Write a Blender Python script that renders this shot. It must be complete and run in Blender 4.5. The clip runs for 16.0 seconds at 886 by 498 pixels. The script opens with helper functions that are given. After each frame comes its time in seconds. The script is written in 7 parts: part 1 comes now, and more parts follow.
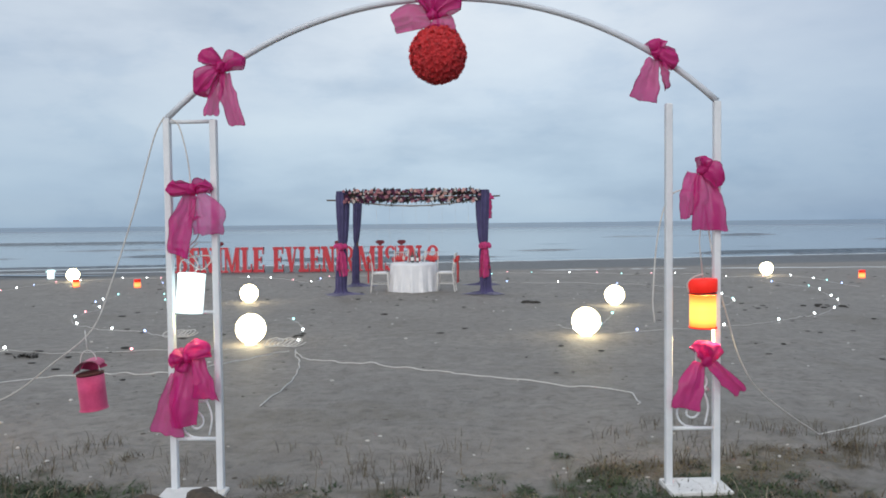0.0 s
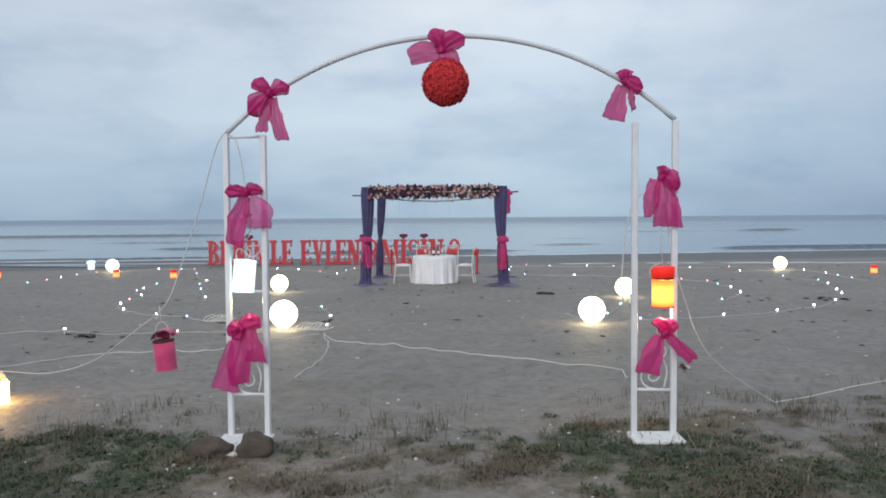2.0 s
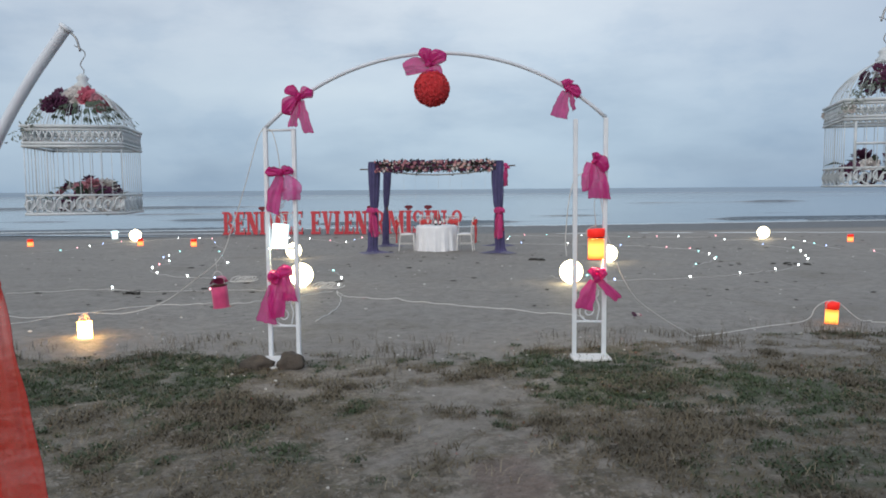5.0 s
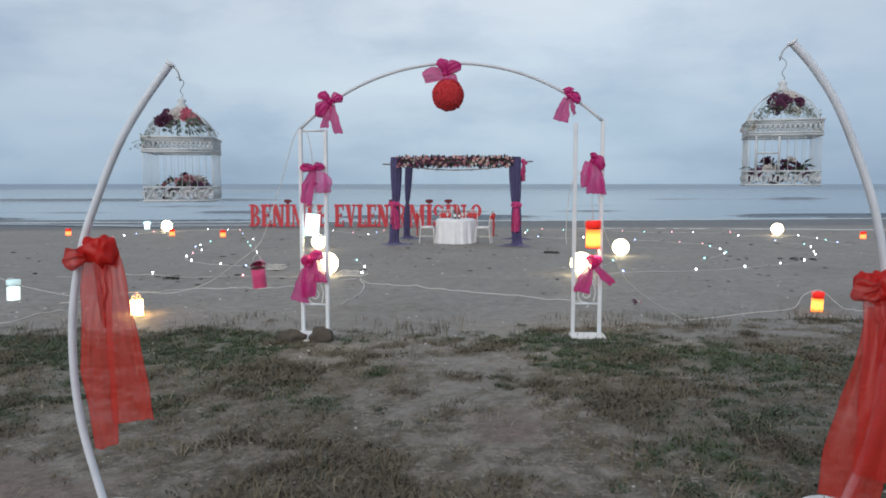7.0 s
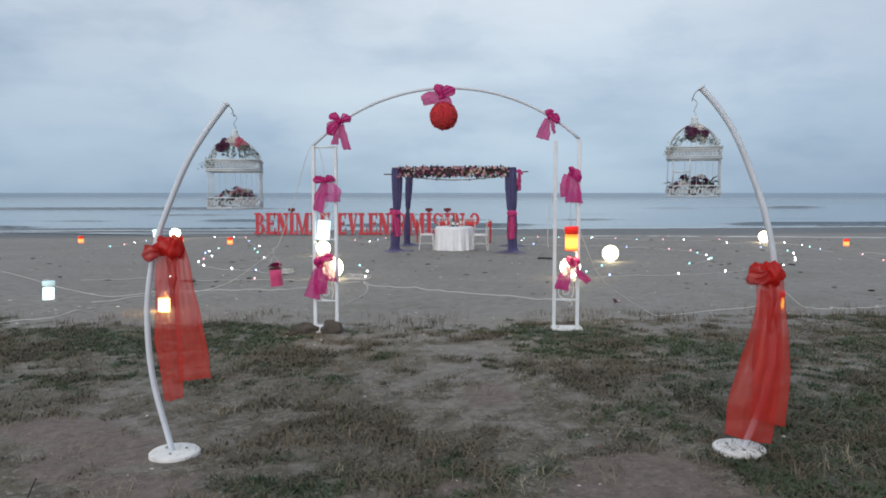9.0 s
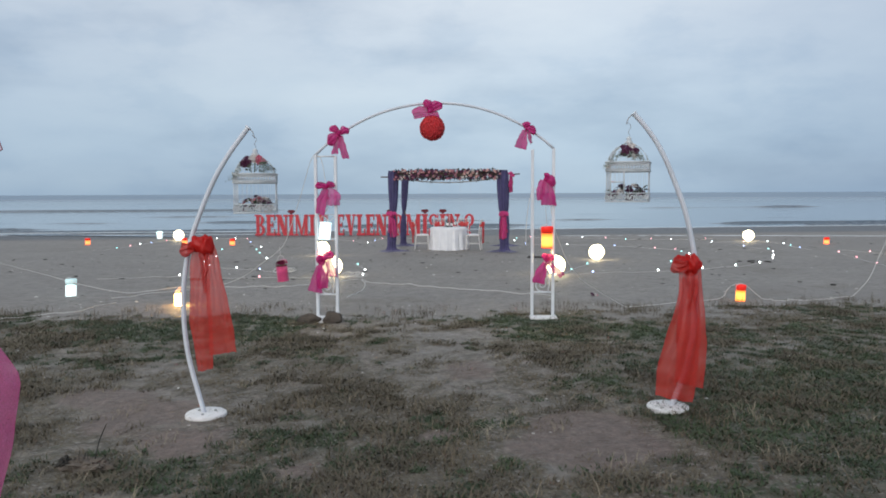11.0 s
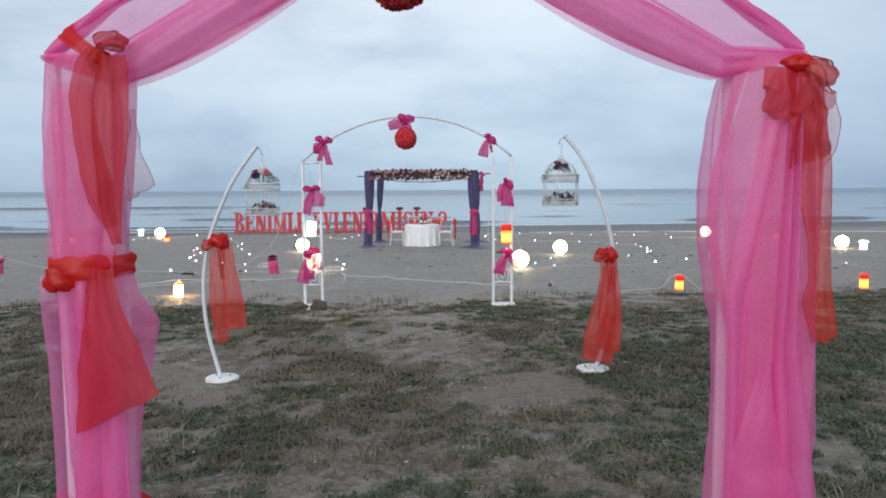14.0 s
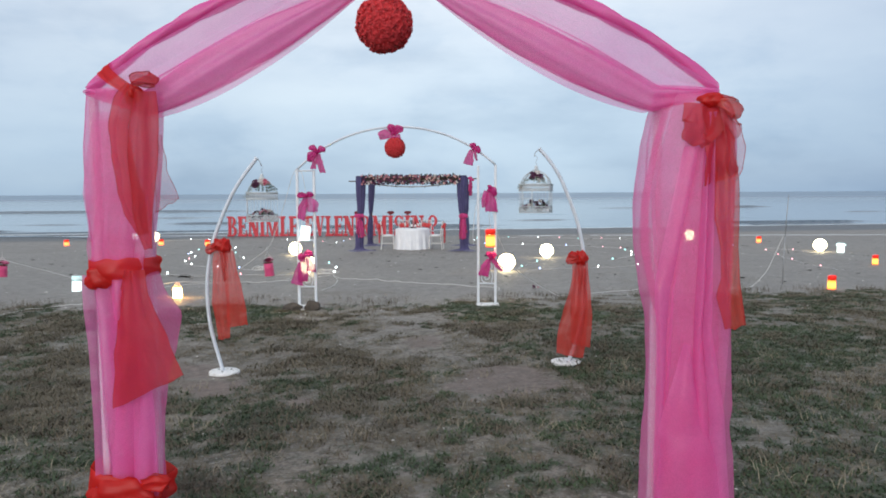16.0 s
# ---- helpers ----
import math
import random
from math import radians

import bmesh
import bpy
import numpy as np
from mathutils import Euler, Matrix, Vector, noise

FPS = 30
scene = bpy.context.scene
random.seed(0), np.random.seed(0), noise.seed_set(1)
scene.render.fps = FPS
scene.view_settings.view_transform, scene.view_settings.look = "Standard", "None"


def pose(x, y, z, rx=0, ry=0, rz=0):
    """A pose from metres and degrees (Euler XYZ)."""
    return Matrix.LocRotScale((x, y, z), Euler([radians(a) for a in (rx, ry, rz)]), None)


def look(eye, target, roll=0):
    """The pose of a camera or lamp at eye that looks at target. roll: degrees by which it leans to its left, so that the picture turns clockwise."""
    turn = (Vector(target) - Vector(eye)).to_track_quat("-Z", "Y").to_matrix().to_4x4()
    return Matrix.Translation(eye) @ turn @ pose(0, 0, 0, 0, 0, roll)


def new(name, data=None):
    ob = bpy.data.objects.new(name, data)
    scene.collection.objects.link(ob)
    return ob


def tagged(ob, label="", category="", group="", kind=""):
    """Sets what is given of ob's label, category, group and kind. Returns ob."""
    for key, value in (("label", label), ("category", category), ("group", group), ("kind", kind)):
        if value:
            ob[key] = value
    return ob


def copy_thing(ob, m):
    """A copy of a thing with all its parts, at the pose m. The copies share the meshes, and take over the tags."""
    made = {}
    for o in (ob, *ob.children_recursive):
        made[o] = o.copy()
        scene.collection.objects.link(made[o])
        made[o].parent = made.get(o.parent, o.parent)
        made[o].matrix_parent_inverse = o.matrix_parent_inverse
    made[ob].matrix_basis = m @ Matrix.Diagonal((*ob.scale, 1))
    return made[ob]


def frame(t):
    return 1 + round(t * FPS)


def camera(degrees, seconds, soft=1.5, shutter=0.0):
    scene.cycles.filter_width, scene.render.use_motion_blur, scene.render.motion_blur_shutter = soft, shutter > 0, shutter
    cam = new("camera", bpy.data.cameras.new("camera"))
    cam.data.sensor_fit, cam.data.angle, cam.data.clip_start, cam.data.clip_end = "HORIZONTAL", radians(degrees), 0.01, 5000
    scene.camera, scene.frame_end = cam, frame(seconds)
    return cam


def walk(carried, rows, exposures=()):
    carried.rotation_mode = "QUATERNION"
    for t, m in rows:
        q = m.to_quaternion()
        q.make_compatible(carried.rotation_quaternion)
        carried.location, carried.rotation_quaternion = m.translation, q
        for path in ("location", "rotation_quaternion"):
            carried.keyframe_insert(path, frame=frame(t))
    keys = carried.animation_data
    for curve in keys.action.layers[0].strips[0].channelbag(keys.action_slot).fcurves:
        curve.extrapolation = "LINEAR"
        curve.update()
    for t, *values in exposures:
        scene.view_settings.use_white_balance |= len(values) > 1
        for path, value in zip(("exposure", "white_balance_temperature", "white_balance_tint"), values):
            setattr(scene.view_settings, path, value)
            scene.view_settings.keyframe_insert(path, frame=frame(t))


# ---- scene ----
cam = camera(62.8, 16.0, 1.8)
PATH = [
    (0, (0.107, 0.264, 1.513), (0.047, 2.261, 1.442), -0.6),
    (0.5, (0.134, 0.056, 1.529), (0.072, 2.054, 1.47), -0.3),
    (1, (0.224, -0.16, 1.526), (0.121, 1.836, 1.46), 0.0),
    (1.5, (0.252, -0.375, 1.525), (0.125, 1.619, 1.441), -0.1),
    (2, (0.258, -0.631, 1.531), (0.131, 1.363, 1.444), -0.4),
    (2.5, (0.324, -0.876, 1.505), (0.191, 1.117, 1.409), -0.6),
    (3, (0.4, -1.156, 1.519), (0.246, 0.835, 1.403), -0.5),
    (3.5, (0.421, -1.429, 1.509), (0.279, 0.562, 1.38), -0.2),
    (4, (0.446, -1.666, 1.541), (0.307, 0.324, 1.402), -0.3),
    (6.5, (0.657, -2.881, 1.556), (0.468, -0.899, 1.367), -0.3),
    (7, (0.673, -3.011, 1.557), (0.468, -1.03, 1.378), 0.0),
    (7.5, (0.694, -3.219, 1.552), (0.493, -1.237, 1.377), 0.2),
    (8, (0.728, -3.428, 1.577), (0.527, -1.446, 1.401), 0.2),
    (8.5, (0.8, -3.698, 1.581), (0.594, -1.715, 1.421), 0.2),
    (9, (0.819, -3.974, 1.572), (0.613, -1.991, 1.417), -0.0),
    (11.5, (1.087, -5.065, 1.63), (0.885, -3.081, 1.477), -0.3),
    (12, (1.127, -5.206, 1.639), (0.917, -3.224, 1.475), -0.4),
    (12.5, (1.151, -5.438, 1.63), (0.96, -3.454, 1.46), -0.3),
    (13, (1.186, -5.657, 1.664), (1.007, -3.672, 1.5), -0.3),
    (13.5, (1.234, -5.926, 1.694), (1.066, -3.939, 1.533), -0.3),
    (14, (1.195, -6.206, 1.698), (1.063, -4.217, 1.535), -0.3),
    (14.5, (1.226, -6.396, 1.711), (1.114, -4.405, 1.547), 0.0),
    (15, (1.311, -6.558, 1.709), (1.196, -4.569, 1.54), 0.1),
    (15.5, (1.313, -6.661, 1.729), (1.197, -4.671, 1.565), -0.2),
    (16, (1.296, -6.771, 1.745), (1.187, -4.78, 1.591), -0.3),
]
walk(cam, [(t, look(eye, target, roll)) for t, eye, target, roll in PATH], [(0, 0.02), (4, -0.04), (9, -0.02), (12, -0.02), (13.5, 0.1), (15, 0.26), (15.5, 0.26), (16, 0.21)])

# ---- world and light ----
world = bpy.data.worlds.new("dusk_sky")
scene.world = world
world.use_nodes = True
wn, wl = world.node_tree.nodes, world.node_tree.links
wn.clear()
w_out = wn.new("ShaderNodeOutputWorld")
w_mix = wn.new("ShaderNodeMixShader")
w_sky = wn.new("ShaderNodeTexSky")
w_sky.sky_type, w_sky.sun_disc = "NISHITA", False
w_sky.sun_elevation, w_sky.sun_rotation = radians(9), radians(200)
w_bg = wn.new("ShaderNodeBackground")
w_bg.inputs["Strength"].default_value = 0.12
w_cloud = wn.new("ShaderNodeBackground")
w_cloud.inputs["Strength"].default_value = 1.0
w_tc = wn.new("ShaderNodeTexCoord")
w_sep = wn.new("ShaderNodeSeparateXYZ")
w_map = wn.new("ShaderNodeMapping")
w_map.inputs["Scale"].default_value = (1.0, 1.0, 3.4)
w_map.inputs["Location"].default_value = (0.35, 0.0, 0.2)
w_n1 = wn.new("ShaderNodeTexNoise")
w_n1.inputs["Scale"].default_value, w_n1.inputs["Detail"].default_value = 2.6, 6
w_n1.inputs["Roughness"].default_value = 0.5
w_grad = wn.new("ShaderNodeValToRGB")
e = w_grad.color_ramp.elements
e[0].position, e[0].color = 0.0, (0.375, 0.505, 0.648, 1)
e[1].position, e[1].color = 0.42, (0.66, 0.72, 0.80, 1)
for p, c in ((0.05, (0.43, 0.56, 0.712, 1)), (0.13, (0.525, 0.635, 0.764, 1)), (0.24, (0.61, 0.69, 0.795, 1))):
    k = e.new(p)
    k.color = c
w_ramp = wn.new("ShaderNodeValToRGB")
r = w_ramp.color_ramp.elements
r[0].position, r[0].color = 0.33, (0.69, 0.745, 0.81, 1)
r[1].position, r[1].color = 0.66, (1.11, 1.09, 1.06, 1)
k = r.new(0.5)
k.color = (0.98, 0.99, 1.0, 1)
w_mul = wn.new("ShaderNodeMix")
w_mul.data_type, w_mul.blend_type = "RGBA", "MULTIPLY"
w_mul.inputs["Factor"].default_value = 0.85
w_side = wn.new("ShaderNodeValToRGB")
s = w_side.color_ramp.elements
s[0].position, s[0].color = 0.0, (0.90, 0.92, 0.95, 1)
s[1].position, s[1].color = 1.0, (0.74, 0.79, 0.86, 1)
for p, c in ((0.28, (0.97, 0.98, 0.99, 1)), (0.44, (1.15, 1.13, 1.10, 1)), (0.56, (1.10, 1.10, 1.09, 1)), (0.74, (0.76, 0.80, 0.87, 1))):
    k = s.new(p)
    k.color = c
w_map2 = wn.new("ShaderNodeMapping")
w_map2.inputs["Scale"].default_value = (1.0, 1.0, 2.2)
w_map2.inputs["Location"].default_value = (1.7, 0.4, 0.9)
w_n2 = wn.new("ShaderNodeTexNoise")
w_n2.inputs["Scale"].default_value, w_n2.inputs["Detail"].default_value = 6.5, 7
w_n2.inputs["Roughness"].default_value = 0.58
w_puff = wn.new("ShaderNodeValToRGB")
f = w_puff.color_ramp.elements
f[0].position, f[0].color = 0.36, (0.91, 0.935, 0.96, 1)
f[1].position, f[1].color = 0.62, (1.035, 1.03, 1.02, 1)
k = f.new(0.47)
k.color = (1.0, 1.0, 1.0, 1)
w_mul3 = wn.new("ShaderNodeMix")
w_mul3.data_type, w_mul3.blend_type = "RGBA", "MULTIPLY"
w_mul3.inputs["Factor"].default_value = 1.0
w_half = wn.new("ShaderNodeMath")
w_half.operation = "MULTIPLY_ADD"
w_half.inputs[1].default_value, w_half.inputs[2].default_value = 0.5, 0.5
w_mul2 = wn.new("ShaderNodeMix")
w_mul2.data_type, w_mul2.blend_type = "RGBA", "MULTIPLY"
w_mul2.inputs["Factor"].default_value = 1.0
wl.new(w_tc.outputs["Generated"], w_sep.inputs[0])
wl.new(w_tc.outputs["Generated"], w_map.inputs[0])
wl.new(w_map.outputs[0], w_n1.inputs["Vector"])
wl.new(w_sep.outputs["Z"], w_grad.inputs[0])
wl.new(w_n1.outputs[0], w_ramp.inputs[0])
wl.new(w_grad.outputs[0], w_mul.inputs["A"])
wl.new(w_ramp.outputs[0], w_mul.inputs["B"])
wl.new(w_sep.outputs["X"], w_half.inputs[0])
wl.new(w_half.outputs[0], w_side.inputs[0])
wl.new(w_mul.outputs["Result"], w_mul2.inputs["A"])
wl.new(w_side.outputs[0], w_mul2.inputs["B"])
wl.new(w_tc.outputs["Generated"], w_map2.inputs[0])
wl.new(w_map2.outputs[0], w_n2.inputs["Vector"])
wl.new(w_n2.outputs[0], w_puff.inputs[0])
wl.new(w_mul2.outputs["Result"], w_mul3.inputs["A"])
wl.new(w_puff.outputs[0], w_mul3.inputs["B"])
wl.new(w_mul3.outputs["Result"], w_cloud.inputs["Color"])
wl.new(w_sky.outputs[0], w_bg.inputs["Color"])
w_mix.inputs[0].default_value = 0.92
wl.new(w_bg.outputs[0], w_mix.inputs[1])
wl.new(w_cloud.outputs[0], w_mix.inputs[2])
wl.new(w_mix.outputs[0], w_out.inputs["Surface"])

sun = new("sun", bpy.data.lights.new("sun", "SUN"))
sun.data.energy, sun.data.angle, sun.data.color = 1.35, radians(50), (1.0, 0.95, 0.91)
sun.matrix_world = look((0, 0, 10), (5, 19, 0))


# ---- materials ----
def nodes_of(name):
    m = bpy.data.materials.new(name)
    m.use_nodes = True
    nt = m.node_tree
    nt.nodes.clear()
    return m, nt.nodes, nt.links, nt.nodes.new("ShaderNodeOutputMaterial")


def surface(name, low, high, rough=0.6, metal=0.0, scale=12.0, bump=0.15, fine=90.0, glow=0.0, sheen=0.0, spec=0.4):
    """A surface whose colour wanders between low and high at two scales, with fine relief."""
    m, n, l, out = nodes_of(name)
    tc = n.new("ShaderNodeTexCoord")
    a, b = n.new("ShaderNodeTexNoise"), n.new("ShaderNodeTexNoise")
    a.inputs["Scale"].default_value, a.inputs["Detail"].default_value = scale, 4
    b.inputs["Scale"].default_value, b.inputs["Detail"].default_value = fine, 3
    info = n.new("ShaderNodeObjectInfo")
    add = n.new("ShaderNodeMath")
    add.operation = "MULTIPLY_ADD"
    add.inputs[1].default_value = 0.45
    add2 = n.new("ShaderNodeMath")
    add2.operation = "MULTIPLY_ADD"
    add2.inputs[1].default_value, add2.inputs[2].default_value = 0.18, -0.05
    ramp = n.new("ShaderNodeMix")
    ramp.data_type = "RGBA"
    ramp.inputs["A"].default_value, ramp.inputs["B"].default_value = (*low, 1), (*high, 1)
    p = n.new("ShaderNodeBsdfPrincipled")
    p.inputs["Roughness"].default_value, p.inputs["Metallic"].default_value = rough, metal
    p.inputs["Specular IOR Level"].default_value = spec
    p.inputs["Sheen Weight"].default_value = sheen
    bp = n.new("ShaderNodeBump")
    bp.inputs["Strength"].default_value, bp.inputs["Distance"].default_value = bump, 0.01
    l.new(tc.outputs["Object"], a.inputs["Vector"])
    l.new(tc.outputs["Object"], b.inputs["Vector"])
    l.new(info.outputs["Random"], add2.inputs[0])
    l.new(b.outputs[0], add.inputs[0])
    l.new(a.outputs[0], add.inputs[2])
    s = n.new("ShaderNodeMath")
    s.operation = "ADD"
    l.new(add.outputs[0], s.inputs[0])
    l.new(add2.outputs[0], s.inputs[1])
    mr = n.new("ShaderNodeMapRange")
    mr.inputs["From Min"].default_value, mr.inputs["From Max"].default_value = 0.45, 1.05
    l.new(s.outputs[0], mr.inputs[0])
    l.new(mr.outputs[0], ramp.inputs["Factor"])
    l.new(ramp.outputs["Result"], p.inputs["Base Color"])
    l.new(b.outputs[0], bp.inputs["Height"])
    l.new(bp.outputs[0], p.inputs["Normal"])
    if glow:
        l.new(ramp.outputs["Result"], p.inputs["Emission Color"])
        p.inputs["Emission Strength"].default_value = glow
    l.new(p.outputs[0], out.inputs["Surface"])
    return m


def sheer(name, low, high, cover, gloss=0.06, through_light=0.45):
    """Sheer cloth: light passes between the threads, and glows through them."""
    m, n, l, out = nodes_of(name)
    tc = n.new("ShaderNodeTexCoord")
    a = n.new("ShaderNodeTexNoise")
    a.inputs["Scale"].default_value, a.inputs["Detail"].default_value = 7, 5
    ramp = n.new("ShaderNodeMix")
    ramp.data_type = "RGBA"
    ramp.inputs["A"].default_value, ramp.inputs["B"].default_value = (*low, 1), (*high, 1)
    d, t = n.new("ShaderNodeBsdfDiffuse"), n.new("ShaderNodeBsdfTranslucent")
    g, clear = n.new("ShaderNodeBsdfGlossy"), n.new("ShaderNodeBsdfTransparent")
    g.inputs["Roughness"].default_value = 0.38
    m1, m2, m3 = (n.new("ShaderNodeMixShader") for _ in range(3))
    m1.inputs[0].default_value, m2.inputs[0].default_value = through_light, gloss
    weave = n.new("ShaderNodeTexNoise")
    weave.inputs["Scale"].default_value = 420
    cov = n.new("ShaderNodeMapRange")
    cov.inputs["To Min"].default_value, cov.inputs["To Max"].default_value = cover - 0.14, min(1.0, cover + 0.14)
    cov.inputs["From Min"].default_value, cov.inputs["From Max"].default_value = 0.3, 0.7
    l.new(tc.outputs["Object"], a.inputs["Vector"])
    l.new(tc.outputs["Object"], weave.inputs["Vector"])
    l.new(a.outputs[0], ramp.inputs["Factor"])
    for sh in (d, t):
        l.new(ramp.outputs["Result"], sh.inputs["Color"])
    l.new(d.outputs[0], m1.inputs[1])
    l.new(t.outputs[0], m1.inputs[2])
    l.new(m1.outputs[0], m2.inputs[1])
    l.new(g.outputs[0], m2.inputs[2])
    l.new(weave.outputs[0], cov.inputs[0])
    l.new(cov.outputs[0], m3.inputs[0])
    l.new(clear.outputs[0], m3.inputs[1])
    l.new(m2.outputs[0], m3.inputs[2])
    l.new(m3.outputs[0], out.inputs["Surface"])
    return m


def lamp_paper(name, middle, rim, strength, z0, z1):
    """Lit paper, brightest where the bulb sits behind it."""
    m, n, l, out = nodes_of(name)
    tc, sep = n.new("ShaderNodeTexCoord"), n.new("ShaderNodeSeparateXYZ")
    mr = n.new("ShaderNodeMapRange")
    mr.inputs["From Min"].default_value, mr.inputs["From Max"].default_value = z0, z1
    ramp = n.new("ShaderNodeValToRGB")
    e = ramp.color_ramp.elements
    e[0].position, e[0].color = 0.0, (*rim, 1)
    e[1].position, e[1].color = 1.0, (*rim, 1)
    for p in (0.3, 0.6):
        k = e.new(p)
        k.color = (*middle, 1)
    p = n.new("ShaderNodeBsdfPrincipled")
    p.inputs["Roughness"].default_value = 0.6
    p.inputs["Emission Strength"].default_value = strength
    no = n.new("ShaderNodeTexNoise")
    no.inputs["Scale"].default_value = 60
    bp = n.new("ShaderNodeBump")
    bp.inputs["Strength"].default_value = 0.1
    l.new(tc.outputs["Object"], sep.inputs[0])
    l.new(tc.outputs["Object"], no.inputs["Vector"])
    l.new(no.outputs[0], bp.inputs["Height"])
    l.new(bp.outputs[0], p.inputs["Normal"])
    l.new(sep.outputs["Z"], mr.inputs[0])
    l.new(mr.outputs[0], ramp.inputs[0])
    l.new(ramp.outputs[0], p.inputs["Base Color"])
    l.new(ramp.outputs[0], p.inputs["Emission Color"])
    l.new(p.outputs[0], out.inputs["Surface"])
    return m


def ground_material():
    """Grey beach sand; the mesh says where turf, dry litter and wet sand lie."""
    m, n, l, out = nodes_of("sand_and_turf")
    tc = n.new("ShaderNodeTexCoord")
    at = n.new("ShaderNodeAttribute")
    at.attribute_name = "cover"
    sep = n.new("ShaderNodeSeparateColor")
    l.new(at.outputs["Color"], sep.inputs[0])

    def noise_node(scale, detail=5, rough=0.55):
        x = n.new("ShaderNodeTexNoise")
        x.inputs["Scale"].default_value, x.inputs["Detail"].default_value = scale, detail
        x.inputs["Roughness"].default_value = rough
        l.new(tc.outputs["Object"], x.inputs["Vector"])
        return x

    def blend(fac, a, b):
        x = n.new("ShaderNodeMix")
        x.data_type = "RGBA"
        for key, v in (("A", a), ("B", b)):
            if isinstance(v, tuple):
                x.inputs[key].default_value = (*v, 1)
            else:
                l.new(v, x.inputs[key])
        l.new(fac, x.inputs["Factor"])
        return x.outputs["Result"]

    def stretch(src, lo, hi):
        x = n.new("ShaderNodeMapRange")
        x.inputs["From Min"].default_value, x.inputs["From Max"].default_value = lo, hi
        l.new(src, x.inputs[0])
        return x.outputs[0]

    big, mid, grain = noise_node(0.45), noise_node(5.0), noise_node(260, 2)
    pit = noise_node(16.0, 6, 0.65)
    sand = blend(stretch(big.outputs[0], 0.3, 0.7), SAND_A, SAND_B)
    sand = blend(stretch(mid.outputs[0], 0.35, 0.75), sand, SAND_C)
    scuff = noise_node(11.0, 6, 0.7)
    sand = blend(stretch(scuff.outputs[0], 0.50, 0.72), sand, (0.125, 0.116, 0.104))
    sand = blend(stretch(scuff.outputs[0], 0.42, 0.28), sand, (0.285, 0.266, 0.242))
    speck = stretch(grain.outputs[0], 0.62, 0.8)
    sand = blend(speck, sand, (0.36, 0.33, 0.29))
    soil = blend(stretch(mid.outputs[0], 0.35, 0.7), SOIL_A, SOIL_B)
    soil = blend(stretch(pit.outputs[0], 0.48, 0.72), soil, SOIL_C)
    sand = blend(at.outputs["Alpha"], sand, soil)
    litter = blend(stretch(pit.outputs[0], 0.35, 0.65), (0.052, 0.043, 0.028), (0.172, 0.145, 0.096))
    turf = blend(stretch(pit.outputs[0], 0.35, 0.65), (0.034, 0.046, 0.025), (0.092, 0.100, 0.058))

    def times(a, b, k):
        x = n.new("ShaderNodeMath")
        x.operation, x.use_clamp = "MULTIPLY", True
        l.new(a, x.inputs[0])
        l.new(b, x.inputs[1])
        y = n.new("ShaderNodeMath")
        y.operation, y.use_clamp = "MULTIPLY", True
        y.inputs[1].default_value = k
        l.new(x.outputs[0], y.inputs[0])
        return y.outputs[0]

    col = blend(times(sep.outputs["Blue"], stretch(pit.outputs[0], 0.3, 0.6), 1.25), sand, litter)
    col = blend(times(sep.outputs["Red"], stretch(pit.outputs[0], 0.25, 0.55), 1.25), col, turf)
    crumb, pale = noise_node(38.0, 5, 0.7), noise_node(27.0, 4, 0.6)
    zone = at.outputs["Alpha"]
    mat = noise_node(9.0, 6, 0.68)
    col = blend(times(zone, stretch(mat.outputs[0], 0.505, 0.555), 0.78), col, (0.062, 0.053, 0.034))
    col = blend(times(zone, stretch(crumb.outputs[0], 0.53, 0.60), 0.70), col, (0.062, 0.053, 0.040))
    col = blend(times(zone, stretch(pale.outputs[0], 0.57, 0.64), 0.75), col, (0.300, 0.272, 0.240))
    bare = n.new("ShaderNodeAttribute")
    bare.attribute_name = "earth"
    trodden = blend(stretch(scuff.outputs[0], 0.36, 0.66), (0.215, 0.163, 0.136), (0.110, 0.080, 0.065))
    trodden = blend(stretch(pale.outputs[0], 0.58, 0.70), trodden, (0.250, 0.200, 0.170))
    spotty = blend(stretch(crumb.outputs[0], 0.56, 0.66), trodden, (0.075, 0.060, 0.048))
    keep = n.new("ShaderNodeMath")
    keep.operation, keep.inputs[1].default_value = "MULTIPLY", 0.88
    l.new(bare.outputs["Fac"], keep.inputs[0])
    col = blend(keep.outputs[0], col, spotty)
    col = blend(sep.outputs["Green"], col, (0.062, 0.060, 0.060))
    p = n.new("ShaderNodeBsdfPrincipled")
    l.new(col, p.inputs["Base Color"])
    rr = n.new("ShaderNodeMapRange")
    rr.inputs["To Min"].default_value, rr.inputs["To Max"].default_value = 0.62, 0.42
    l.new(sep.outputs["Green"], rr.inputs[0])
    l.new(rr.outputs[0], p.inputs["Roughness"])
    p.inputs["Specular IOR Level"].default_value = 0.4
    b1, b2 = n.new("ShaderNodeBump"), n.new("ShaderNodeBump")
    b1.inputs["Strength"].default_value, b1.inputs["Distance"].default_value = 0.8, 0.04
    b2.inputs["Strength"].default_value, b2.inputs["Distance"].default_value = 0.4, 0.006
    l.new(pit.outputs[0], b1.inputs["Height"])
    l.new(grain.outputs[0], b2.inputs["Height"])
    l.new(b1.outputs[0], b2.inputs["Normal"])
    l.new(b2.outputs[0], p.inputs["Normal"])
    l.new(p.outputs[0], out.inputs["Surface"])
    return m


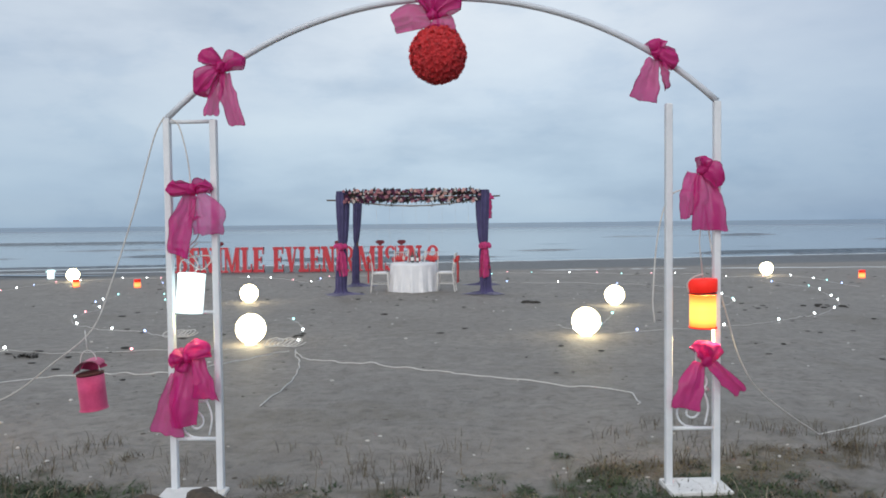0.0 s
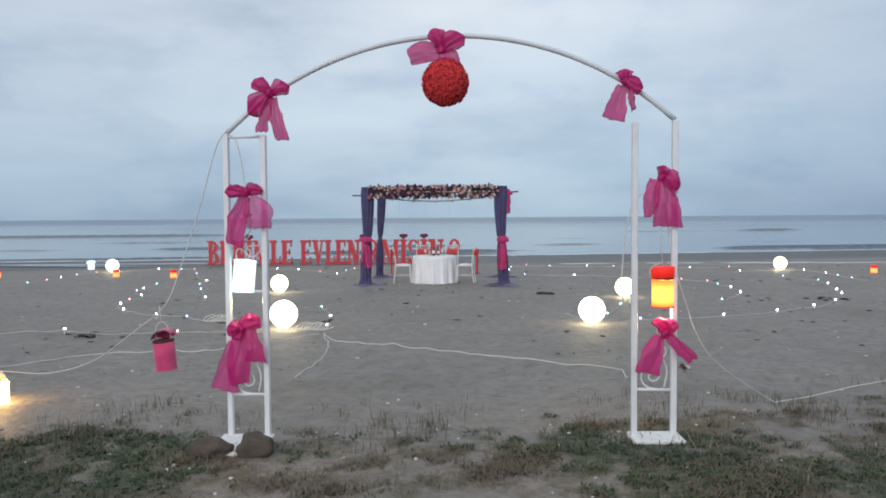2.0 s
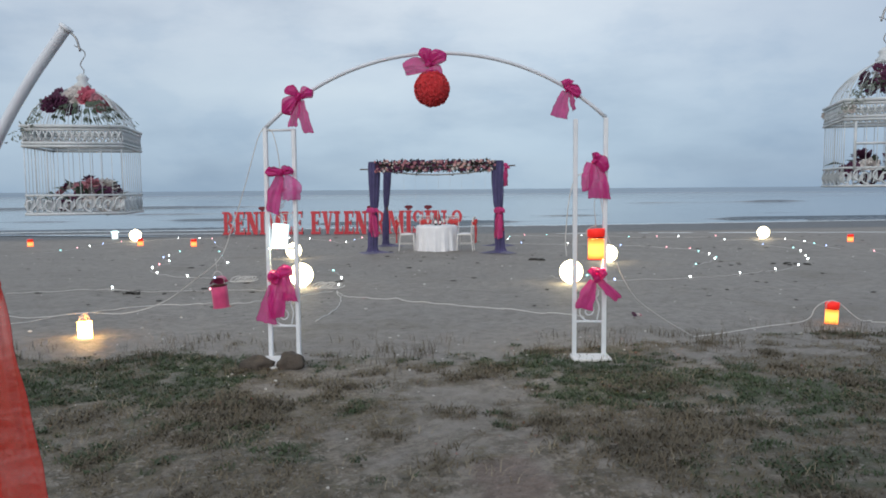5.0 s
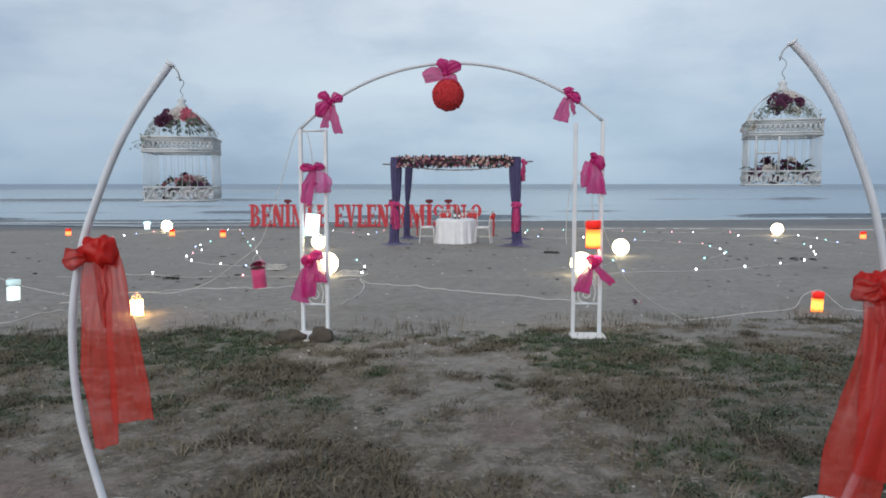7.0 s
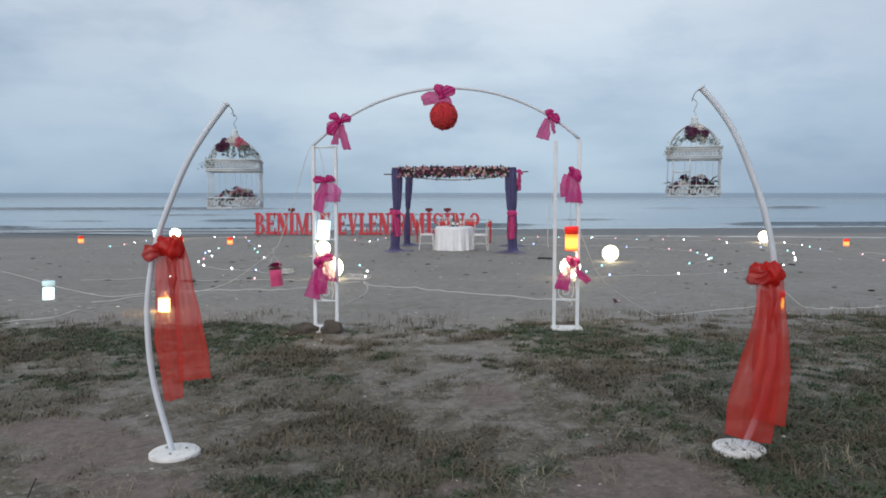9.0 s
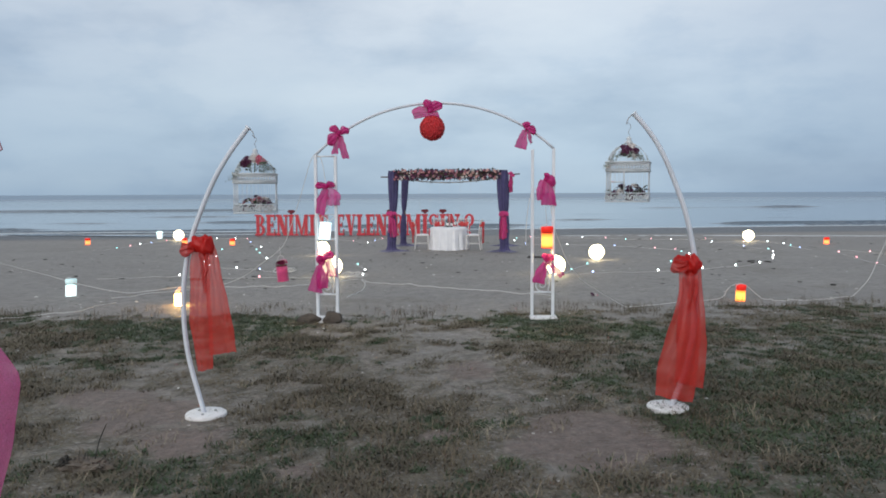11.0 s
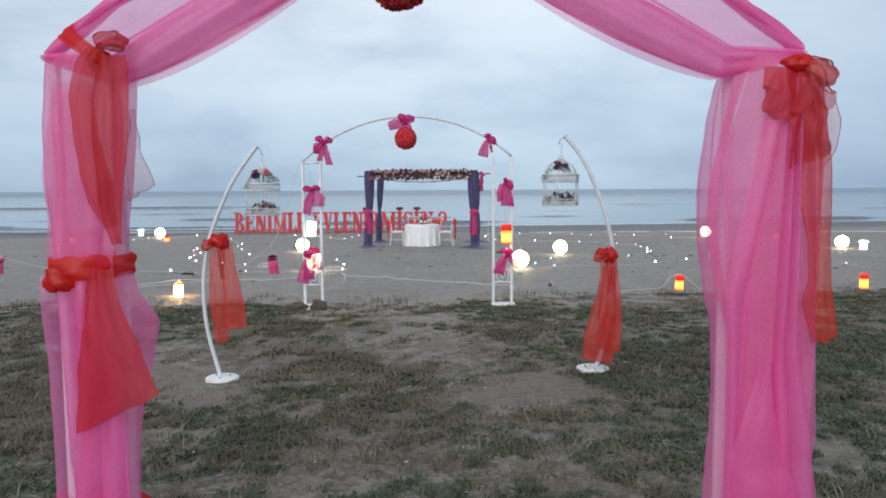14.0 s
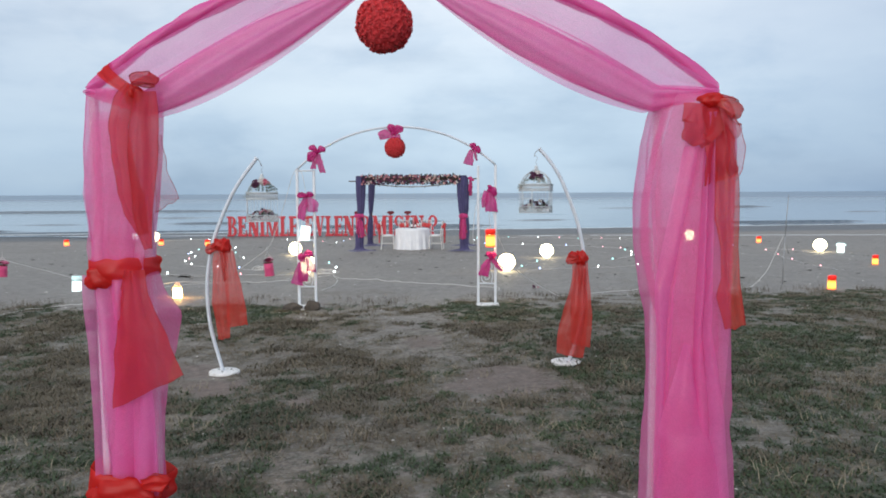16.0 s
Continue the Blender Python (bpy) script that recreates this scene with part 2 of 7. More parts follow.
def sea_material():
    """Water that turns paler, bluer and rougher with distance offshore; low wind ripples break the sky's reflection."""
    m, n, l, out = nodes_of("sea_water")
    tc = n.new("ShaderNodeTexCoord")
    mp = n.new("ShaderNodeMapping")
    mp.inputs["Scale"].default_value = (0.35, 1.0, 1.0)
    sep = n.new("ShaderNodeSeparateXYZ")
    a, b = n.new("ShaderNodeTexNoise"), n.new("ShaderNodeTexNoise")
    a.inputs["Scale"].default_value, a.inputs["Detail"].default_value = 0.7, 5
    b.inputs["Scale"].default_value, b.inputs["Detail"].default_value = 0.055, 4
    # depth follows distance offshore and drives both the colour mix and the roughness
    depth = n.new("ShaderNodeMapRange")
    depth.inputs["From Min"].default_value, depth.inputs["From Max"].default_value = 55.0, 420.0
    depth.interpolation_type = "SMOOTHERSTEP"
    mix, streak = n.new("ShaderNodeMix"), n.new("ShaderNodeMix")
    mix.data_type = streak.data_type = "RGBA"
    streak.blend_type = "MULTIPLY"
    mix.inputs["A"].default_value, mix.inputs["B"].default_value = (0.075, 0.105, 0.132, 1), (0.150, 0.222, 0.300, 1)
    streak.inputs["B"].default_value = (0.62, 0.68, 0.74, 1)
    p = n.new("ShaderNodeBsdfPrincipled")
    p.inputs["IOR"].default_value = 1.33
    rough = n.new("ShaderNodeMapRange")
    rough.inputs["To Min"].default_value, rough.inputs["To Max"].default_value = 0.07, 0.36
    l.new(depth.outputs[0], rough.inputs[0])
    l.new(rough.outputs[0], p.inputs["Roughness"])
    bp = n.new("ShaderNodeBump")
    bp.inputs["Strength"].default_value, bp.inputs["Distance"].default_value = 0.10, 0.2
    l.new(tc.outputs["Object"], mp.inputs[0])
    l.new(tc.outputs["Object"], sep.inputs[0])
    l.new(mp.outputs[0], a.inputs["Vector"])
    l.new(mp.outputs[0], b.inputs["Vector"])
    mr = n.new("ShaderNodeMapRange")
    mr.inputs["From Min"].default_value, mr.inputs["From Max"].default_value = 0.5, 0.66
    l.new(b.outputs[0], mr.inputs[0])
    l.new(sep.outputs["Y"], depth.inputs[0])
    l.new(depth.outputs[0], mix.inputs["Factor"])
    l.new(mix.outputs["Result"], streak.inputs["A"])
    l.new(mr.outputs[0], streak.inputs["Factor"])
    l.new(streak.outputs["Result"], p.inputs["Base Color"])
    l.new(a.outputs[0], bp.inputs["Height"])
    l.new(bp.outputs[0], p.inputs["Normal"])
    l.new(p.outputs[0], out.inputs["Surface"])
    return m


SAND_A, SAND_B, SAND_C = (0.248, 0.226, 0.203), (0.304, 0.278, 0.250), (0.188, 0.170, 0.151)
SOIL_A, SOIL_B, SOIL_C = (0.236, 0.203, 0.160), (0.164, 0.137, 0.102), (0.086, 0.071, 0.050)
M_GROUND = ground_material()
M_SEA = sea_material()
M_FOAM = surface("sea_foam", (0.55, 0.6, 0.64), (0.75, 0.78, 0.8), 0.7, scale=3, bump=0.4, fine=25)
M_WHITE = surface("white_painted_steel", (0.66, 0.69, 0.72), (0.79, 0.815, 0.84), 0.42, scale=9, bump=0.08, fine=60)
M_POLE = surface("cool_white_paint", (0.58, 0.62, 0.67), (0.70, 0.74, 0.79), 0.42, scale=6, bump=0.05, fine=40)
M_CAGE = surface("white_wire", (0.50, 0.545, 0.56), (0.70, 0.735, 0.745), 0.5, scale=20, bump=0.1, fine=120)
M_PLATE = surface("white_painted_plate", (0.68, 0.67, 0.65), (0.84, 0.83, 0.81), 0.6, scale=14, bump=0.3, fine=70)
M_PINK = sheer("magenta_organza", (0.58, 0.018, 0.19), (0.76, 0.045, 0.32), 0.92, 0.03)
M_PINK_THIN = sheer("single_magenta_organza", (0.62, 0.030, 0.24), (0.80, 0.065, 0.38), 0.74, 0.02)
M_PINK_HEM = surface("magenta_hem", (0.22, 0.02, 0.09), (0.38, 0.03, 0.15), 0.7, fine=120)
M_ROSE = sheer("hot_pink_tulle", (0.95, 0.18, 0.54), (0.99, 0.32, 0.69), 0.55, 0.06, 0.6)
M_AIRY = sheer("airy_pink_tulle", (0.93, 0.20, 0.50), (0.98, 0.33, 0.64), 0.45, 0.03, 0.55)
M_VEIL = sheer("slung_pink_tulle", (0.88, 0.17, 0.51), (0.95, 0.29, 0.65), 0.62, 0.03, 0.55)
M_ROSE_DENSE = sheer("gathered_pink_tulle", (0.84, 0.06, 0.36), (0.95, 0.12, 0.48), 0.76)
M_RED = sheer("red_organza", (0.62, 0.024, 0.020), (0.80, 0.060, 0.042), 0.65)
M_RED_FULL = sheer("doubled_red_organza", (0.60, 0.032, 0.046), (0.74, 0.062, 0.080), 0.76, 0.015, 0.55)
M_RED_THIN = sheer("single_red_organza", (0.70, 0.09, 0.14), (0.84, 0.14, 0.2), 0.34)
M_RED_DENSE = sheer("knotted_red_organza", (0.60, 0.018, 0.017), (0.78, 0.038, 0.030), 0.90, 0.025)
M_RED_HEM = surface("red_hem", (0.30, 0.02, 0.02), (0.42, 0.03, 0.03), 0.7, fine=120)
M_FLOWER_RED = surface("red_foam_roses", (0.58, 0.024, 0.034), (0.80, 0.062, 0.072), 0.75, scale=22, bump=0.3, sheen=0.2)
M_PURPLE = surface("purple_voile", (0.028, 0.024, 0.075), (0.070, 0.060, 0.165), 0.75, scale=5, bump=0.2, sheen=0.3)
M_TIE = surface("crimson_tie", (0.34, 0.015, 0.10), (0.58, 0.035, 0.2), 0.65, scale=12, bump=0.2, sheen=0.3)
M_CLOTH = surface("white_tablecloth", (0.70, 0.71, 0.74), (0.84, 0.84, 0.85), 0.8, scale=4, bump=0.2)
M_LETTER = surface("red_letter_face", (0.44, 0.026, 0.040), (0.60, 0.050, 0.068), 0.5, scale=3, bump=0.1)
M_FOAMSIDE = surface("white_foam_edge", (0.62, 0.56, 0.56), (0.78, 0.74, 0.74), 0.8, scale=6, bump=0.2)
M_DOT = surface("dark_red_dot", (0.11, 0.008, 0.018), (0.20, 0.018, 0.030), 0.6, scale=6, bump=0.2)
M_BROWN = surface("brown_wood", (0.07, 0.045, 0.03), (0.16, 0.11, 0.075), 0.75, scale=18, bump=0.3)
M_CABLE = surface("white_cable", (0.55, 0.53, 0.50), (0.75, 0.73, 0.70), 0.55, scale=30, bump=0.1)
M_PINKBOX = surface("pink_felt", (0.50, 0.042, 0.14), (0.64, 0.078, 0.21), 0.85, scale=14, bump=0.3, sheen=0.3)
# Emission stands in for the lantern's light showing through the red lid.
M_REDLID = surface("glowing_red_lid", (0.72, 0.012, 0.010), (0.86, 0.03, 0.018), 0.55, scale=14, bump=0.2, glow=0.5)
M_DARK = surface("dark_rim", (0.05, 0.015, 0.012), (0.12, 0.03, 0.025), 0.6, bump=0.2)
M_WIRE = surface("grey_wire", (0.25, 0.25, 0.25), (0.42, 0.42, 0.42), 0.4, metal=0.6)
M_GLOBE = surface("lit_white_globe", (1.0, 0.82, 0.48), (1.0, 0.86, 0.55), 0.4, glow=9.0, bump=0.0)
M_BULB = surface("lit_clear_bulb", (0.75, 0.95, 1.0), (1.0, 1.0, 1.0), 0.4, glow=11.0, bump=0.0)
M_BULB_CYAN = surface("lit_cyan_bulb", (0.30, 0.80, 0.80), (0.45, 0.95, 0.95), 0.4, glow=4.0, bump=0.0)
M_BULB_BLUE = surface("lit_blue_bulb", (0.30, 0.42, 0.95), (0.5, 0.62, 1.0), 0.4, glow=5.0, bump=0.0)
M_BULB_PINK = surface("lit_pink_bulb", (1.0, 0.30, 0.36), (1.0, 0.5, 0.55), 0.4, glow=4.0, bump=0.0)
M_SPOT = surface("lamp_bulb", (1.0, 0.76, 0.30), (1.0, 0.80, 0.38), 0.4, glow=1000.0, bump=0.0)
M_PAPER_RED = lamp_paper("lit_orange_paper", (1.0, 0.48, 0.08), (0.95, 0.10, 0.012), 1.9, -0.005, 0.185)
M_PAPER_FAR = lamp_paper("lit_red_paper", (1.0, 0.26, 0.07), (0.95, 0.07, 0.012), 2.4, -0.005, 0.185)
M_PAPER_WARM = lamp_paper("lit_warm_paper", (1.0, 0.62, 0.20), (1.0, 0.38, 0.08), 34.0, -0.005, 0.185)
M_PAPER_DIM = lamp_paper("dim_white_paper", (0.60, 0.80, 0.80), (0.45, 0.62, 0.63), 0.55, 0.2, 0.3)
M_PAPER_WHITE = lamp_paper("lit_white_paper", (0.92, 1.0, 1.0), (0.72, 0.93, 0.92), 1.15, -0.005, 0.185)
M_STONE = surface("beach_boulder", (0.040, 0.035, 0.030), (0.115, 0.092, 0.072), 0.85, scale=9, bump=0.7, fine=50)
M_SOD = surface("torn_sod", (0.060, 0.048, 0.038), (0.185, 0.155, 0.125), 0.9, scale=14, bump=0.8, fine=60)
M_SHELL = surface("shell_bits", (0.45, 0.43, 0.40), (0.70, 0.68, 0.64), 0.6)
M_GRASS = surface("short_grass", (0.020, 0.036, 0.016), (0.068, 0.098, 0.044), 0.7, scale=1.3, bump=0.0, fine=9)
M_DRY = surface("dry_stalks", (0.066, 0.051, 0.033), (0.225, 0.182, 0.118), 0.8, scale=1.7, bump=0.0, fine=11)
M_STRAW = surface("pale_straw", (0.22, 0.185, 0.125), (0.38, 0.33, 0.24), 0.8, scale=1.7, bump=0.0, fine=11)
M_HEATH = surface("brown_heath", (0.066, 0.056, 0.039), (0.182, 0.154, 0.106), 0.8, scale=1.9, bump=0.0, fine=11)
M_BARK = surface("bark_bits", (0.05, 0.042, 0.034), (0.13, 0.11, 0.088), 0.8)
M_WEED = surface("dark_seaweed", (0.016, 0.014, 0.012), (0.05, 0.044, 0.036), 0.7, bump=0.3)
M_LEAF = surface("grey_green_leaf", (0.035, 0.055, 0.035), (0.13, 0.17, 0.12), 0.6, scale=15)
M_SPRIG = surface("silvery_sprigs", (0.24, 0.29, 0.25), (0.48, 0.53, 0.49), 0.7, scale=25)
M_LEAF_DARK = surface("dark_leaf", (0.022, 0.020, 0.026), (0.075, 0.055, 0.065), 0.6, scale=6)
M_ROSE_WHITE = surface("cream_petals", (0.50, 0.46, 0.43), (0.74, 0.70, 0.67), 0.7, scale=20)
M_ROSE_PINK = surface("pink_petals", (0.42, 0.06, 0.12), (0.66, 0.20, 0.26), 0.7, scale=20)
M_ROSE_DUSTY = surface("dusty_pink_petals", (0.36, 0.13, 0.17), (0.56, 0.28, 0.31), 0.7, scale=20)
M_ROSE_PLUM = surface("plum_petals", (0.050, 0.016, 0.045), (0.15, 0.04, 0.095), 0.7, scale=20)
M_PEACH = surface("peach_petals", (0.52, 0.27, 0.24), (0.76, 0.52, 0.47), 0.7, scale=9)
M_GLASS = surface("dark_glass", (0.02, 0.025, 0.02), (0.05, 0.06, 0.05), 0.1, spec=0.6, bump=0.0)
M_CHAIR = surface("cream_chair_lacquer", (0.62, 0.60, 0.57), (0.80, 0.78, 0.75), 0.45, scale=20)
M_SASH = surface("red_satin_sash", (0.56, 0.03, 0.035), (0.76, 0.07, 0.07), 0.5, scale=9, bump=0.2)


# ---- building blocks ----
class Geo:
    """Vertices and faces, gathered piece by piece into one mesh."""

    def __init__(self):
        self.v, self.f = [], []

    def add(self, verts, faces):
        k = len(self.v)
        self.v.extend(tuple(p) for p in verts)
        self.f.extend(tuple(i + k for i in face) for face in faces)
        return self

    def sheet(self, fn, nu, nv, close_u=False, close_v=False):
        verts = [fn(i / (nu if close_u else nu - 1), j / (nv if close_v else nv - 1)) for i in range(nu) for j in range(nv)]
        faces = []
        for i in range(nu if close_u else nu - 1):
            for j in range(nv if close_v else nv - 1):
                a, b = (i + 1) % nu, (j + 1) % nv
                faces.append((i * nv + j, a * nv + j, a * nv + b, i * nv + b))
        return self.add(verts, faces)

    def tube(self, pts, r, seg=8, caps=True):
        pts = [Vector(p) for p in pts]
        rad = r if callable(r) else (lambda s: r)
        t = (pts[1] - pts[0]).normalized()
        side = t.orthogonal().normalized()
        verts, n = [], len(pts)
        for i, p in enumerate(pts):
            t = (pts[min(i + 1, n - 1)] - pts[max(i - 1, 0)]).normalized()
            side = (side - t * side.dot(t)).normalized()
            up = t.cross(side)
            for j in range(seg):
                a = 2 * math.pi * j / seg
                verts.append(p + (side * math.cos(a) + up * math.sin(a)) * rad(i / (n - 1)))
        faces = [(i * seg + j, i * seg + (j + 1) % seg, (i + 1) * seg + (j + 1) % seg, (i + 1) * seg + j) for i in range(n - 1) for j in range(seg)]
        if caps:
            faces += [tuple(range(seg))[::-1], tuple(range((n - 1) * seg, n * seg))]
        return self.add(verts, faces)

    def lathe(self, prof, seg=24, at=(0, 0, 0), fn=None):
        """prof: (radius, height) from the bottom up; fn(angle, k) scales the radius."""
        at = Vector(at)
        verts = []
        for k, (r, z) in enumerate(prof):
            for j in range(seg):
                a = 2 * math.pi * j / seg
                q = r * (fn(a, k / (len(prof) - 1)) if fn else 1)
                verts.append(at + Vector((q * math.cos(a), q * math.sin(a), z)))
        faces = [(i * seg + j, i * seg + (j + 1) % seg, (i + 1) * seg + (j + 1) % seg, (i + 1) * seg + j) for i in range(len(prof) - 1) for j in range(seg)]
        faces += [tuple(range(seg))[::-1], tuple(range((len(prof) - 1) * seg, len(prof) * seg))]
        return self.add(verts, faces)

    def ball(self, r, at=(0, 0, 0), seg=16, rings=10, fn=None):
        at = Vector(at)
        verts = []
        for i in range(1, rings):
            th = math.pi * i / rings
            for j in range(seg):
                a = 2 * math.pi * j / seg
                d = Vector((math.sin(th) * math.cos(a), math.sin(th) * math.sin(a), -math.cos(th)))
                q = fn(d) if fn else Vector((r, r, r)) if not isinstance(r, tuple) else Vector(r)
                verts.append(at + Vector((d.x * q[0], d.y * q[1], d.z * q[2])))
        lo, hi = Vector((0, 0, -1)), Vector((0, 0, 1))
        for d in (lo, hi):
            q = fn(d) if fn else Vector((r, r, r)) if not isinstance(r, tuple) else Vector(r)
            verts.append(at + Vector((0, 0, d.z * q[2])))
        k = (rings - 1) * seg
        faces = [(i * seg + j, i * seg + (j + 1) % seg, (i + 1) * seg + (j + 1) % seg, (i + 1) * seg + j) for i in range(rings - 2) for j in range(seg)]
        faces += [(k, (j + 1) % seg, j) for j in range(seg)]
        faces += [(k + 1, (rings - 2) * seg + j, (rings - 2) * seg + (j + 1) % seg) for j in range(seg)]
        return self.add(verts, faces)

    def box(self, x0, y0, z0, x1, y1, z1, c=0.004):
        """A box with chamfered long edges and ends."""
        cx, cy, cz = (x0 + x1) / 2, (y0 + y1) / 2, (z0 + z1) / 2
        hx, hy, hz = (x1 - x0) / 2, (y1 - y0) / 2, (z1 - z0) / 2
        ring = [(hx - c, -hy), (hx, -hy + c), (hx, hy - c), (hx - c, hy), (-hx + c, hy), (-hx, hy - c), (-hx, -hy + c), (-hx + c, -hy)]
        verts = []
        for z, s in ((-hz, c), (-hz + c, 0), (hz - c, 0), (hz, c)):
            for a, b in ring:
                verts.append((cx + a - math.copysign(min(s, abs(a)), a), cy + b - math.copysign(min(s, abs(b)), b), cz + z))
        faces = [(i * 8 + j, i * 8 + (j + 1) % 8, (i + 1) * 8 + (j + 1) % 8, (i + 1) * 8 + j) for i in range(3) for j in range(8)]
        faces += [tuple(range(8))[::-1], tuple(range(24, 32))]
        return self.add(verts, faces)


def part(name, g, material, parent=None, label="", smooth=True, at=None):
    """Link one mesh, under a thing or part where a parent is given."""
    me = bpy.data.meshes.new(name)
    me.from_pydata([tuple(p) for p in g.v], [], g.f)
    me.materials.append(material)
    me.polygons.foreach_set("use_smooth", [smooth] * len(me.polygons))
    me.update()
    ob = new(name, me)
    if parent is not None:
        ob.parent = parent
    if at is not None:
        ob.location = at
    if label:
        ob["label"] = label
    return ob


def thing(name, at, label, category, group="", kind=""):
    ob = new(name)
    ob.empty_display_size = 0.1
    ob.location = at
    return tagged(ob, label, category, group, kind)


def spline(pts, n=12):
    """A smooth run of points through pts."""
    p = [Vector(q) for q in pts]
    p = [2 * p[0] - p[1]] + p + [2 * p[-1] - p[-2]]
    run = []
    for i in range(1, len(p) - 2):
        for k in range(n):
            t = k / n
            run.append(0.5 * ((2 * p[i]) + (p[i + 1] - p[i - 1]) * t + (2 * p[i - 1] - 5 * p[i] + 4 * p[i + 1] - p[i + 2]) * t * t + (3 * p[i] - p[i - 1] - 3 * p[i + 1] + p[i + 2]) * t ** 3))
    return run + [p[-2]]


def ramp(x, xs, ys):
    return float(np.interp(x, xs, ys))


def ground_z(x, y):
    """Height of the ground: a strip of turf that tips to one side, sand that falls gently to a low berm, and the sea bed."""
    c = 0.02 + 0.025 * max(-2.5, min(3.0, x))
    f = max(0.0, min(1.0, (6 - y) / 4)) if y > 2 else 1.0
    q = y - max(-7.0, min(7.0, 0.22 * x)) * max(0.0, min(1.0, (y - 26) / 6))
    return ramp(q, [-60, -7, -4, 0, 5, 8, 11, 15, 18, 24, 26, 28, 30, 33, 38, 46, 80, 300], [0.6, 0.24, 0.13, 0, 0, -0.1, -0.17, -0.25, -0.3, -0.32, -0.29, -0.32, -0.37, -0.42, -0.51, -0.8, -2, -8]) + c * f


def on_ground(x, y, lift=0.0):
    return Vector((x, y, ground_z(x, y) + lift))


# ---- ground, sea ----
def smooth01(x, a, b):
    t = max(0.0, min(1.0, (x - a) / (b - a)))
    return t * t * (3 - 2 * t)


BARE = ((0.07, 3.0, 0.45, 0.4), (0.27, 2.05, 0.45, 0.45), (0.58, 1.25, 0.42, 0.5), (-2.2, 0.5, 0.6, 0.7), (-1.3, 0.35, 0.75, 0.7), (-1.45, -0.3, 0.5, 0.35), (1.5, -0.2, 0.45, 0.5), (2.9, 4.6, 0.9, 0.35), (3.9, 5.2, 0.8, 0.4), (0.44, 3.3, 0.3, 0.35), (-0.3, 3.75, 0.35, 0.25), (-0.54, 2.3, 0.25, 0.25), (-1.05, 3.3, 0.4, 0.25))
LUSH = ((-0.4, -0.35, 0.5, 0.3), (2.9, 0.3, 0.5, 0.6), (-2.3, 4.2, 0.5, 0.5), (1.1, 3.95, 0.5, 0.25), (2.25, 1.63, 0.3, 0.4), (0.85, -0.25, 0.38, 0.35), (-2.0, 3.4, 0.45, 0.4), (1.3, 3.2, 0.45, 0.55), (0.76, 4.36, 0.3, 0.2), (2.36, 3.04, 0.4, 0.45), (-0.44, -1.44, 0.33, 0.35), (1.5, -1.55, 0.55, 0.3), (1.35, -2.7, 0.35, 0.3), (2.8, -2.9, 0.4, 0.3), (3.7, -1.0, 0.6, 0.5), (4.4, 1.4, 1.1, 1.1), (2.5, -0.3, 0.55, 0.6), (-3.6, 3.3, 0.8, 0.5), (-1.2, -2.2, 0.4, 0.3))
MUD = ((1.5, -0.02, 0.42, 0.38), (1.6, -0.55, 0.40, 0.42), (1.25, -0.55, 0.3, 0.28), (-1.1, -0.5, 0.34, 0.42), (-1.7, 0.1, 0.48, 0.5), (-2.3, 0.6, 0.42, 0.32), (0.5, -0.33, 0.16, 0.14), (0.62, 1.5, 0.28, 0.42), (-0.2, -1.0, 0.15, 0.12))
HEATH = ((-1.05, 2.55, 0.28, 0.4), (1.43, 2.36, 0.35, 0.45), (0.22, 0.35, 0.6, 0.4), (-0.4, 0.6, 0.45, 0.45), (-4.2, 2.8, 0.6, 0.8), (-1.66, 2.5, 0.3, 0.4), (0.32, 3.7, 0.25, 0.3), (-0.72, 3.11, 0.28, 0.3), (1.85, 2.4, 0.3, 0.3), (0.45, -0.5, 0.5, 0.5), (-2.6, -0.5, 0.7, 0.6), (0.2, -1.5, 0.6, 0.5), (2.9, 0.6, 0.7, 0.6), (-2.3, -1.6, 0.8, 0.5), (-3.2, 0.9, 0.6, 0.5))


def patches(x, y, spots):
    return sum(math.exp(-(((x - p) / rx) ** 2 + ((y - q) / ry) ** 2)) for p, q, rx, ry in spots)


def mud(x, y):
    """Trodden patches where bare brown earth shows."""
    k = patches(x, y, MUD)
    return 0.0 if k < 0.05 else smooth01(k + 0.35 * noise.noise((x * 2.6, y * 2.6, 61.0)) + 0.25 * noise.noise((x * 8, y * 8, 62.0)), 0.42, 0.70)


def turf_edge(x):
    """Where the turf gives way to open sand: it runs further out on one side."""
    return 4.48 + 0.30 * max(0.0, min(9.0, x - 0.2)) + 0.02 * max(-6.0, min(0.0, x)) + 0.3 * noise.noise((x * 0.6, 3.1, 0.4))


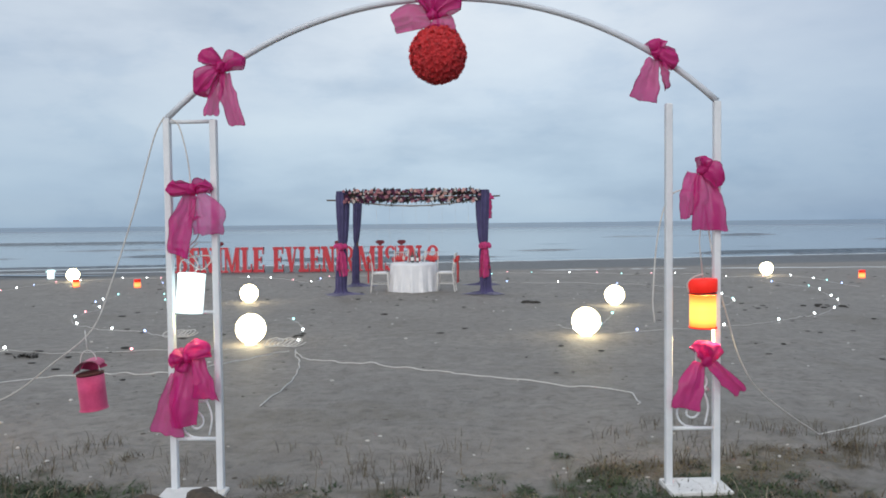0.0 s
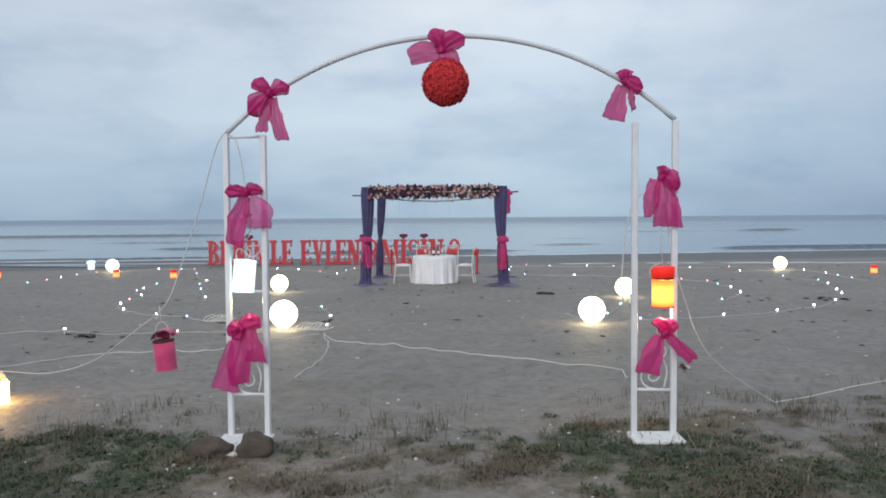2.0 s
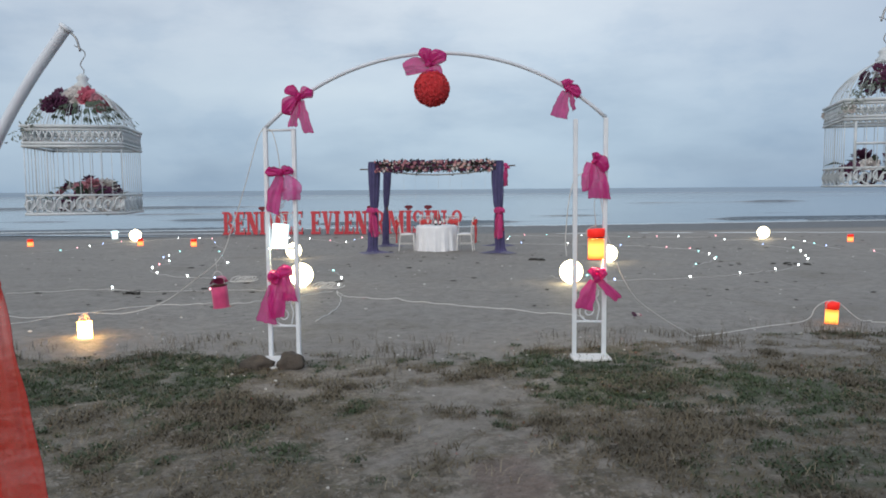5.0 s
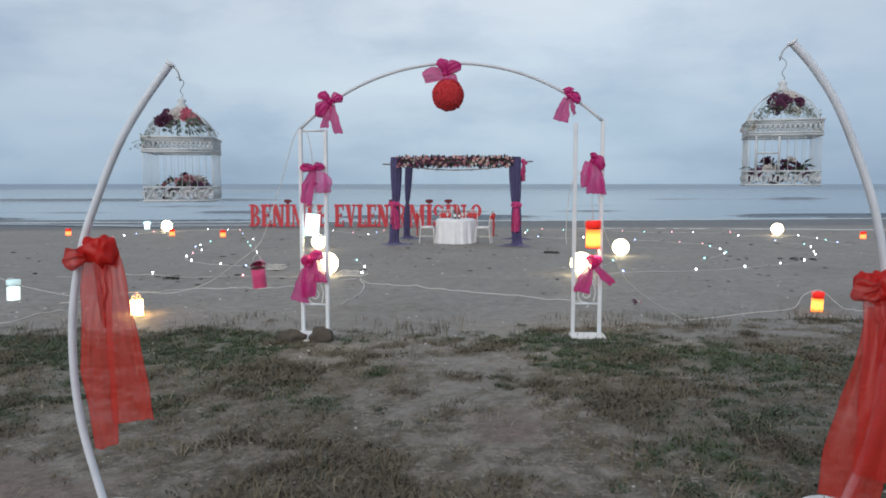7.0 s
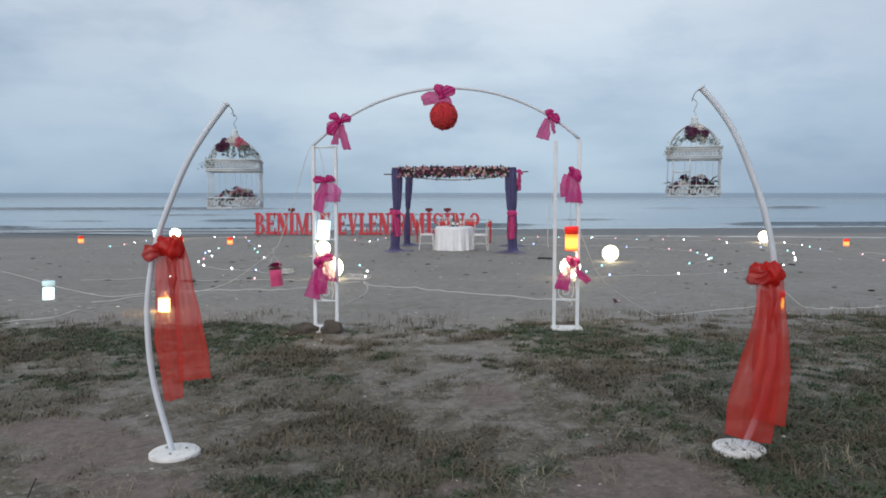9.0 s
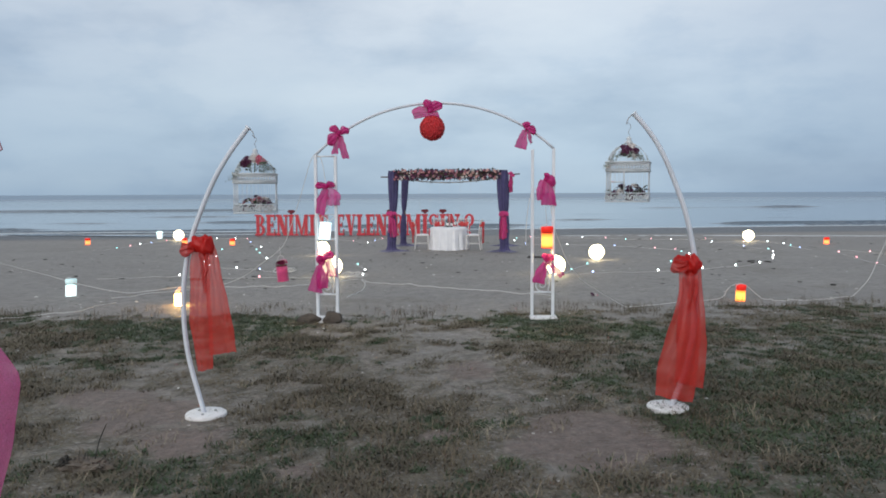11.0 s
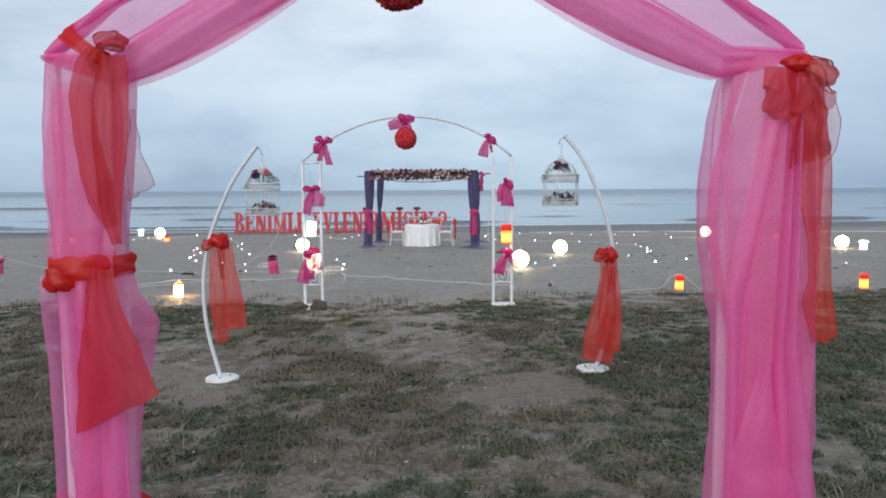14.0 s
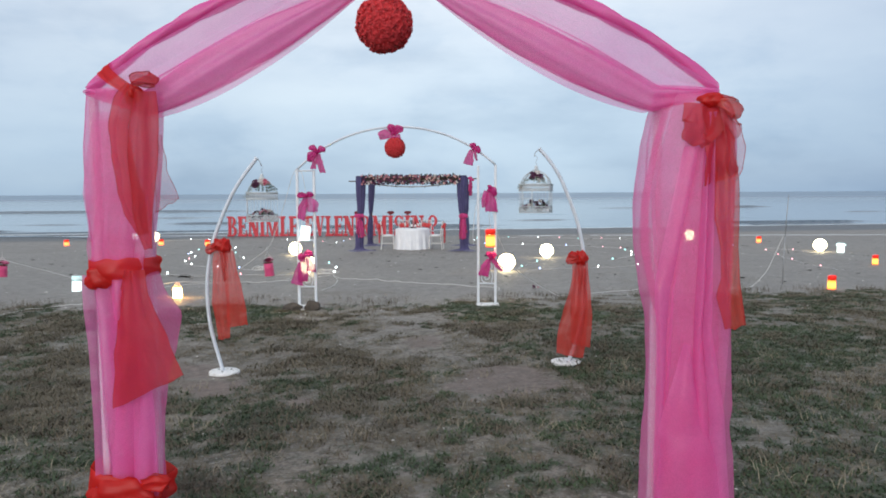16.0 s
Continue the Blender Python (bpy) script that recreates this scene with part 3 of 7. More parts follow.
def turf(x, y):
    """How much green turf, brown litter and brown soil lies at a place."""
    edge = turf_edge(x) + 0.25 * noise.noise((x * 2.1, 8.2, 0.4))
    s = smooth01(edge - y + 0.45 * noise.noise((x * 3.1, y * 3.6, 9.0)) + 0.3 * noise.noise((x * 8, y * 9, 5.0)), 0.0, 0.4)
    if s <= 0:
        return 0.0, 0.0, 0.0

    def layers(q):
        return 0.42 * noise.noise((x * 0.5, y * 0.6, q)) + 0.55 * noise.noise((x * 1.5, y * 1.8, q + 3)) + 0.65 * noise.noise((x * 3.6, y * 3.6, q + 7)) + 0.7 * noise.noise((x * 7.4, y * 7.0, q + 11)) + 0.4 * noise.noise((x * 15, y * 14, q + 17))
    bare, lush, heath = patches(x, y, BARE), patches(x, y, LUSH), patches(x, y, HEATH)
    side = 0.10 * smooth01(abs(x - 0.3), 1.6, 3.4) + 0.42 * math.exp(-((x - 2.9) / 1.0) ** 2 - ((y - 0.1) / 1.0) ** 2) + 0.10 * smooth01(x, 1.9, 2.8) * (1 - 0.8 * smooth01(y, 2.5, 4.0))
    sparse = math.exp(-((x + 0.1) / 0.9) ** 2 - ((y + 0.2) / 1.3) ** 2)
    near, edge_zone = smooth01(-y, 0.8, 1.8), smooth01(y, 2.5, 3.3)
    front, worn = smooth01(-y, -0.8, 0.6) * (1 - 0.8 * smooth01(-y, 0.9, 2.0)), 1 - 0.92 * mud(x, y)
    green = worn * s * smooth01(0.85 * layers(2.0) + side + 0.07 * front + 0.14 * near + 0.06 * edge_zone + (0.5 + 0.3 * smooth01(y, 2.0, 3.2)) * lush - 0.6 * bare - 0.1 * heath, 0.13, 0.44)
    litter = worn * s * smooth01(1.15 * layers(41.0) + 0.36 + 0.32 * front + 0.45 * heath + 0.6 * side - 0.16 * near - 0.22 * sparse + 0.10 * edge_zone - 0.4 * lush * smooth01(y, 1.5, 3.0) - 0.6 * bare, 0.03, 0.35)
    soil = s * (1 - 0.25 * smooth01(y, 2.8, 4.0)) * (1 - 0.5 * min(1.0, bare) * smooth01(y, 0.8, 2.2)) * (0.35 + 0.65 * smooth01(layers(70.0) + 0.12 + 0.3 * front + 0.3 * heath - 0.10 * max(0.0, y - 1.0), -0.2, 0.25))
    return green, litter, soil


def relief(x, y):
    """Lumps, scuffs and footprints."""
    k = 0.020 * noise.noise((x * 0.9, y * 0.9, 1.0)) + 0.017 * noise.noise((x * 3.1, y * 3.1, 7.0)) + 0.008 * noise.noise((x * 7.3, y * 7.3, 3.0))
    return k if y < 9 else 1.2 * k


def steps(fine, a, b, far, grow=1.28):
    run = list(np.arange(a, b + 1e-6, fine))
    d, lo, hi = fine, [], []
    x = b
    while x < far:
        d *= grow
        x += d
        hi.append(x)
    x, d = a, fine
    while x > -far:
        d *= grow
        x -= d
        lo.append(x)
    return lo[::-1] + run + hi


def make_ground():
    xs = steps(0.06, -5.5, 6.5, 4500, 1.16)
    ys = [y for y in steps(0.06, -7.0, 5.2, 4500, 1.16) if y <= 5.2]
    ys += list(np.arange(5.3, 9, 0.12)) + list(np.arange(9.1, 44, 0.22))
    d, y = 0.22, ys[-1]
    while y < 4500:
        d *= 1.3
        y += d
        ys.append(y)
    verts, cover, earth = [], [], []
    for y in ys:
        for x in xs:
            near = -12 < x < 13 and -11 < y < 40
            z = ground_z(x, min(y, 300)) + (relief(x, y) if near else 0)
            verts.append((x, y, z))
            q = y - max(-7.0, min(7.0, 0.22 * x))
            w = smooth01(q + 0.5 * noise.noise((x * 0.25, y * 0.4, 3.3)), 27.6, 29.4)
            if -30 < x < 30 and -40 < y < 8:
                far = max(smooth01(-y, 6.5, 9.0), smooth01(abs(x - 0.5), 6.0, 10.0))
                g, b, e = (p + (q - p) * far if y < 4.5 else p for p, q in zip(turf(x, y), (0.40, 0.5, 0.75)))
            else:
                g, b, e = (0.40, 0.5, 0.75) if y < 4 else (0.0, 0.0, 0.0)
            if 5 < y < 27 and b < 0.05:
                b = 0.28 * smooth01(noise.noise((x * 0.5, y * 0.9, 31.0)) + 0.4 * noise.noise((x * 2.2, y * 3.0, 12.0)), 0.25, 0.6)
            cover.append((g, w, b, e))
            earth.append(mud(x, y) if near else 0.0)
    nx = len(xs)
    faces = [(j * nx + i, j * nx + i + 1, (j + 1) * nx + i + 1, (j + 1) * nx + i) for j in range(len(ys) - 1) for i in range(nx - 1)]
    g = Geo()
    g.v, g.f = verts, faces
    ob = part("ground", g, M_GROUND)
    at = ob.data.color_attributes.new("cover", "FLOAT_COLOR", "POINT")
    at.data.foreach_set("color", np.array(cover, dtype=np.float32).ravel())
    ob.data.attributes.new("earth", "FLOAT", "POINT").data.foreach_set("value", np.array(earth, dtype=np.float32))
    return tagged(ob, "grey beach sand with patchy turf, dry litter and a wet shore", "ground", kind="structure")


SEA = -0.50
ground = make_ground()


def make_sea():
    xs = steps(0.9, -60, 60, 4800, 1.35)
    ys, y, d = [], 28.0, 0.08
    while y < 4900:
        ys.append(y)
        y += d
        d = 0.08 if y < 54 else 0.3 if y < 112 else d * 1.16

    def z(x, y):
        k = 0.0
        for y0, amp, wid, seed in ((42.5, 0.13, 0.22, 1.0), (52.0, 0.11, 0.28, 4.0), (39.4, 0.09, 0.18, 8.0), (66.0, 0.10, 0.4, 12.0), (93.0, 0.22, 0.55, 15.0)):
            yc = y0 + 0.2 * x + 1.2 * noise.noise((x * 0.05, seed, 0.5))
            on = smooth01(noise.noise((x * (0.11 if y0 < 80 else 0.055), seed * 3.7, 2.0)), 0.0, 0.3)
            k += amp * on * math.exp(-((y - yc) / (wid * (0.6 if y < yc else 1.3))) ** 2)
        return SEA + k + (0.012 * noise.noise((x * 0.3, y * 0.8, 0.0)) if y < 120 else 0.0)

    nx = len(xs)
    g = Geo()
    g.v = [(x, y, z(x, y) if y < 115 and abs(x) < 90 else SEA) for y in ys for x in xs]
    g.f = [(j * nx + i, j * nx + i + 1, (j + 1) * nx + i + 1, (j + 1) * nx + i) for j in range(len(ys) - 1) for i in range(nx - 1)]
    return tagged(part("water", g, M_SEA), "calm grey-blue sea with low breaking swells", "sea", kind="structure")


sea = make_sea()


def foam_line(y0, slope, width, seed, x0, x1, lift):
    def fn(u, v):
        x = x0 + (x1 - x0) * u
        w = width * (0.35 + 0.65 * smooth01(noise.noise((x * 0.12, seed, 1.0)), -0.3, 0.3))
        y = y0 + slope * x + 1.0 * noise.noise((x * 0.06, seed, 4.0)) + 0.18 * noise.noise((x * 0.7, seed, 2.0)) + (v - 0.5) * w
        return Vector((x, y, max(SEA + 0.015, ground_z(x, y) + 0.012) + lift + 0.02 * (1 - (2 * v - 1) ** 2)))
    g = Geo().sheet(fn, 220, 5)
    return tagged(part("foam", g, M_FOAM), "thin line of pale foam left by the waves", "foam", kind="stuff")


foam_line(37.6, 0.21, 0.5, 2.0, -40, 40, 0.0)
foam_line(27.6, 0.02, 0.07, 5.0, 3, 30, -0.018)
foam_line(30.2, 0.05, 0.35, 9.0, -34, -11, 0.0)


def beach_pool():
    """A shallow sheet of water left behind the berm."""
    def fn(u, v):
        x = -25.0 + 12.6 * u
        w = 1.9 * math.sin(math.pi * min(1.0, 0.03 + u)) ** 0.5 * (1.15 - 0.75 * u) + 0.02
        y = 29.6 - 3.6 * u + 0.5 * noise.noise((x * 0.3, 2.0, 7.0)) + (v - 0.5) * w
        return Vector((x, y, ground_z(x, y) + 0.03 + 0.006 * (1 - (2 * v - 1) ** 2)))
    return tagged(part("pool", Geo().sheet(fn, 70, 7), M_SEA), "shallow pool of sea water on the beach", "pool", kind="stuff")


beach_pool()


# ---- bows, sashes and hanging cloth ----
def strip_edge(fn, v, n=18, u0=0.15):
    return [fn(u0 + (1 - u0) * i / (n - 1), v) for i in range(n)]


def tail_fn(dx, dz, w, seed, depth=0.02, w0=0.05, twist=0.0, sag=0.0):
    def fn(u, v):
        ww = (w0 + (w - w0) * min(1.0, u * 2.4) ** 0.6) * (1 + 0.12 * noise.noise((u * 4, seed, 2.0)))
        k = v - 0.5
        fold = math.sin(k * 7.5 + seed) + 0.5 * math.sin(k * 15 + seed * 2.1)
        wob = 0.02 * noise.noise((u * 4, v * 4, seed))
        x = dx * (u ** 1.3) + k * ww * math.cos(twist * u) + wob * 2
        y = -0.02 - depth * fold * (0.25 + u) - 0.03 * math.sin(u * 2.6) + k * ww * math.sin(twist * u)
        z = dz * u + sag * math.sin(math.pi * u) - 0.07 * w * math.cos(k * 5 + seed) * u * u + wob
        return Vector((x, y, z))
    return fn


def loop_fn(ang, length, wide, seed, puff=0.045):
    ca, sa = math.cos(radians(ang)), math.sin(radians(ang))

    def fn(u, v):
        th = 2 * math.pi * u
        out = (1 - math.cos(th)) / 2
        k = v - 0.5
        s = length * out ** 0.9 * (1 - 0.9 * k * k * out)
        w = 0.03 + (wide * 1.15 - 0.03) * out ** 0.55 * (1 - 0.30 * out ** 5)
        crease = 0.014 * math.sin(k * 14 + seed) * math.sin(math.pi * out) + 0.022 * noise.noise((u * 6, v * 5, seed))
        y = -0.012 - puff * math.sin(th) * (1 - 0.5 * k * k) - crease
        c = k * w + 0.022 * noise.noise((u * 5, v * 2.5, seed))
        bend = -0.18 * s * s / max(length, 0.01)
        return Vector((ca * s - sa * c, y, sa * s + ca * c + bend))
    return fn


def bow(at, loops, tails, cloth, knot_cloth, hem, label, group, name="ribbon_bow", knot=0.034, depth=0.02, hem_r=0.0028):
    """A tied bow: knot, loops (angle, length, width) and tails (dx, dz, end width)."""
    ob = thing(name, at, label, "bow", group)
    seed = at[0] * 3.3 + at[2] * 5.1
    g = Geo().ball((knot * 0.95, knot * 0.8, knot * 1.1), (0, -0.028, 0), 18, 12, None)
    g.v = [tuple(Vector(p) * (1 + 0.4 * noise.noise(Vector(p) * 34))) for p in g.v]
    part("knot", g, knot_cloth, ob)
    for i, (a, ln, w) in enumerate(loops):
        fn = loop_fn(a, ln, w, seed + i * 2.7)
        lp = part("loop", Geo().sheet(fn, 26, 11, close_u=True), cloth, ob)
        for v in (0.0, 1.0):
            part("hem", Geo().tube([fn(j / 24, v) for j in range(2, 23)], hem_r, 5), hem, lp)
    for i, (dx, dz, w) in enumerate(tails):
        fn = tail_fn(dx, dz, w, seed + 1.9 * i, depth)
        tl = part("tail", Geo().sheet(fn, 26, 17), cloth, ob)
        rim = strip_edge(fn, 0.0) + [fn(1.0, j / 20) for j in range(1, 20)] + strip_edge(fn, 1.0)[::-1]
        part("hem", Geo().tube(rim, hem_r, 5), hem, tl)
    return ob


def along(rows, u):
    """Glide through rows of numbers as u goes from 0 to 1 over the first of them."""
    k = 0
    while k < len(rows) - 2 and u > rows[k + 1][0]:
        k += 1
    a, b = rows[k], rows[k + 1]
    t = max(0.0, min(1.0, (u - a[0]) / (b[0] - a[0])))
    t = 0.6 * t + 0.4 * t * t * (3 - 2 * t)
    return [p + (q - p) * t for p, q in zip(a[1:], b[1:])]


def sash_tail(ob, rows, seed, cloth, fold=0.018, slope=0.0, hem=None, hem_r=0.0013, crease=0.0):
    """A falling end of sash; rows: share of its length, x, z, half its width."""
    def fn(u, v):
        x, z, w = along(rows, u)
        a, b = along(rows, max(0.0, u - 0.08)), along(rows, min(1.0, u + 0.08))
        dx, dz = b[0] - a[0], b[1] - a[1]
        d = math.hypot(dx, dz) or 1.0
        k = 2 * v - 1
        f = math.sin(k * 3.4 + seed + 1.5 * u) + 0.5 * noise.noise((k * 3, u * 3, seed)) + crease * (math.sin(k * 7 + 2 * seed + 4 * u + 2 * noise.noise((k * 2, u * 2, seed + 4))) + 1.6 * noise.noise((k * 4, u * 3, seed)))
        lift = slope * k * u ** 3 + 0.012 * noise.noise((k * 2.2, seed, 3.0)) * u
        return Vector((x - dz / d * k * w + 0.012 * noise.noise((u * 5, k * 2, seed)), -fold * f - 0.03 * math.sin(u * 2.8), z + dx / d * k * w + lift))
    tl = part("tail", Geo().sheet(fn, 34, 19), cloth, ob)
    rim = strip_edge(fn, 0.0, 22, 0.05) + [fn(1.0, j / 14) for j in range(1, 14)] + strip_edge(fn, 1.0, 22, 0.05)[::-1]
    part("hem", Geo().tube(rim, hem_r, 5), hem or M_RED_HEM, tl)
    return tl


def pink_bow(at, loops, tails, label, thin=()):
    """A limp organza bow: knot, loops (angle, length, width) and falling ends."""
    ob = thing("ribbon_bow", at, label, "bow", "pink bows on the arch")
    seed = at[0] * 3.3 + at[2] * 5.1
    g = Geo().ball((0.030, 0.028, 0.032), (0, -0.028, 0), 18, 12, None)
    g.v = [tuple(Vector(p) * (1 + 0.45 * noise.noise(Vector(p) * 34 + Vector((seed, 0, 0))))) for p in g.v]
    part("knot", g, M_PINK, ob)
    for i, (a, ln, w) in enumerate(loops):
        fn = loop_fn(a, ln, w, seed + i * 2.7)
        lp = part("loop", Geo().sheet(fn, 26, 11, close_u=True), M_PINK, ob)
        for v in (0.0, 1.0):
            part("hem", Geo().tube([fn(j / 24, v) for j in range(2, 23)], 0.002, 5), M_PINK_HEM, lp)
    for i, rows in enumerate(tails):
        tl = sash_tail(ob, rows, seed + 1.9 * i, M_PINK_THIN if i in thin else M_PINK, 0.016, 0.012 * math.sin(seed + 3 * i), M_PINK_HEM, 0.0016, 0.3)
        tl.location.y = -0.012 * i
    return ob


def crumple(ob, at, size, seed, name="knot"):
    def fn(d):
        return Vector(size) * (1 + 0.28 * noise.noise(d * 1.6 + Vector((seed, 0, 0))) + 0.08 * math.sin(7 * d.x + 4 * d.z + seed) + 0.06 * noise.noise(d * 4.2 + Vector((0, seed, 0))) + 0.03 * noise.noise(d * 10 + Vector((seed, seed, 0))))
    return part(name, Geo().ball(1, at, 40, 26, fn), M_RED_DENSE, ob)


def ear(ob, at, ang, length, wide, seed, cloth):
    fn = loop_fn(ang, length, wide, seed, 0.03)
    lp = part("loop", Geo().sheet(lambda u, v: fn(u, v) + Vector(at), 26, 11, close_u=True), cloth, ob)
    for v in (0.0, 1.0):
        part("hem", Geo().tube([fn(j / 24, v) + Vector(at) for j in range(2, 23)], 0.0024, 5), M_RED_HEM, lp)


# ---- flowers ----
def rose_into(g, c, n, r, seed):
    """A small open rose at c, facing n."""
    n = Vector(n).normalized()
    s = n.orthogonal().normalized()
    t = n.cross(s)
    ph = seed * 1.7
    for ring, (rad, up, k) in enumerate(((1.0, 0.12, 7), (0.68, 0.42, 5), (0.34, 0.55, 4))):
        seg = k * 2
        base = [Vector(c) + (s * math.cos(a) + t * math.sin(a)) * r * rad * 0.35 for a in (2 * math.pi * j / seg + ph for j in range(seg))]
        top = []
        for j in range(seg):
            a = 2 * math.pi * j / seg + ph + ring * 0.4
            q = r * rad * (1.0 + (0.16 if j % 2 else -0.1))
            top.append(Vector(c) + (s * math.cos(a) + t * math.sin(a)) * q + n * r * (up + (0.16 if j % 2 else -0.05)))
        g.add(base + top, [(j, (j + 1) % seg, seg + (j + 1) % seg, seg + j) for j in range(seg)])
    g.add([Vector(c) + n * r * 0.6] + [Vector(c) + (s * math.cos(a) + t * math.sin(a)) * r * 0.3 + n * r * 0.4 for a in (0, 1.26, 2.5, 3.77, 5.0)], [(0, i + 1, (i + 1) % 5 + 1) for i in range(5)])


rose_mesh = {}


def rose(parent, c, n, r, material, seed):
    """One rose as a part of its own; alike roses share a mesh."""
    key = (material.name, seed % 3)
    if key not in rose_mesh:
        g = Geo()
        rose_into(g, (0, 0, 0), (0, 0, 1), 1.0, seed % 3 + 1)
        ob = part("rose", g, material, parent, smooth=False)
        rose_mesh[key] = ob.data
    else:
        ob = new("rose", rose_mesh[key])
        ob.parent = parent
    turn = Vector(n).normalized().to_track_quat("Z", "Y").to_matrix().to_4x4()
    ob.matrix_basis = Matrix.Translation(c) @ turn @ pose(0, 0, 0, 0, 0, seed * 67) @ Matrix.Scale(r, 4)
    return ob


def blade_into(g, a, b, w, sag=0.0):
    """A slim leaf from a to b."""
    a, b = Vector(a), Vector(b)
    d = b - a
    s = d.cross(Vector((0.2, 0.3, 1))).normalized() * w
    m = a + d * 0.5 + Vector((0, 0, sag))
    up = d.cross(s).normalized() * w * 0.4
    g.add([a, m + s + up, b, m - s + up, m - up * 0.5], [(0, 1, 4), (1, 2, 4), (2, 3, 4), (3, 0, 4)])


def flower_ball(at, r, label, ribbons):
    ob = thing("flower_ball", at, label, "flower ball", "red flower balls")
    core = Geo().ball(r * 0.93, (0, 0, 0), 20, 12)
    part("core", core, M_FLOWER_RED, ob)
    n = 190
    rng = random.Random(int(at[1] * 10) + 5)
    for i in range(n):
        z = 1 - 2 * (i + 0.5) / n
        a = i * 2.399963
        q = math.sqrt(1 - z * z)
        d = Vector((q * math.cos(a), q * math.sin(a), z)) + Vector((rng.uniform(-.07, .07), rng.uniform(-.07, .07), rng.uniform(-.07, .07)))
        d.normalize()
        rose(ob, d * r * rng.uniform(0.86, 0.92), d, r * rng.uniform(0.17, 0.215), M_FLOWER_RED, i)
    g = Geo().tube([(0, 0, r * 0.85), (0, 0, ribbons)], 0.006, 6)
    part("hanging_ribbon", g, M_TIE, ob)
    return ob


# ---- ornamental garden arches ----
def arch_curve(half, rise, z0, n=40):
    """A tube run that leaves each post at a slant and bends into a flat round crown."""
    r = (half * half + rise * rise) / (2 * rise)
    run = []
    for i in range(n + 1):
        x = -half + 2 * half * i / n
        run.append(Vector((x, 0, z0 + math.sqrt(max(0.0, r * r - x * x)) - (r - rise))))
    return run


def scroll(c, r0, turns, start, way, n=34):
    run = []
    for i in range(n):
        t = i / (n - 1)
        a = start + way * turns * 2 * math.pi * t
        r = r0 * (1 - 0.82 * t)
        run.append(Vector((c[0] + r * math.cos(a), 0, c[1] + r * math.sin(a))))
    return run


def garden_arch(at, half, top, rise, inner, foot, label, skew=0.0, tube_r=0.019, open_right=True):
    """Two ladder sides joined by a bent tube. foot: the ground's height at either side."""
    ob = thing("garden_arch", at, label, "arch", "garden arches")
    run = arch_curve(half, rise, top)
    for p in run:
        p.z += skew * p.x
    part("crown_tube", Geo().tube(run, tube_r * 0.92, 12), M_POLE, ob)
    for s, z0 in ((-1, foot[0]), (1, foot[1])):
        zt = top + skew * s * half
        part("post", Geo().box(s * half - tube_r, -tube_r, z0 - 0.05, s * half + tube_r, tube_r, zt, 0.004), M_WHITE, ob, smooth=False)
        part("post", Geo().box(s * (half - inner) - tube_r, -tube_r, z0 - 0.05, s * (half - inner) + tube_r, tube_r, zt - 0.01, 0.004), M_WHITE, ob, smooth=False)
        a, b = sorted((s * half, s * (half - inner)))
        if s < 0 or not open_right:
            part("rail", Geo().tube([(a, 0, zt - 0.02), (b, 0, zt - 0.02)], 0.011, 8), M_WHITE, ob)
        for z in (0.31, 1.03) if s < 0 else (0.31,):
            part("rung", Geo().tube([(a, 0, z0 + z), (b, 0, z0 + z)], 0.011, 8), M_WHITE, ob)
        m = (a + b) / 2
        for run2 in (scroll((m - 0.01, z0 + 0.405), 0.088, 1.4, -1.4, -1), scroll((m + 0.035, z0 + 0.575), 0.055, 1.3, -1.9, 1)):
            part("scroll", Geo().tube(run2, 0.006, 6), M_WHITE, ob)
        part("stem", Geo().tube(spline([(m + 0.07, 0, z0 + 0.33), (m + 0.085, 0, z0 + 0.45), (m + 0.03, 0, z0 + 0.6), (m + 0.02, 0, z0 + 0.75)], 8), 0.006, 6), M_WHITE, ob)
    return ob


A1 = 4.30
garden_arch((-0.03, A1, 0.0), 1.522, 2.14, 0.61, 0.262, (-0.005, 0.05), "white steel tube arch with ladder sides and scrolls on the sand", 0.0165)


def base_plate(at, w, d, tilt, label):
    ob = thing("base_plate", at, label, "base plate", "arch base plates")
    p = part("slab", Geo().box(-w / 2, -d / 2, -0.03, w / 2, d / 2, 0.012, 0.005), M_PLATE, ob, smooth=False)
    p.rotation_euler = (0.02, 0.0, tilt)
    return ob


base_plate((1.375, A1 - 0.02, 0.038), 0.34, 0.22, 0.06, "white painted base plate half sunk in sand")
base_plate((-1.42, A1 - 0.19, 0.005), 0.36, 0.42, 0.05, "white painted base plate pinned down by two stones")


def boulder(at, r, seed, label):
    def fn(d):
        q = 1 + 0.30 * noise.noise(d * 1.3 + Vector((seed, 0, 0))) + 0.10 * noise.noise(d * 3.1 + Vector((0, seed, 0)))
        flat = 1 - 0.12 * max(0, noise.noise(d * 2 + Vector((seed * 2, 1, 0))))
        return Vector(r) * q * flat
    g = Geo().ball(1, (0, 0, 0), 26, 18, fn)
    return tagged(part("stone", g, M_STONE, at=at), label, "stone", "stones at the arch")


boulder((-1.57, A1 - 0.36, 0.025), (0.150, 0.10, 0.078), 3.7, "dark flat beach stone holding an arch foot")
boulder((-1.27, A1 - 0.34, 0.045), (0.128, 0.11, 0.098), 9.1, "rounded brown beach stone holding an arch foot")

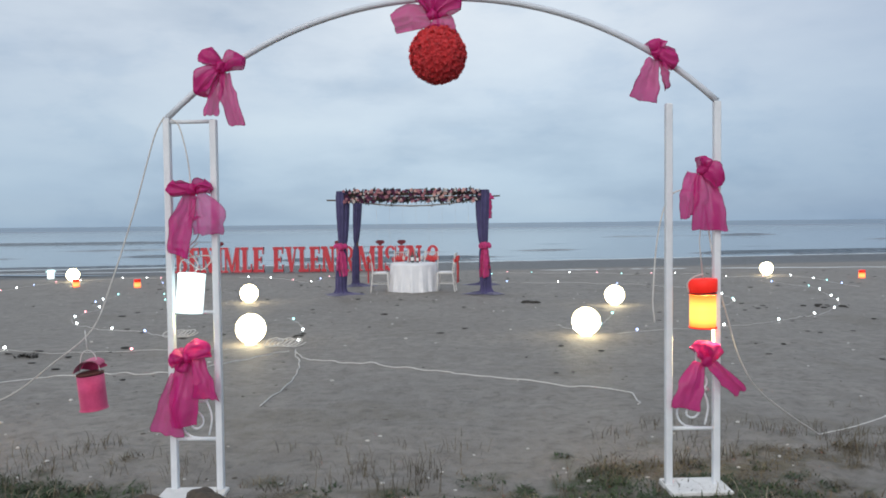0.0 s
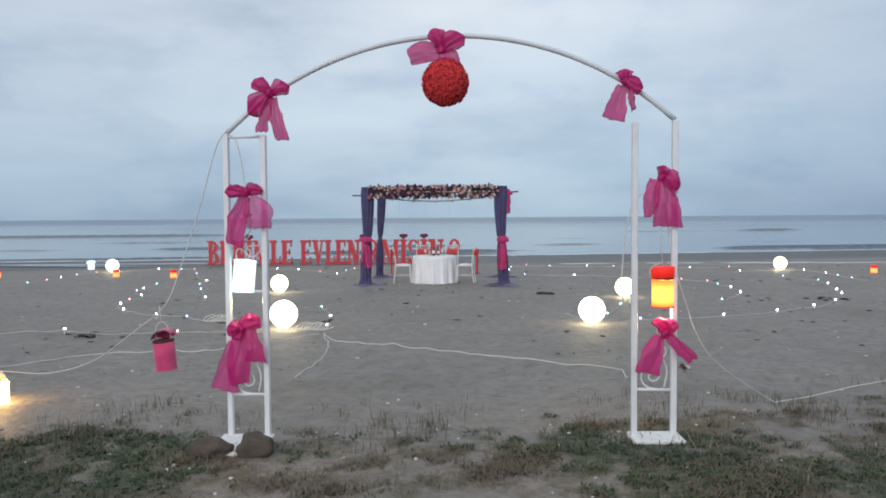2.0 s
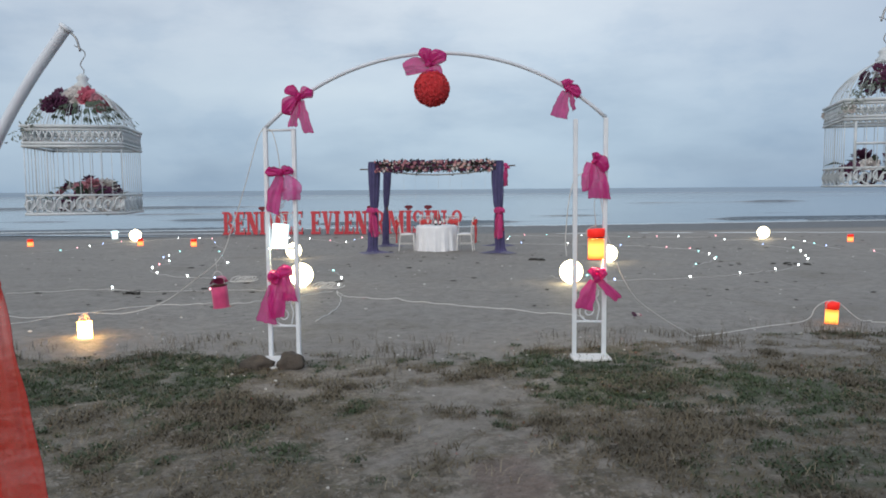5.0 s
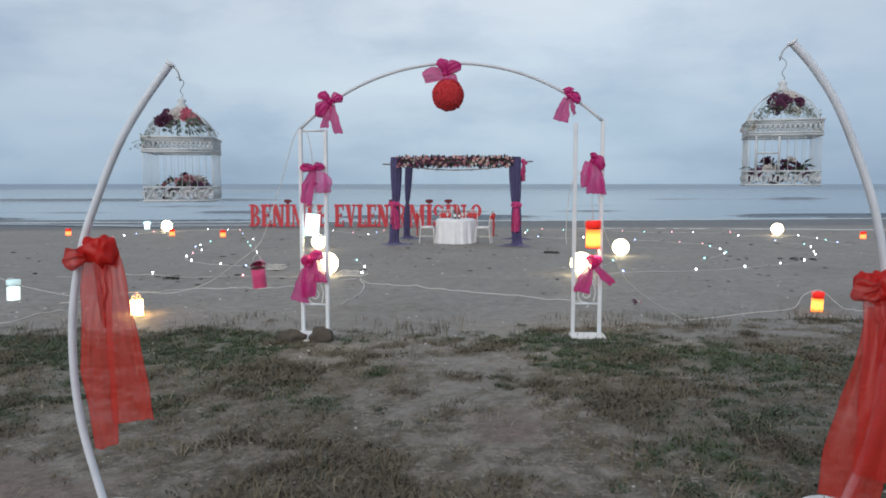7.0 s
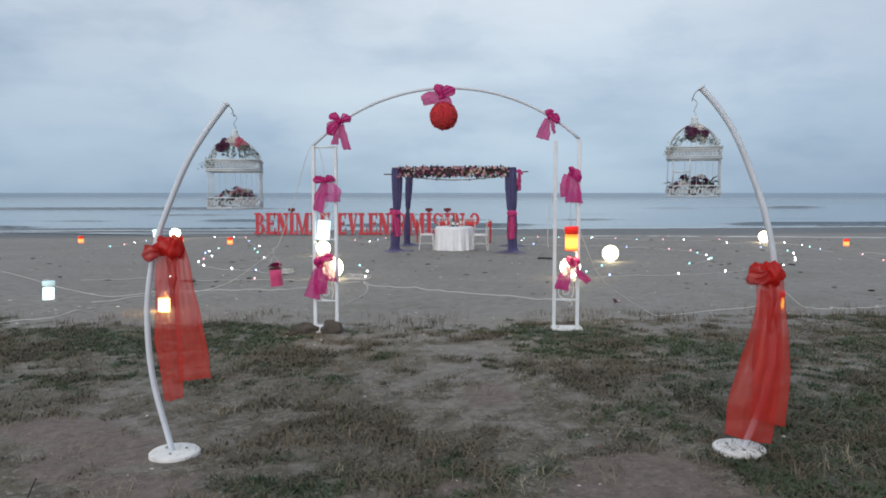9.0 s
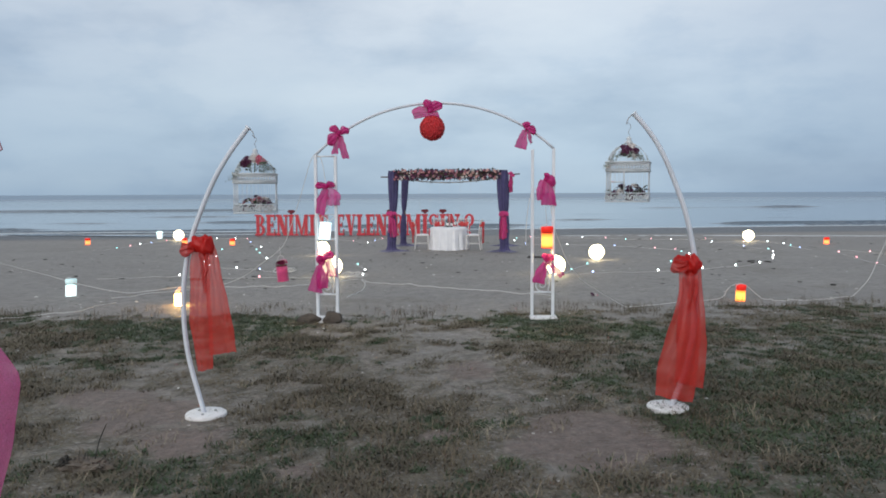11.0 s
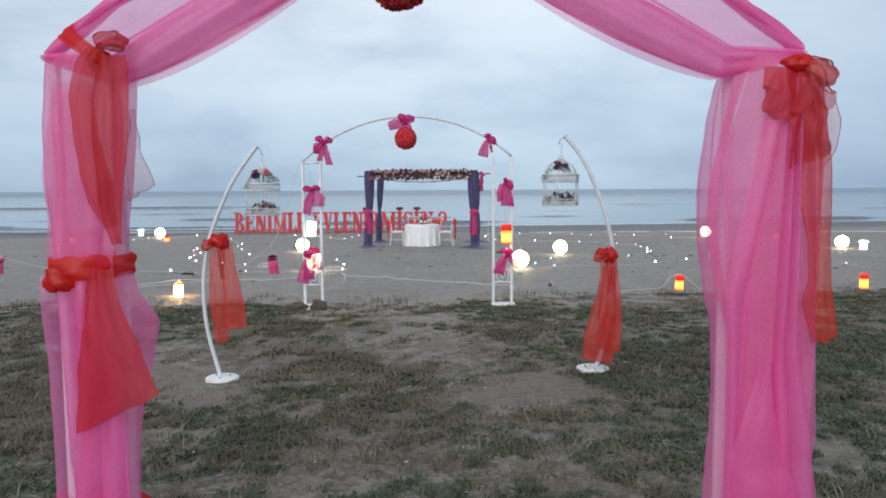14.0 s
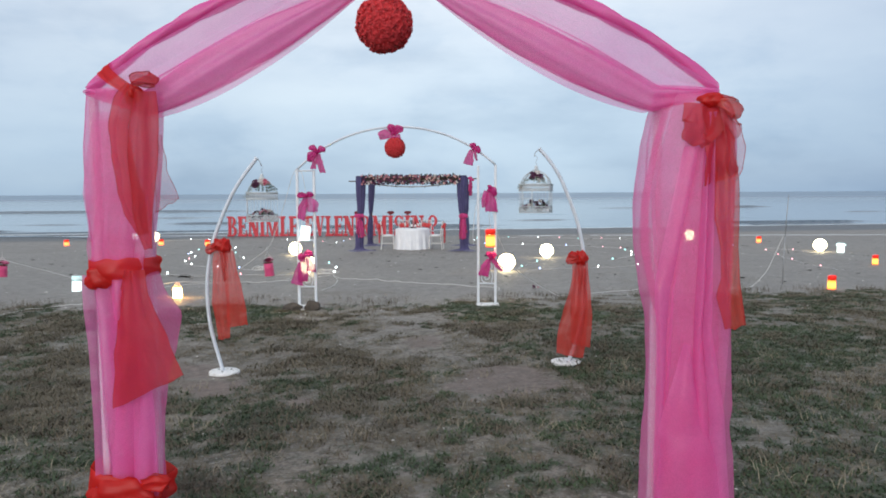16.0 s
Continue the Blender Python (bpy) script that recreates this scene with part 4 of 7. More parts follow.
YB = A1 - 0.03
pink_bow((-1.223, YB, 2.381), [(135, 0.165, 0.11), (32, 0.155, 0.1), (-146, 0.184, 0.13)], [[(0.0, -0.006, -0.026, 0.025), (0.5, -0.034, -0.145, 0.038), (1.0, -0.066, -0.259, 0.043)], [(0.0, 0.02, -0.026, 0.025), (0.5, 0.045, -0.158, 0.046), (1.0, 0.087, -0.317, 0.046)]], "magenta organza bow tied on the arch's bend")
pink_bow((-1.397, YB, 1.713), [(168, 0.158, 0.09), (21, 0.114, 0.07)], [[(0.0, -0.009, -0.026, 0.036), (0.5, -0.058, -0.181, 0.066), (1.0, -0.09, -0.367, 0.056)], [(0.0, 0.023, -0.031, 0.041), (0.5, 0.09, -0.142, 0.097), (1.0, 0.078, -0.248, 0.082)]], "magenta organza bow with spread tails on a post", (1,))
pink_bow((-1.443, YB, 0.775), [(172, 0.115, 0.09), (215, 0.09, 0.10), (42, 0.15, 0.14)], [[(0.0, -0.085, -0.09, 0.02), (0.5, -0.115, -0.276, 0.063), (1.0, -0.133, -0.435, 0.093)], [(0.0, -0.015, -0.03, 0.05), (0.5, -0.03, -0.224, 0.084), (1.0, -0.033, -0.387, 0.074)], [(0.0, 0.05, 0.0, 0.04), (0.5, 0.10, -0.13, 0.055), (1.0, 0.105, -0.23, 0.075)]], "magenta organza bow with three tails low on a post", (0,))
pink_bow((-0.055, YB, 2.646), [(108, 0.186, 0.11), (42, 0.199, 0.13)], [[(0.0, -0.014, -0.005, 0.054), (0.5, -0.12, -0.01, 0.076), (1.0, -0.215, -0.04, 0.069)], [(0.0, 0.024, -0.009, 0.04), (0.5, 0.05, -0.053, 0.069), (1.0, 0.05, -0.097, 0.076)]], "magenta organza bow on the arch's crown")
pink_bow((1.152, YB, 2.413), [(89, 0.105, 0.09), (-10, 0.123, 0.1)], [[(0.0, -0.016, -0.019, 0.029), (0.5, -0.048, -0.124, 0.057), (1.0, -0.072, -0.245, 0.075)], [(0.0, 0.023, -0.03, 0.017), (0.5, 0.04, -0.111, 0.023), (1.0, 0.054, -0.186, 0.011)]], "magenta organza bow with one full tail on the arch")
pink_bow((1.395, YB, 1.787), [(81, 0.095, 0.06), (-13, 0.128, 0.13)], [[(0.0, -0.027, -0.017, 0.046), (0.5, -0.065, -0.126, 0.049), (1.0, -0.072, -0.257, 0.037)], [(0.0, 0.006, -0.023, 0.037), (0.5, 0.024, -0.168, 0.078), (1.0, 0.037, -0.327, 0.095)]], "magenta organza bow with a long tail on a post")
pink_bow((1.421, YB, 0.749), [(109, 0.136, 0.1), (59, 0.134, 0.1)], [[(0.0, -0.028, -0.018, 0.032), (0.5, -0.082, -0.144, 0.072), (1.0, -0.119, -0.27, 0.079)], [(0.0, 0.028, -0.017, 0.029), (0.5, 0.106, -0.106, 0.04), (1.0, 0.19, -0.18, 0.043)]], "magenta organza bow low on an arch post")
flower_ball((-0.03, A1 - 0.02, 2.435), 0.158, "ball of red foam roses hung from the arch's crown", 0.27)


# ---- lanterns, globes, string lights ----
def lantern(at, paper, lid, label, tilt=(0, 0, 0), hook=0.0, r=0.07, h=0.18, open_lid=0.0, roofed=True, cap=0.0):
    """A paper tube with a lid; its base stands at the origin."""
    ob = thing("lantern", at, label, "lantern", "paper lanterns")
    ob.rotation_euler = [radians(a) for a in tilt]
    lit = paper is not M_PINKBOX
    wall = ((r * 0.985, 0.004), (r * 0.985, h * 0.9), (r * 0.97, h - 0.002), (r, h), (r, h * 0.5), (r, 0.0))
    part("body", Geo().sheet(lambda u, v: Vector((wall[round(u * 5)][0] * math.cos(6.28319 * v), wall[round(u * 5)][0] * math.sin(6.28319 * v), wall[round(u * 5)][1])), 6, 28, close_v=True), paper, ob, "glowing paper tube" if lit else "")
    if lit and hook:
        part("bulb", Geo().ball(0.016, (0, 0, 0.03), 10, 8), M_SPOT, ob, "bright bulb inside the tube")
    part("rim", Geo().tube([(r * 1.015 * math.cos(a), r * 1.015 * math.sin(a), 0.0) for a in (2 * math.pi * i / 28 for i in range(29))], 0.005, 6, False), lid, ob)
    part("collar", Geo().lathe([(r * 0.8, h), (r * 1.02, h + 0.004), (r * 1.02, h + 0.012), (r * 0.8, h + 0.018)], 28), M_DARK if lid in (M_REDLID, M_PINKBOX) else lid, ob)

    def roof(u, v):
        a = (u - 0.5) * 2.5
        y = (v - 0.5) * 2.1 * r
        return Vector(((1.0 if open_lid else 1.16) * r * math.sin(a), y * (0.8 if open_lid else 1.0), h + (0.012 if open_lid else 0.0) + 1.05 * r * math.cos(a) * 0.8 + open_lid * u))
    if cap:
        def drum(u, v):
            q, z = ((r * 0.9, 0.0), (r * 1.08, 0.002), (r * 1.1, 0.065), (r * 1.04, 0.072), (0.01, 0.075))[round(u * 4)]
            return Vector((q * math.cos(6.28319 * v), q * math.sin(6.28319 * v), h + cap + z + 0.06 * q * math.cos(6.28319 * v)))
        # Either lid emits by itself, in place of tube light coming through it.
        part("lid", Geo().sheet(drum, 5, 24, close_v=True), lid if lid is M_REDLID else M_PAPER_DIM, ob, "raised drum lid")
        part("wire_loop", Geo().tube(spline([(-1.1 * r, 0, h + cap), (-1.25 * r, -0.01, h + cap + 0.05), (-0.8 * r, -0.02, h + cap + 0.085), (0, 0, h + cap + 0.1)], 6), 0.004, 5), M_CABLE, ob)
        if hook:
            part("hanging_wire", Geo().tube([(0, 0, h + cap + 0.075), (-0.02, 0, h + cap + 0.075 + 0.5 * hook), (0, 0, h + cap + 0.08 + hook)], 0.003, 5), M_CABLE, ob)
        for a in (0.5, 2.6, 4.7):
            part("lid_post", Geo().tube([(r * 0.85 * math.cos(a), r * 0.85 * math.sin(a), h), (r * 0.85 * math.cos(a), r * 0.85 * math.sin(a), h + cap + 0.015)], 0.004, 5), M_CABLE, ob)
        return ob
    if not roofed and not hook:
        for k in range(4):
            a = 0.9 + 1.5 * k
            part("wire_loop", Geo().tube(spline([(r * 0.8 * math.cos(a), r * 0.8 * math.sin(a), h), (r * 0.75 * math.cos(a + 0.5), r * 0.75 * math.sin(a + 0.5), h + 0.05), (0.02 * math.cos(a), 0.02 * math.sin(a), h + 0.075 + 0.012 * k), (r * 0.7 * math.cos(a + 2.4), r * 0.7 * math.sin(a + 2.4), h + 0.045), (r * 0.8 * math.cos(a + 3), r * 0.8 * math.sin(a + 3), h)], 6), 0.006, 6), M_CABLE, ob)
        part("socket", Geo().lathe([(0.02, h - 0.02), (0.022, h + 0.02), (0.014, h + 0.045)], 12), M_BROWN, ob)
        return ob
    if not roofed:
        hz = h + 0.02
        part("lid", Geo().lathe([(r * 1.0, h + 0.012), (r * 1.03, h + 0.018), (r * 1.0, h + 0.026), (r * 0.5, h + 0.03)], 28), lid, ob)
        part("hanging_wire", Geo().tube(spline([(0, 0, h), (0.03, 0, h + 0.08), (-0.03, 0.01, h + 0.16), (0.02, 0, h + 0.24), (0, 0, h + 0.26 + hook)], 6), 0.004, 5), M_CABLE, ob)
        part("wire_loop", Geo().tube(spline([(-0.8 * r, 0, h), (-0.7 * r, 0, h + 0.1), (0.1, 0, h + 0.13), (0.05, 0, h + 0.05), (-0.04, 0, h + 0.12), (0.02, 0, h + 0.2)], 6), 0.004, 5), M_CABLE, ob)
        return ob
    g = Geo().sheet(roof, 15, 5)
    g.sheet(lambda u, v: roof(u, v) + Vector((0, 0, -0.006)), 15, 5)
    part("lid", g, lid, ob)
    for y in (-0.92, 0.92):
        if y > 0 or not open_lid:
            part("gable", Geo().sheet(lambda u, v: Vector((1.12 * r * math.sin((u - 0.5) * 2.5) * v, r * y, h + 0.012 + v * (0.80 * r * math.cos((u - 0.5) * 2.5)))), 15, 4), lid, ob)
    hz = h + 0.03 + 0.84 * r
    part("wire_loop", Geo().tube(spline([(-0.8 * r, 0, h), (-0.5 * r, 0, hz + 0.02), (0, 0, hz + 0.05), (0.5 * r, 0, hz + 0.02), (0.8 * r, 0, h)], 6), 0.003, 5), M_CABLE, ob)
    if hook:
        part("hanging_wire", Geo().tube([(0, 0, hz + 0.045), (0, 0, hz + 0.045 + hook)], 0.003, 5), M_CABLE, ob)
    return ob


lantern((-1.447, A1 - 0.01, 1.03), M_PAPER_WHITE, M_PAPER_WHITE, "lit white paper lantern hanging in the arch's side", (0, 5, 20), 0.12, 0.074, 0.19, 0.0, False)
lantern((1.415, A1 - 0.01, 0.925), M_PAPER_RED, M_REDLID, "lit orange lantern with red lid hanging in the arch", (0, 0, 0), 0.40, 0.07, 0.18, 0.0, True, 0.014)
lantern((-2.02, A1 + 0.02, 0.475), M_PINKBOX, M_PINKBOX, "unlit pink lantern with raised lid hanging from a cable", (0, -5, 10), 0.12, 0.073, 0.195, 0.03)

globe_r = 0.208
globe = thing("globe_lamp", on_ground(-2.9, 10.3, 0.0), "lit white globe lamp resting on the sand", "globe lamp", "globe lamps on the sand")
part("globe", Geo().ball(globe_r, (0, 0, globe_r + 0.012), 32, 20), M_GLOBE, globe)
part("base_collar", Geo().lathe([(0.085, -0.03), (0.09, -0.005), (0.075, 0.02), (0.06, 0.03)], 20), M_WHITE, globe)
for x, y in ((1.88, 10.95), (-4.9, 16.9), (3.27, 15.7), (10.1, 24.6), (-13.1, 24.3), (12.75, 18.5)):
    copy_thing(globe, Matrix.Translation(on_ground(x, y)))

lantern(on_ground(-3.88, 5.2, -0.005), M_PAPER_WARM, M_PAPER_WARM, "lit warm white lantern with its lid off on sand", (0, 0, 30), 0.0, 0.07, 0.17, 0.0, False)
lantern(on_ground(-6.25, 6.25, -0.005), M_PAPER_WHITE, M_PAPER_WHITE, "lit cold white lantern with a raised drum lid", (0, 3, -10), 0.0, 0.08, 0.17, 0.0, True, 0.045)
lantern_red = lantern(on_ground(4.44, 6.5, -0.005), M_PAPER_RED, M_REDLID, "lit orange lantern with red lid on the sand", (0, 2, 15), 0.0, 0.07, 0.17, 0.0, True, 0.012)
for x, y in ((7.75, 6.95), (11.75, 13.1)):
    copy_thing(lantern_red, Matrix.Translation(on_ground(x, y, -0.005)))
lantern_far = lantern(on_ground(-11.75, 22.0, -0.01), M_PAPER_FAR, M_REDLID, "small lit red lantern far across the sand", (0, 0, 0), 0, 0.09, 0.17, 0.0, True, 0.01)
for x, y in ((-9.72, 21.7), (12.46, 23.2), (-15.6, 21.8)):
    copy_thing(lantern_far, Matrix.Translation(on_ground(x, y, -0.01)))
lantern_pale = lantern(on_ground(-14.5, 25.4, -0.01), M_PAPER_WHITE, M_PAPER_WHITE, "small lit white lantern far across the sand", (0, 0, 0), 0, 0.11, 0.22)
copy_thing(lantern_pale, Matrix.Translation(on_ground(13.2, 18.0, -0.01)))
lantern((-7.5, 6.0, 0.26), M_PINKBOX, M_PINKBOX, "unlit pink lantern hanging from a cable", (0, 3, 0), 0.1, 0.085, 0.2, 0.01)


def lay(pts, lift=0.006, wob=0.05, n=14, seed=0.0):
    """A cable run laid over the sand through the given plan points."""
    run = []
    for i, p in enumerate(spline([(x, y, 0) for x, y in pts], n)):
        s = i * 0.35 + seed
        x, y = p.x + wob * noise.noise((s, seed, 1)), p.y + wob * 1.6 * noise.noise((s, seed, 9))
        near = -12 < x < 13 and -11 < y < 40
        run.append(Vector((x, y, ground_z(x, y) + (relief(x, y) if near else 0) + lift + 0.02 * max(0, noise.noise((s * 0.7, seed, 4))))))
    return run


bulb_mesh = {}


def string_light(pts, bulbs, glass, label, seed, r=0.004):
    """A string of bulbs on a pale wire; bulbs are spaced along the run."""
    run = lay(pts, seed=seed)
    ob = thing("string_light", run[0], label, "string light", "string lights on the sand")
    base = run[0]
    part("wire", Geo().tube([p - base for p in run], r, 5), M_CABLE, ob)
    for kind in (M_BULB, M_BULB_CYAN, M_BULB_BLUE, M_BULB_PINK):
        if kind not in bulb_mesh:
            b = part("bulb", Geo().ball(0.0165, (0, 0, 0.0), 10, 7), kind, ob)
            bulb_mesh[kind] = b.data
            bpy.data.objects.remove(b)
    acc = [0.0]
    for a, b in zip(run, run[1:]):
        acc.append(acc[-1] + (b - a).length)
    rng = random.Random(int(seed * 100) + 3)
    for k in range(bulbs):
        d = acc[-1] * min(1.0, max(0.0, (k + 0.5 + rng.uniform(-0.25, 0.25)) / bulbs))
        i = max(j for j in range(len(acc)) if acc[j] <= d)
        i = min(i, len(run) - 1)
        b = new("bulb", bulb_mesh[glass])
        if glass is M_BULB_CYAN:
            b.data = bulb_mesh[rng.choice((M_BULB, M_BULB, M_BULB_CYAN, M_BULB_BLUE))]
        if glass is M_BULB:
            b.data = bulb_mesh[rng.choice((M_BULB, M_BULB, M_BULB, M_BULB_CYAN, M_BULB_BLUE, M_BULB_PINK))]
        b.parent = ob
        b.location = run[i] - base + Vector((0, 0, 0.03))
    return ob


string_light([(-13.3, 18.9), (-13.1, 19.8), (-13.3, 21.2), (-13.4, 22.3), (-13.3, 23.8), (-11.9, 25.1), (-10.4, 25.0)], 8, M_BULB, "string of white bulbs laid across far sand", 1.0)
string_light([(-9.1, 19.4), (-8.9, 18.3), (-8.5, 16.8), (-7.7, 15.5), (-7.5, 14.2), (-6.9, 13.0), (-5.8, 12.0), (-5.1, 11.7), (-4.4, 11.1)], 9, M_BULB, "string of white bulbs looping on the sand", 2.0)
string_light([(-10.4, 25.0), (-8.9, 21.7), (-8.0, 20.1), (-7.9, 19.3), (-5.7, 14.3)], 6, M_BULB, "string of white bulbs beside the letters", 3.0)
string_light([(-7.7, 25.2), (-6.2, 24.6), (-4.8, 23.2), (-4.6, 25.2), (-3.3, 25.5)], 7, M_BULB, "string of white bulbs before the letters", 4.0)
string_light([(0.95, 24.1), (1.2, 26.0), (2.7, 26.0), (4.4, 25.9), (5.9, 25.2), (7.5, 25.3), (9.0, 25.5)], 10, M_BULB, "string of white bulbs along the shore sand", 5.0)
string_light([(0.96, 22.6), (2.4, 22.1), (3.9, 21.9), (6.3, 20.2)], 4, M_BULB, "sparse string of white bulbs on the sand", 6.0)
string_light([(8.4, 23.9), (10.4, 24.1), (10.8, 22.8), (10.6, 21.3), (10.8, 20.2)], 6, M_BULB, "string of white bulbs near a globe lamp", 7.0)
string_light([(2.4, 11.2), (4.5, 12.1), (5.7, 12.9), (6.5, 13.6), (7.8, 15.4), (8.4, 16.8), (8.9, 18.3), (9.3, 19.6), (9.2, 20.9), (8.9, 22.2)], 10, M_BULB_CYAN, "string of pale cyan bulbs looping on the sand", 8.0)
string_light([(6.3, 20.2), (6.3, 19.3), (6.3, 17.6), (6.0, 16.3), (5.0, 14.7)], 6, M_BULB, "string of white bulbs bent on the sand", 9.0)
string_light([(1.6, 12.3), (2.0, 11.4), (2.6, 13.0), (3.05, 14.6)], 3, M_BULB, "short string of bulbs between globe lamps", 10.0)
string_light([(-3.2, 13.6), (-2.7, 12.5), (-2.45, 11.4), (-2.2, 10.0)], 3, M_BULB, "short string of white bulbs beside a globe lamp", 11.0)
string_light([(-7.6, 9.2), (-6.25, 9.77), (-5.0, 9.55), (-3.6, 9.72), (-2.8, 9.8)], 2, M_BULB, "white wire with two bulbs laid on sand", 12.0)
string_light([(9.95, 11.35), (10.1, 13.9), (11.4, 19.8), (12.3, 18.3)], 5, M_BULB_PINK, "string of pink bulbs on the far sand", 13.0)


def ground_cable(pts, label, seed, r=0.006, wob=0.05):
    run = lay(pts, 0.004, wob, seed=seed)
    return tagged(part("cable", Geo().tube(run, r, 6), M_CABLE), label, "cable", "cables on the sand")


ground_cable([(-2.1, 9.5), (-1.75, 8.9), (-0.93, 8.5), (-0.2, 8.15), (0.66, 7.5), (1.54, 6.96), (1.57, 6.35)], "white cable laid across the sand", 21.0)
ground_cable([(-2.14, 9.75), (-1.72, 8.0), (-1.67, 6.4)], "loose white cable end on the sand", 22.0)
ground_cable([(-5.4, 6.0), (-4.5, 7.75), (-3.7, 8.0), (-3.14, 8.09), (-2.75, 8.65), (-2.2, 9.6)], "white cable running from a lantern over sand", 23.0)
ground_cable([(-5.8, 3.4), (-5.7, 4.0), (-5.1, 4.5), (-5.04, 5.5)], "white cable lying over the turf's edge", 24.0)
ground_cable([(4.95, 6.6), (5.4, 6.7), (5.9, 6.85), (6.44, 7.3)], "white cable along the turf's edge", 25.0, 0.005, 0.12)


def coil(at, r, turns, label, seed):
    """Loose loops of cable, tipped up against each other."""
    run, n = [], 26
    for i in range(turns * 2 * n):
        a, k = 2 * math.pi * i / n, i / (turns * 2 * n)
        q = r * (0.70 + 0.2 * noise.noise((i * 0.05, seed, 0)))
        x, y = at[0] + 2.4 * r * (k - 0.5) + q * math.cos(a), at[1] + 0.5 * q * math.sin(a) + 0.04 * noise.noise((i * 0.03, seed, 5))
        run.append(Vector((x, y, ground_z(x, y) + relief(x, y) + 0.012 + 0.45 * q * (1 + math.sin(a + 0.6)))))
    return tagged(part("cable_coil", Geo().tube(run, 0.006, 5), M_CABLE), label, "cable")


coil((-4.2, 11.05), 0.15, 3, "coil of white cable lying on the sand", 1.0)
coil((-2.35, 10.0), 0.16, 3, "untidy heap of white cable by a globe lamp", 5.0)


def hung_cable(pts, label, r=0.0042, n=10):
    return tagged(part("cable", Geo().tube(spline(pts, n), r, 6), M_CABLE), label, "cable", "cables hung from the arch")


hung_cable([(-1.56, A1 - 0.02, 2.12), (-1.63, A1, 2.0), (-1.76, A1 + 0.02, 1.6), (-1.90, A1 + 0.02, 1.2), (-2.02, A1 + 0.02, 0.93), (-2.3, A1 + 0.1, 0.72), (-2.75, A1 + 0.35, 0.46), (-3.3, A1 + 0.65, 0.30), (-3.85, 5.15, 0.27), (-4.5, 5.5, 0.16), (-5.3, 6.1, 0.05), (-6.2, 6.2, 0.19), (-6.7, 6.5, 0.24), (-7.5, 6.0, 0.58), (-8.2, 6.3, 0.75)], "white cable sagging from the arch to a lantern")
hung_cable([(-1.52, A1 - 0.02, 2.11), (-1.47, A1 - 0.02, 2.05), (-1.43, A1, 1.8), (-1.44, A1, 1.5)], "white wire hanging inside the arch's side")
hung_cable([(1.43, A1 + 0.01, 1.6), (1.49, A1 + 0.02, 1.25), (1.53, 4.33, 1.097), (1.60, 4.4, 0.926), (1.69, 4.5, 0.726), (1.85, 4.65, 0.509), (2.11, 4.85, 0.309), (2.40, 5.12, 0.12), (2.535, 5.29, 0.035), (2.60, 5.36, 0.02), (2.92, 5.55, 0.016), (3.46, 5.95, 0.010), (4.1, 6.4, 0.0), (4.24, 6.46, 0.14), (4.33, 6.47, 0.20), (4.44, 6.48, 0.225), (4.55, 6.5, 0.17), (4.68, 6.52, 0.06), (4.80, 6.54, -0.02), (4.95, 6.6, -0.03)], "white cable sagging from the arch to a red lantern")
hung_cable([(1.42, A1 - 0.01, 1.68), (1.25, A1, 1.66), (1.18, A1 + 0.02, 1.45), (1.15, A1 + 0.02, 1.1), (1.16, A1 + 0.02, 0.95)], "thin wire hanging beside the arch's post")


# ---- curved poles with bird cages ----
def cage_pole(pts, foot, tip, label):
    ob = thing("cage_pole", foot, label, "pole", "curved cage poles")
    base = Vector(foot)
    run = [p - base for p in spline(pts, 10)]
    part("pole", Geo().tube(run, 0.0178, 14), M_POLE, ob)
    d = (run[0] - run[1]).normalized()
    part("end_flange", Geo().tube([run[0] - d * 0.004, run[0] + d * 0.006], 0.023, 14), M_WHITE, ob)

    def fn(a, k):
        return 1 + 0.012 * math.sin(a * 3 + 1)
    part("foot_plate", Geo().lathe([(0.141, -0.03), (0.148, -0.02), (0.148, 0.010), (0.141, 0.016), (0.03, 0.018)], 40, (0, 0, 0), fn), M_PLATE, ob, "white painted round steel plate")
    for a in (0.6, 2.7, 4.8):
        part("bolt", Geo().lathe([(0.010, 0.016), (0.010, 0.025), (0.006, 0.028)], 6, (0.07 * math.cos(a), 0.07 * math.sin(a), 0)), M_WIRE, ob)
    s = Vector((tip, 0, 0))
    part("hook", Geo().tube(spline([run[0], run[0] + s * 0.3 + Vector((0, 0, -0.012)), run[0] + s * 0.75 + Vector((0, 0, -0.035)), run[0] + s + Vector((0, 0, -0.075))], 6), 0.0035, 6), M_WIRE, ob)
    return ob


cage_pole([(-0.865, 0.12, 2.085), (-1.0, 0.12, 1.915), (-1.12, 0.12, 1.73), (-1.24, 0.12, 1.475), (-1.325, 0.12, 1.24), (-1.383, 0.12, 0.89), (-1.365, 0.12, 0.47), (-1.25, 0.12, 0.0)], (-1.24, 0.12, 0.0), 0.045, "white curved steel pole on a round foot plate")
cage_pole([(1.845, 0.33, 2.165), (1.94, 0.33, 2.055), (2.04, 0.33, 1.90), (2.14, 0.33, 1.67), (2.225, 0.33, 1.42), (2.285, 0.33, 1.1), (2.29, 0.33, 0.75), (2.24, 0.33, 0.38), (2.13, 0.33, 0.06)], (2.115, 0.33, 0.075), -0.05, "white curved steel pole leaning in from a round plate")


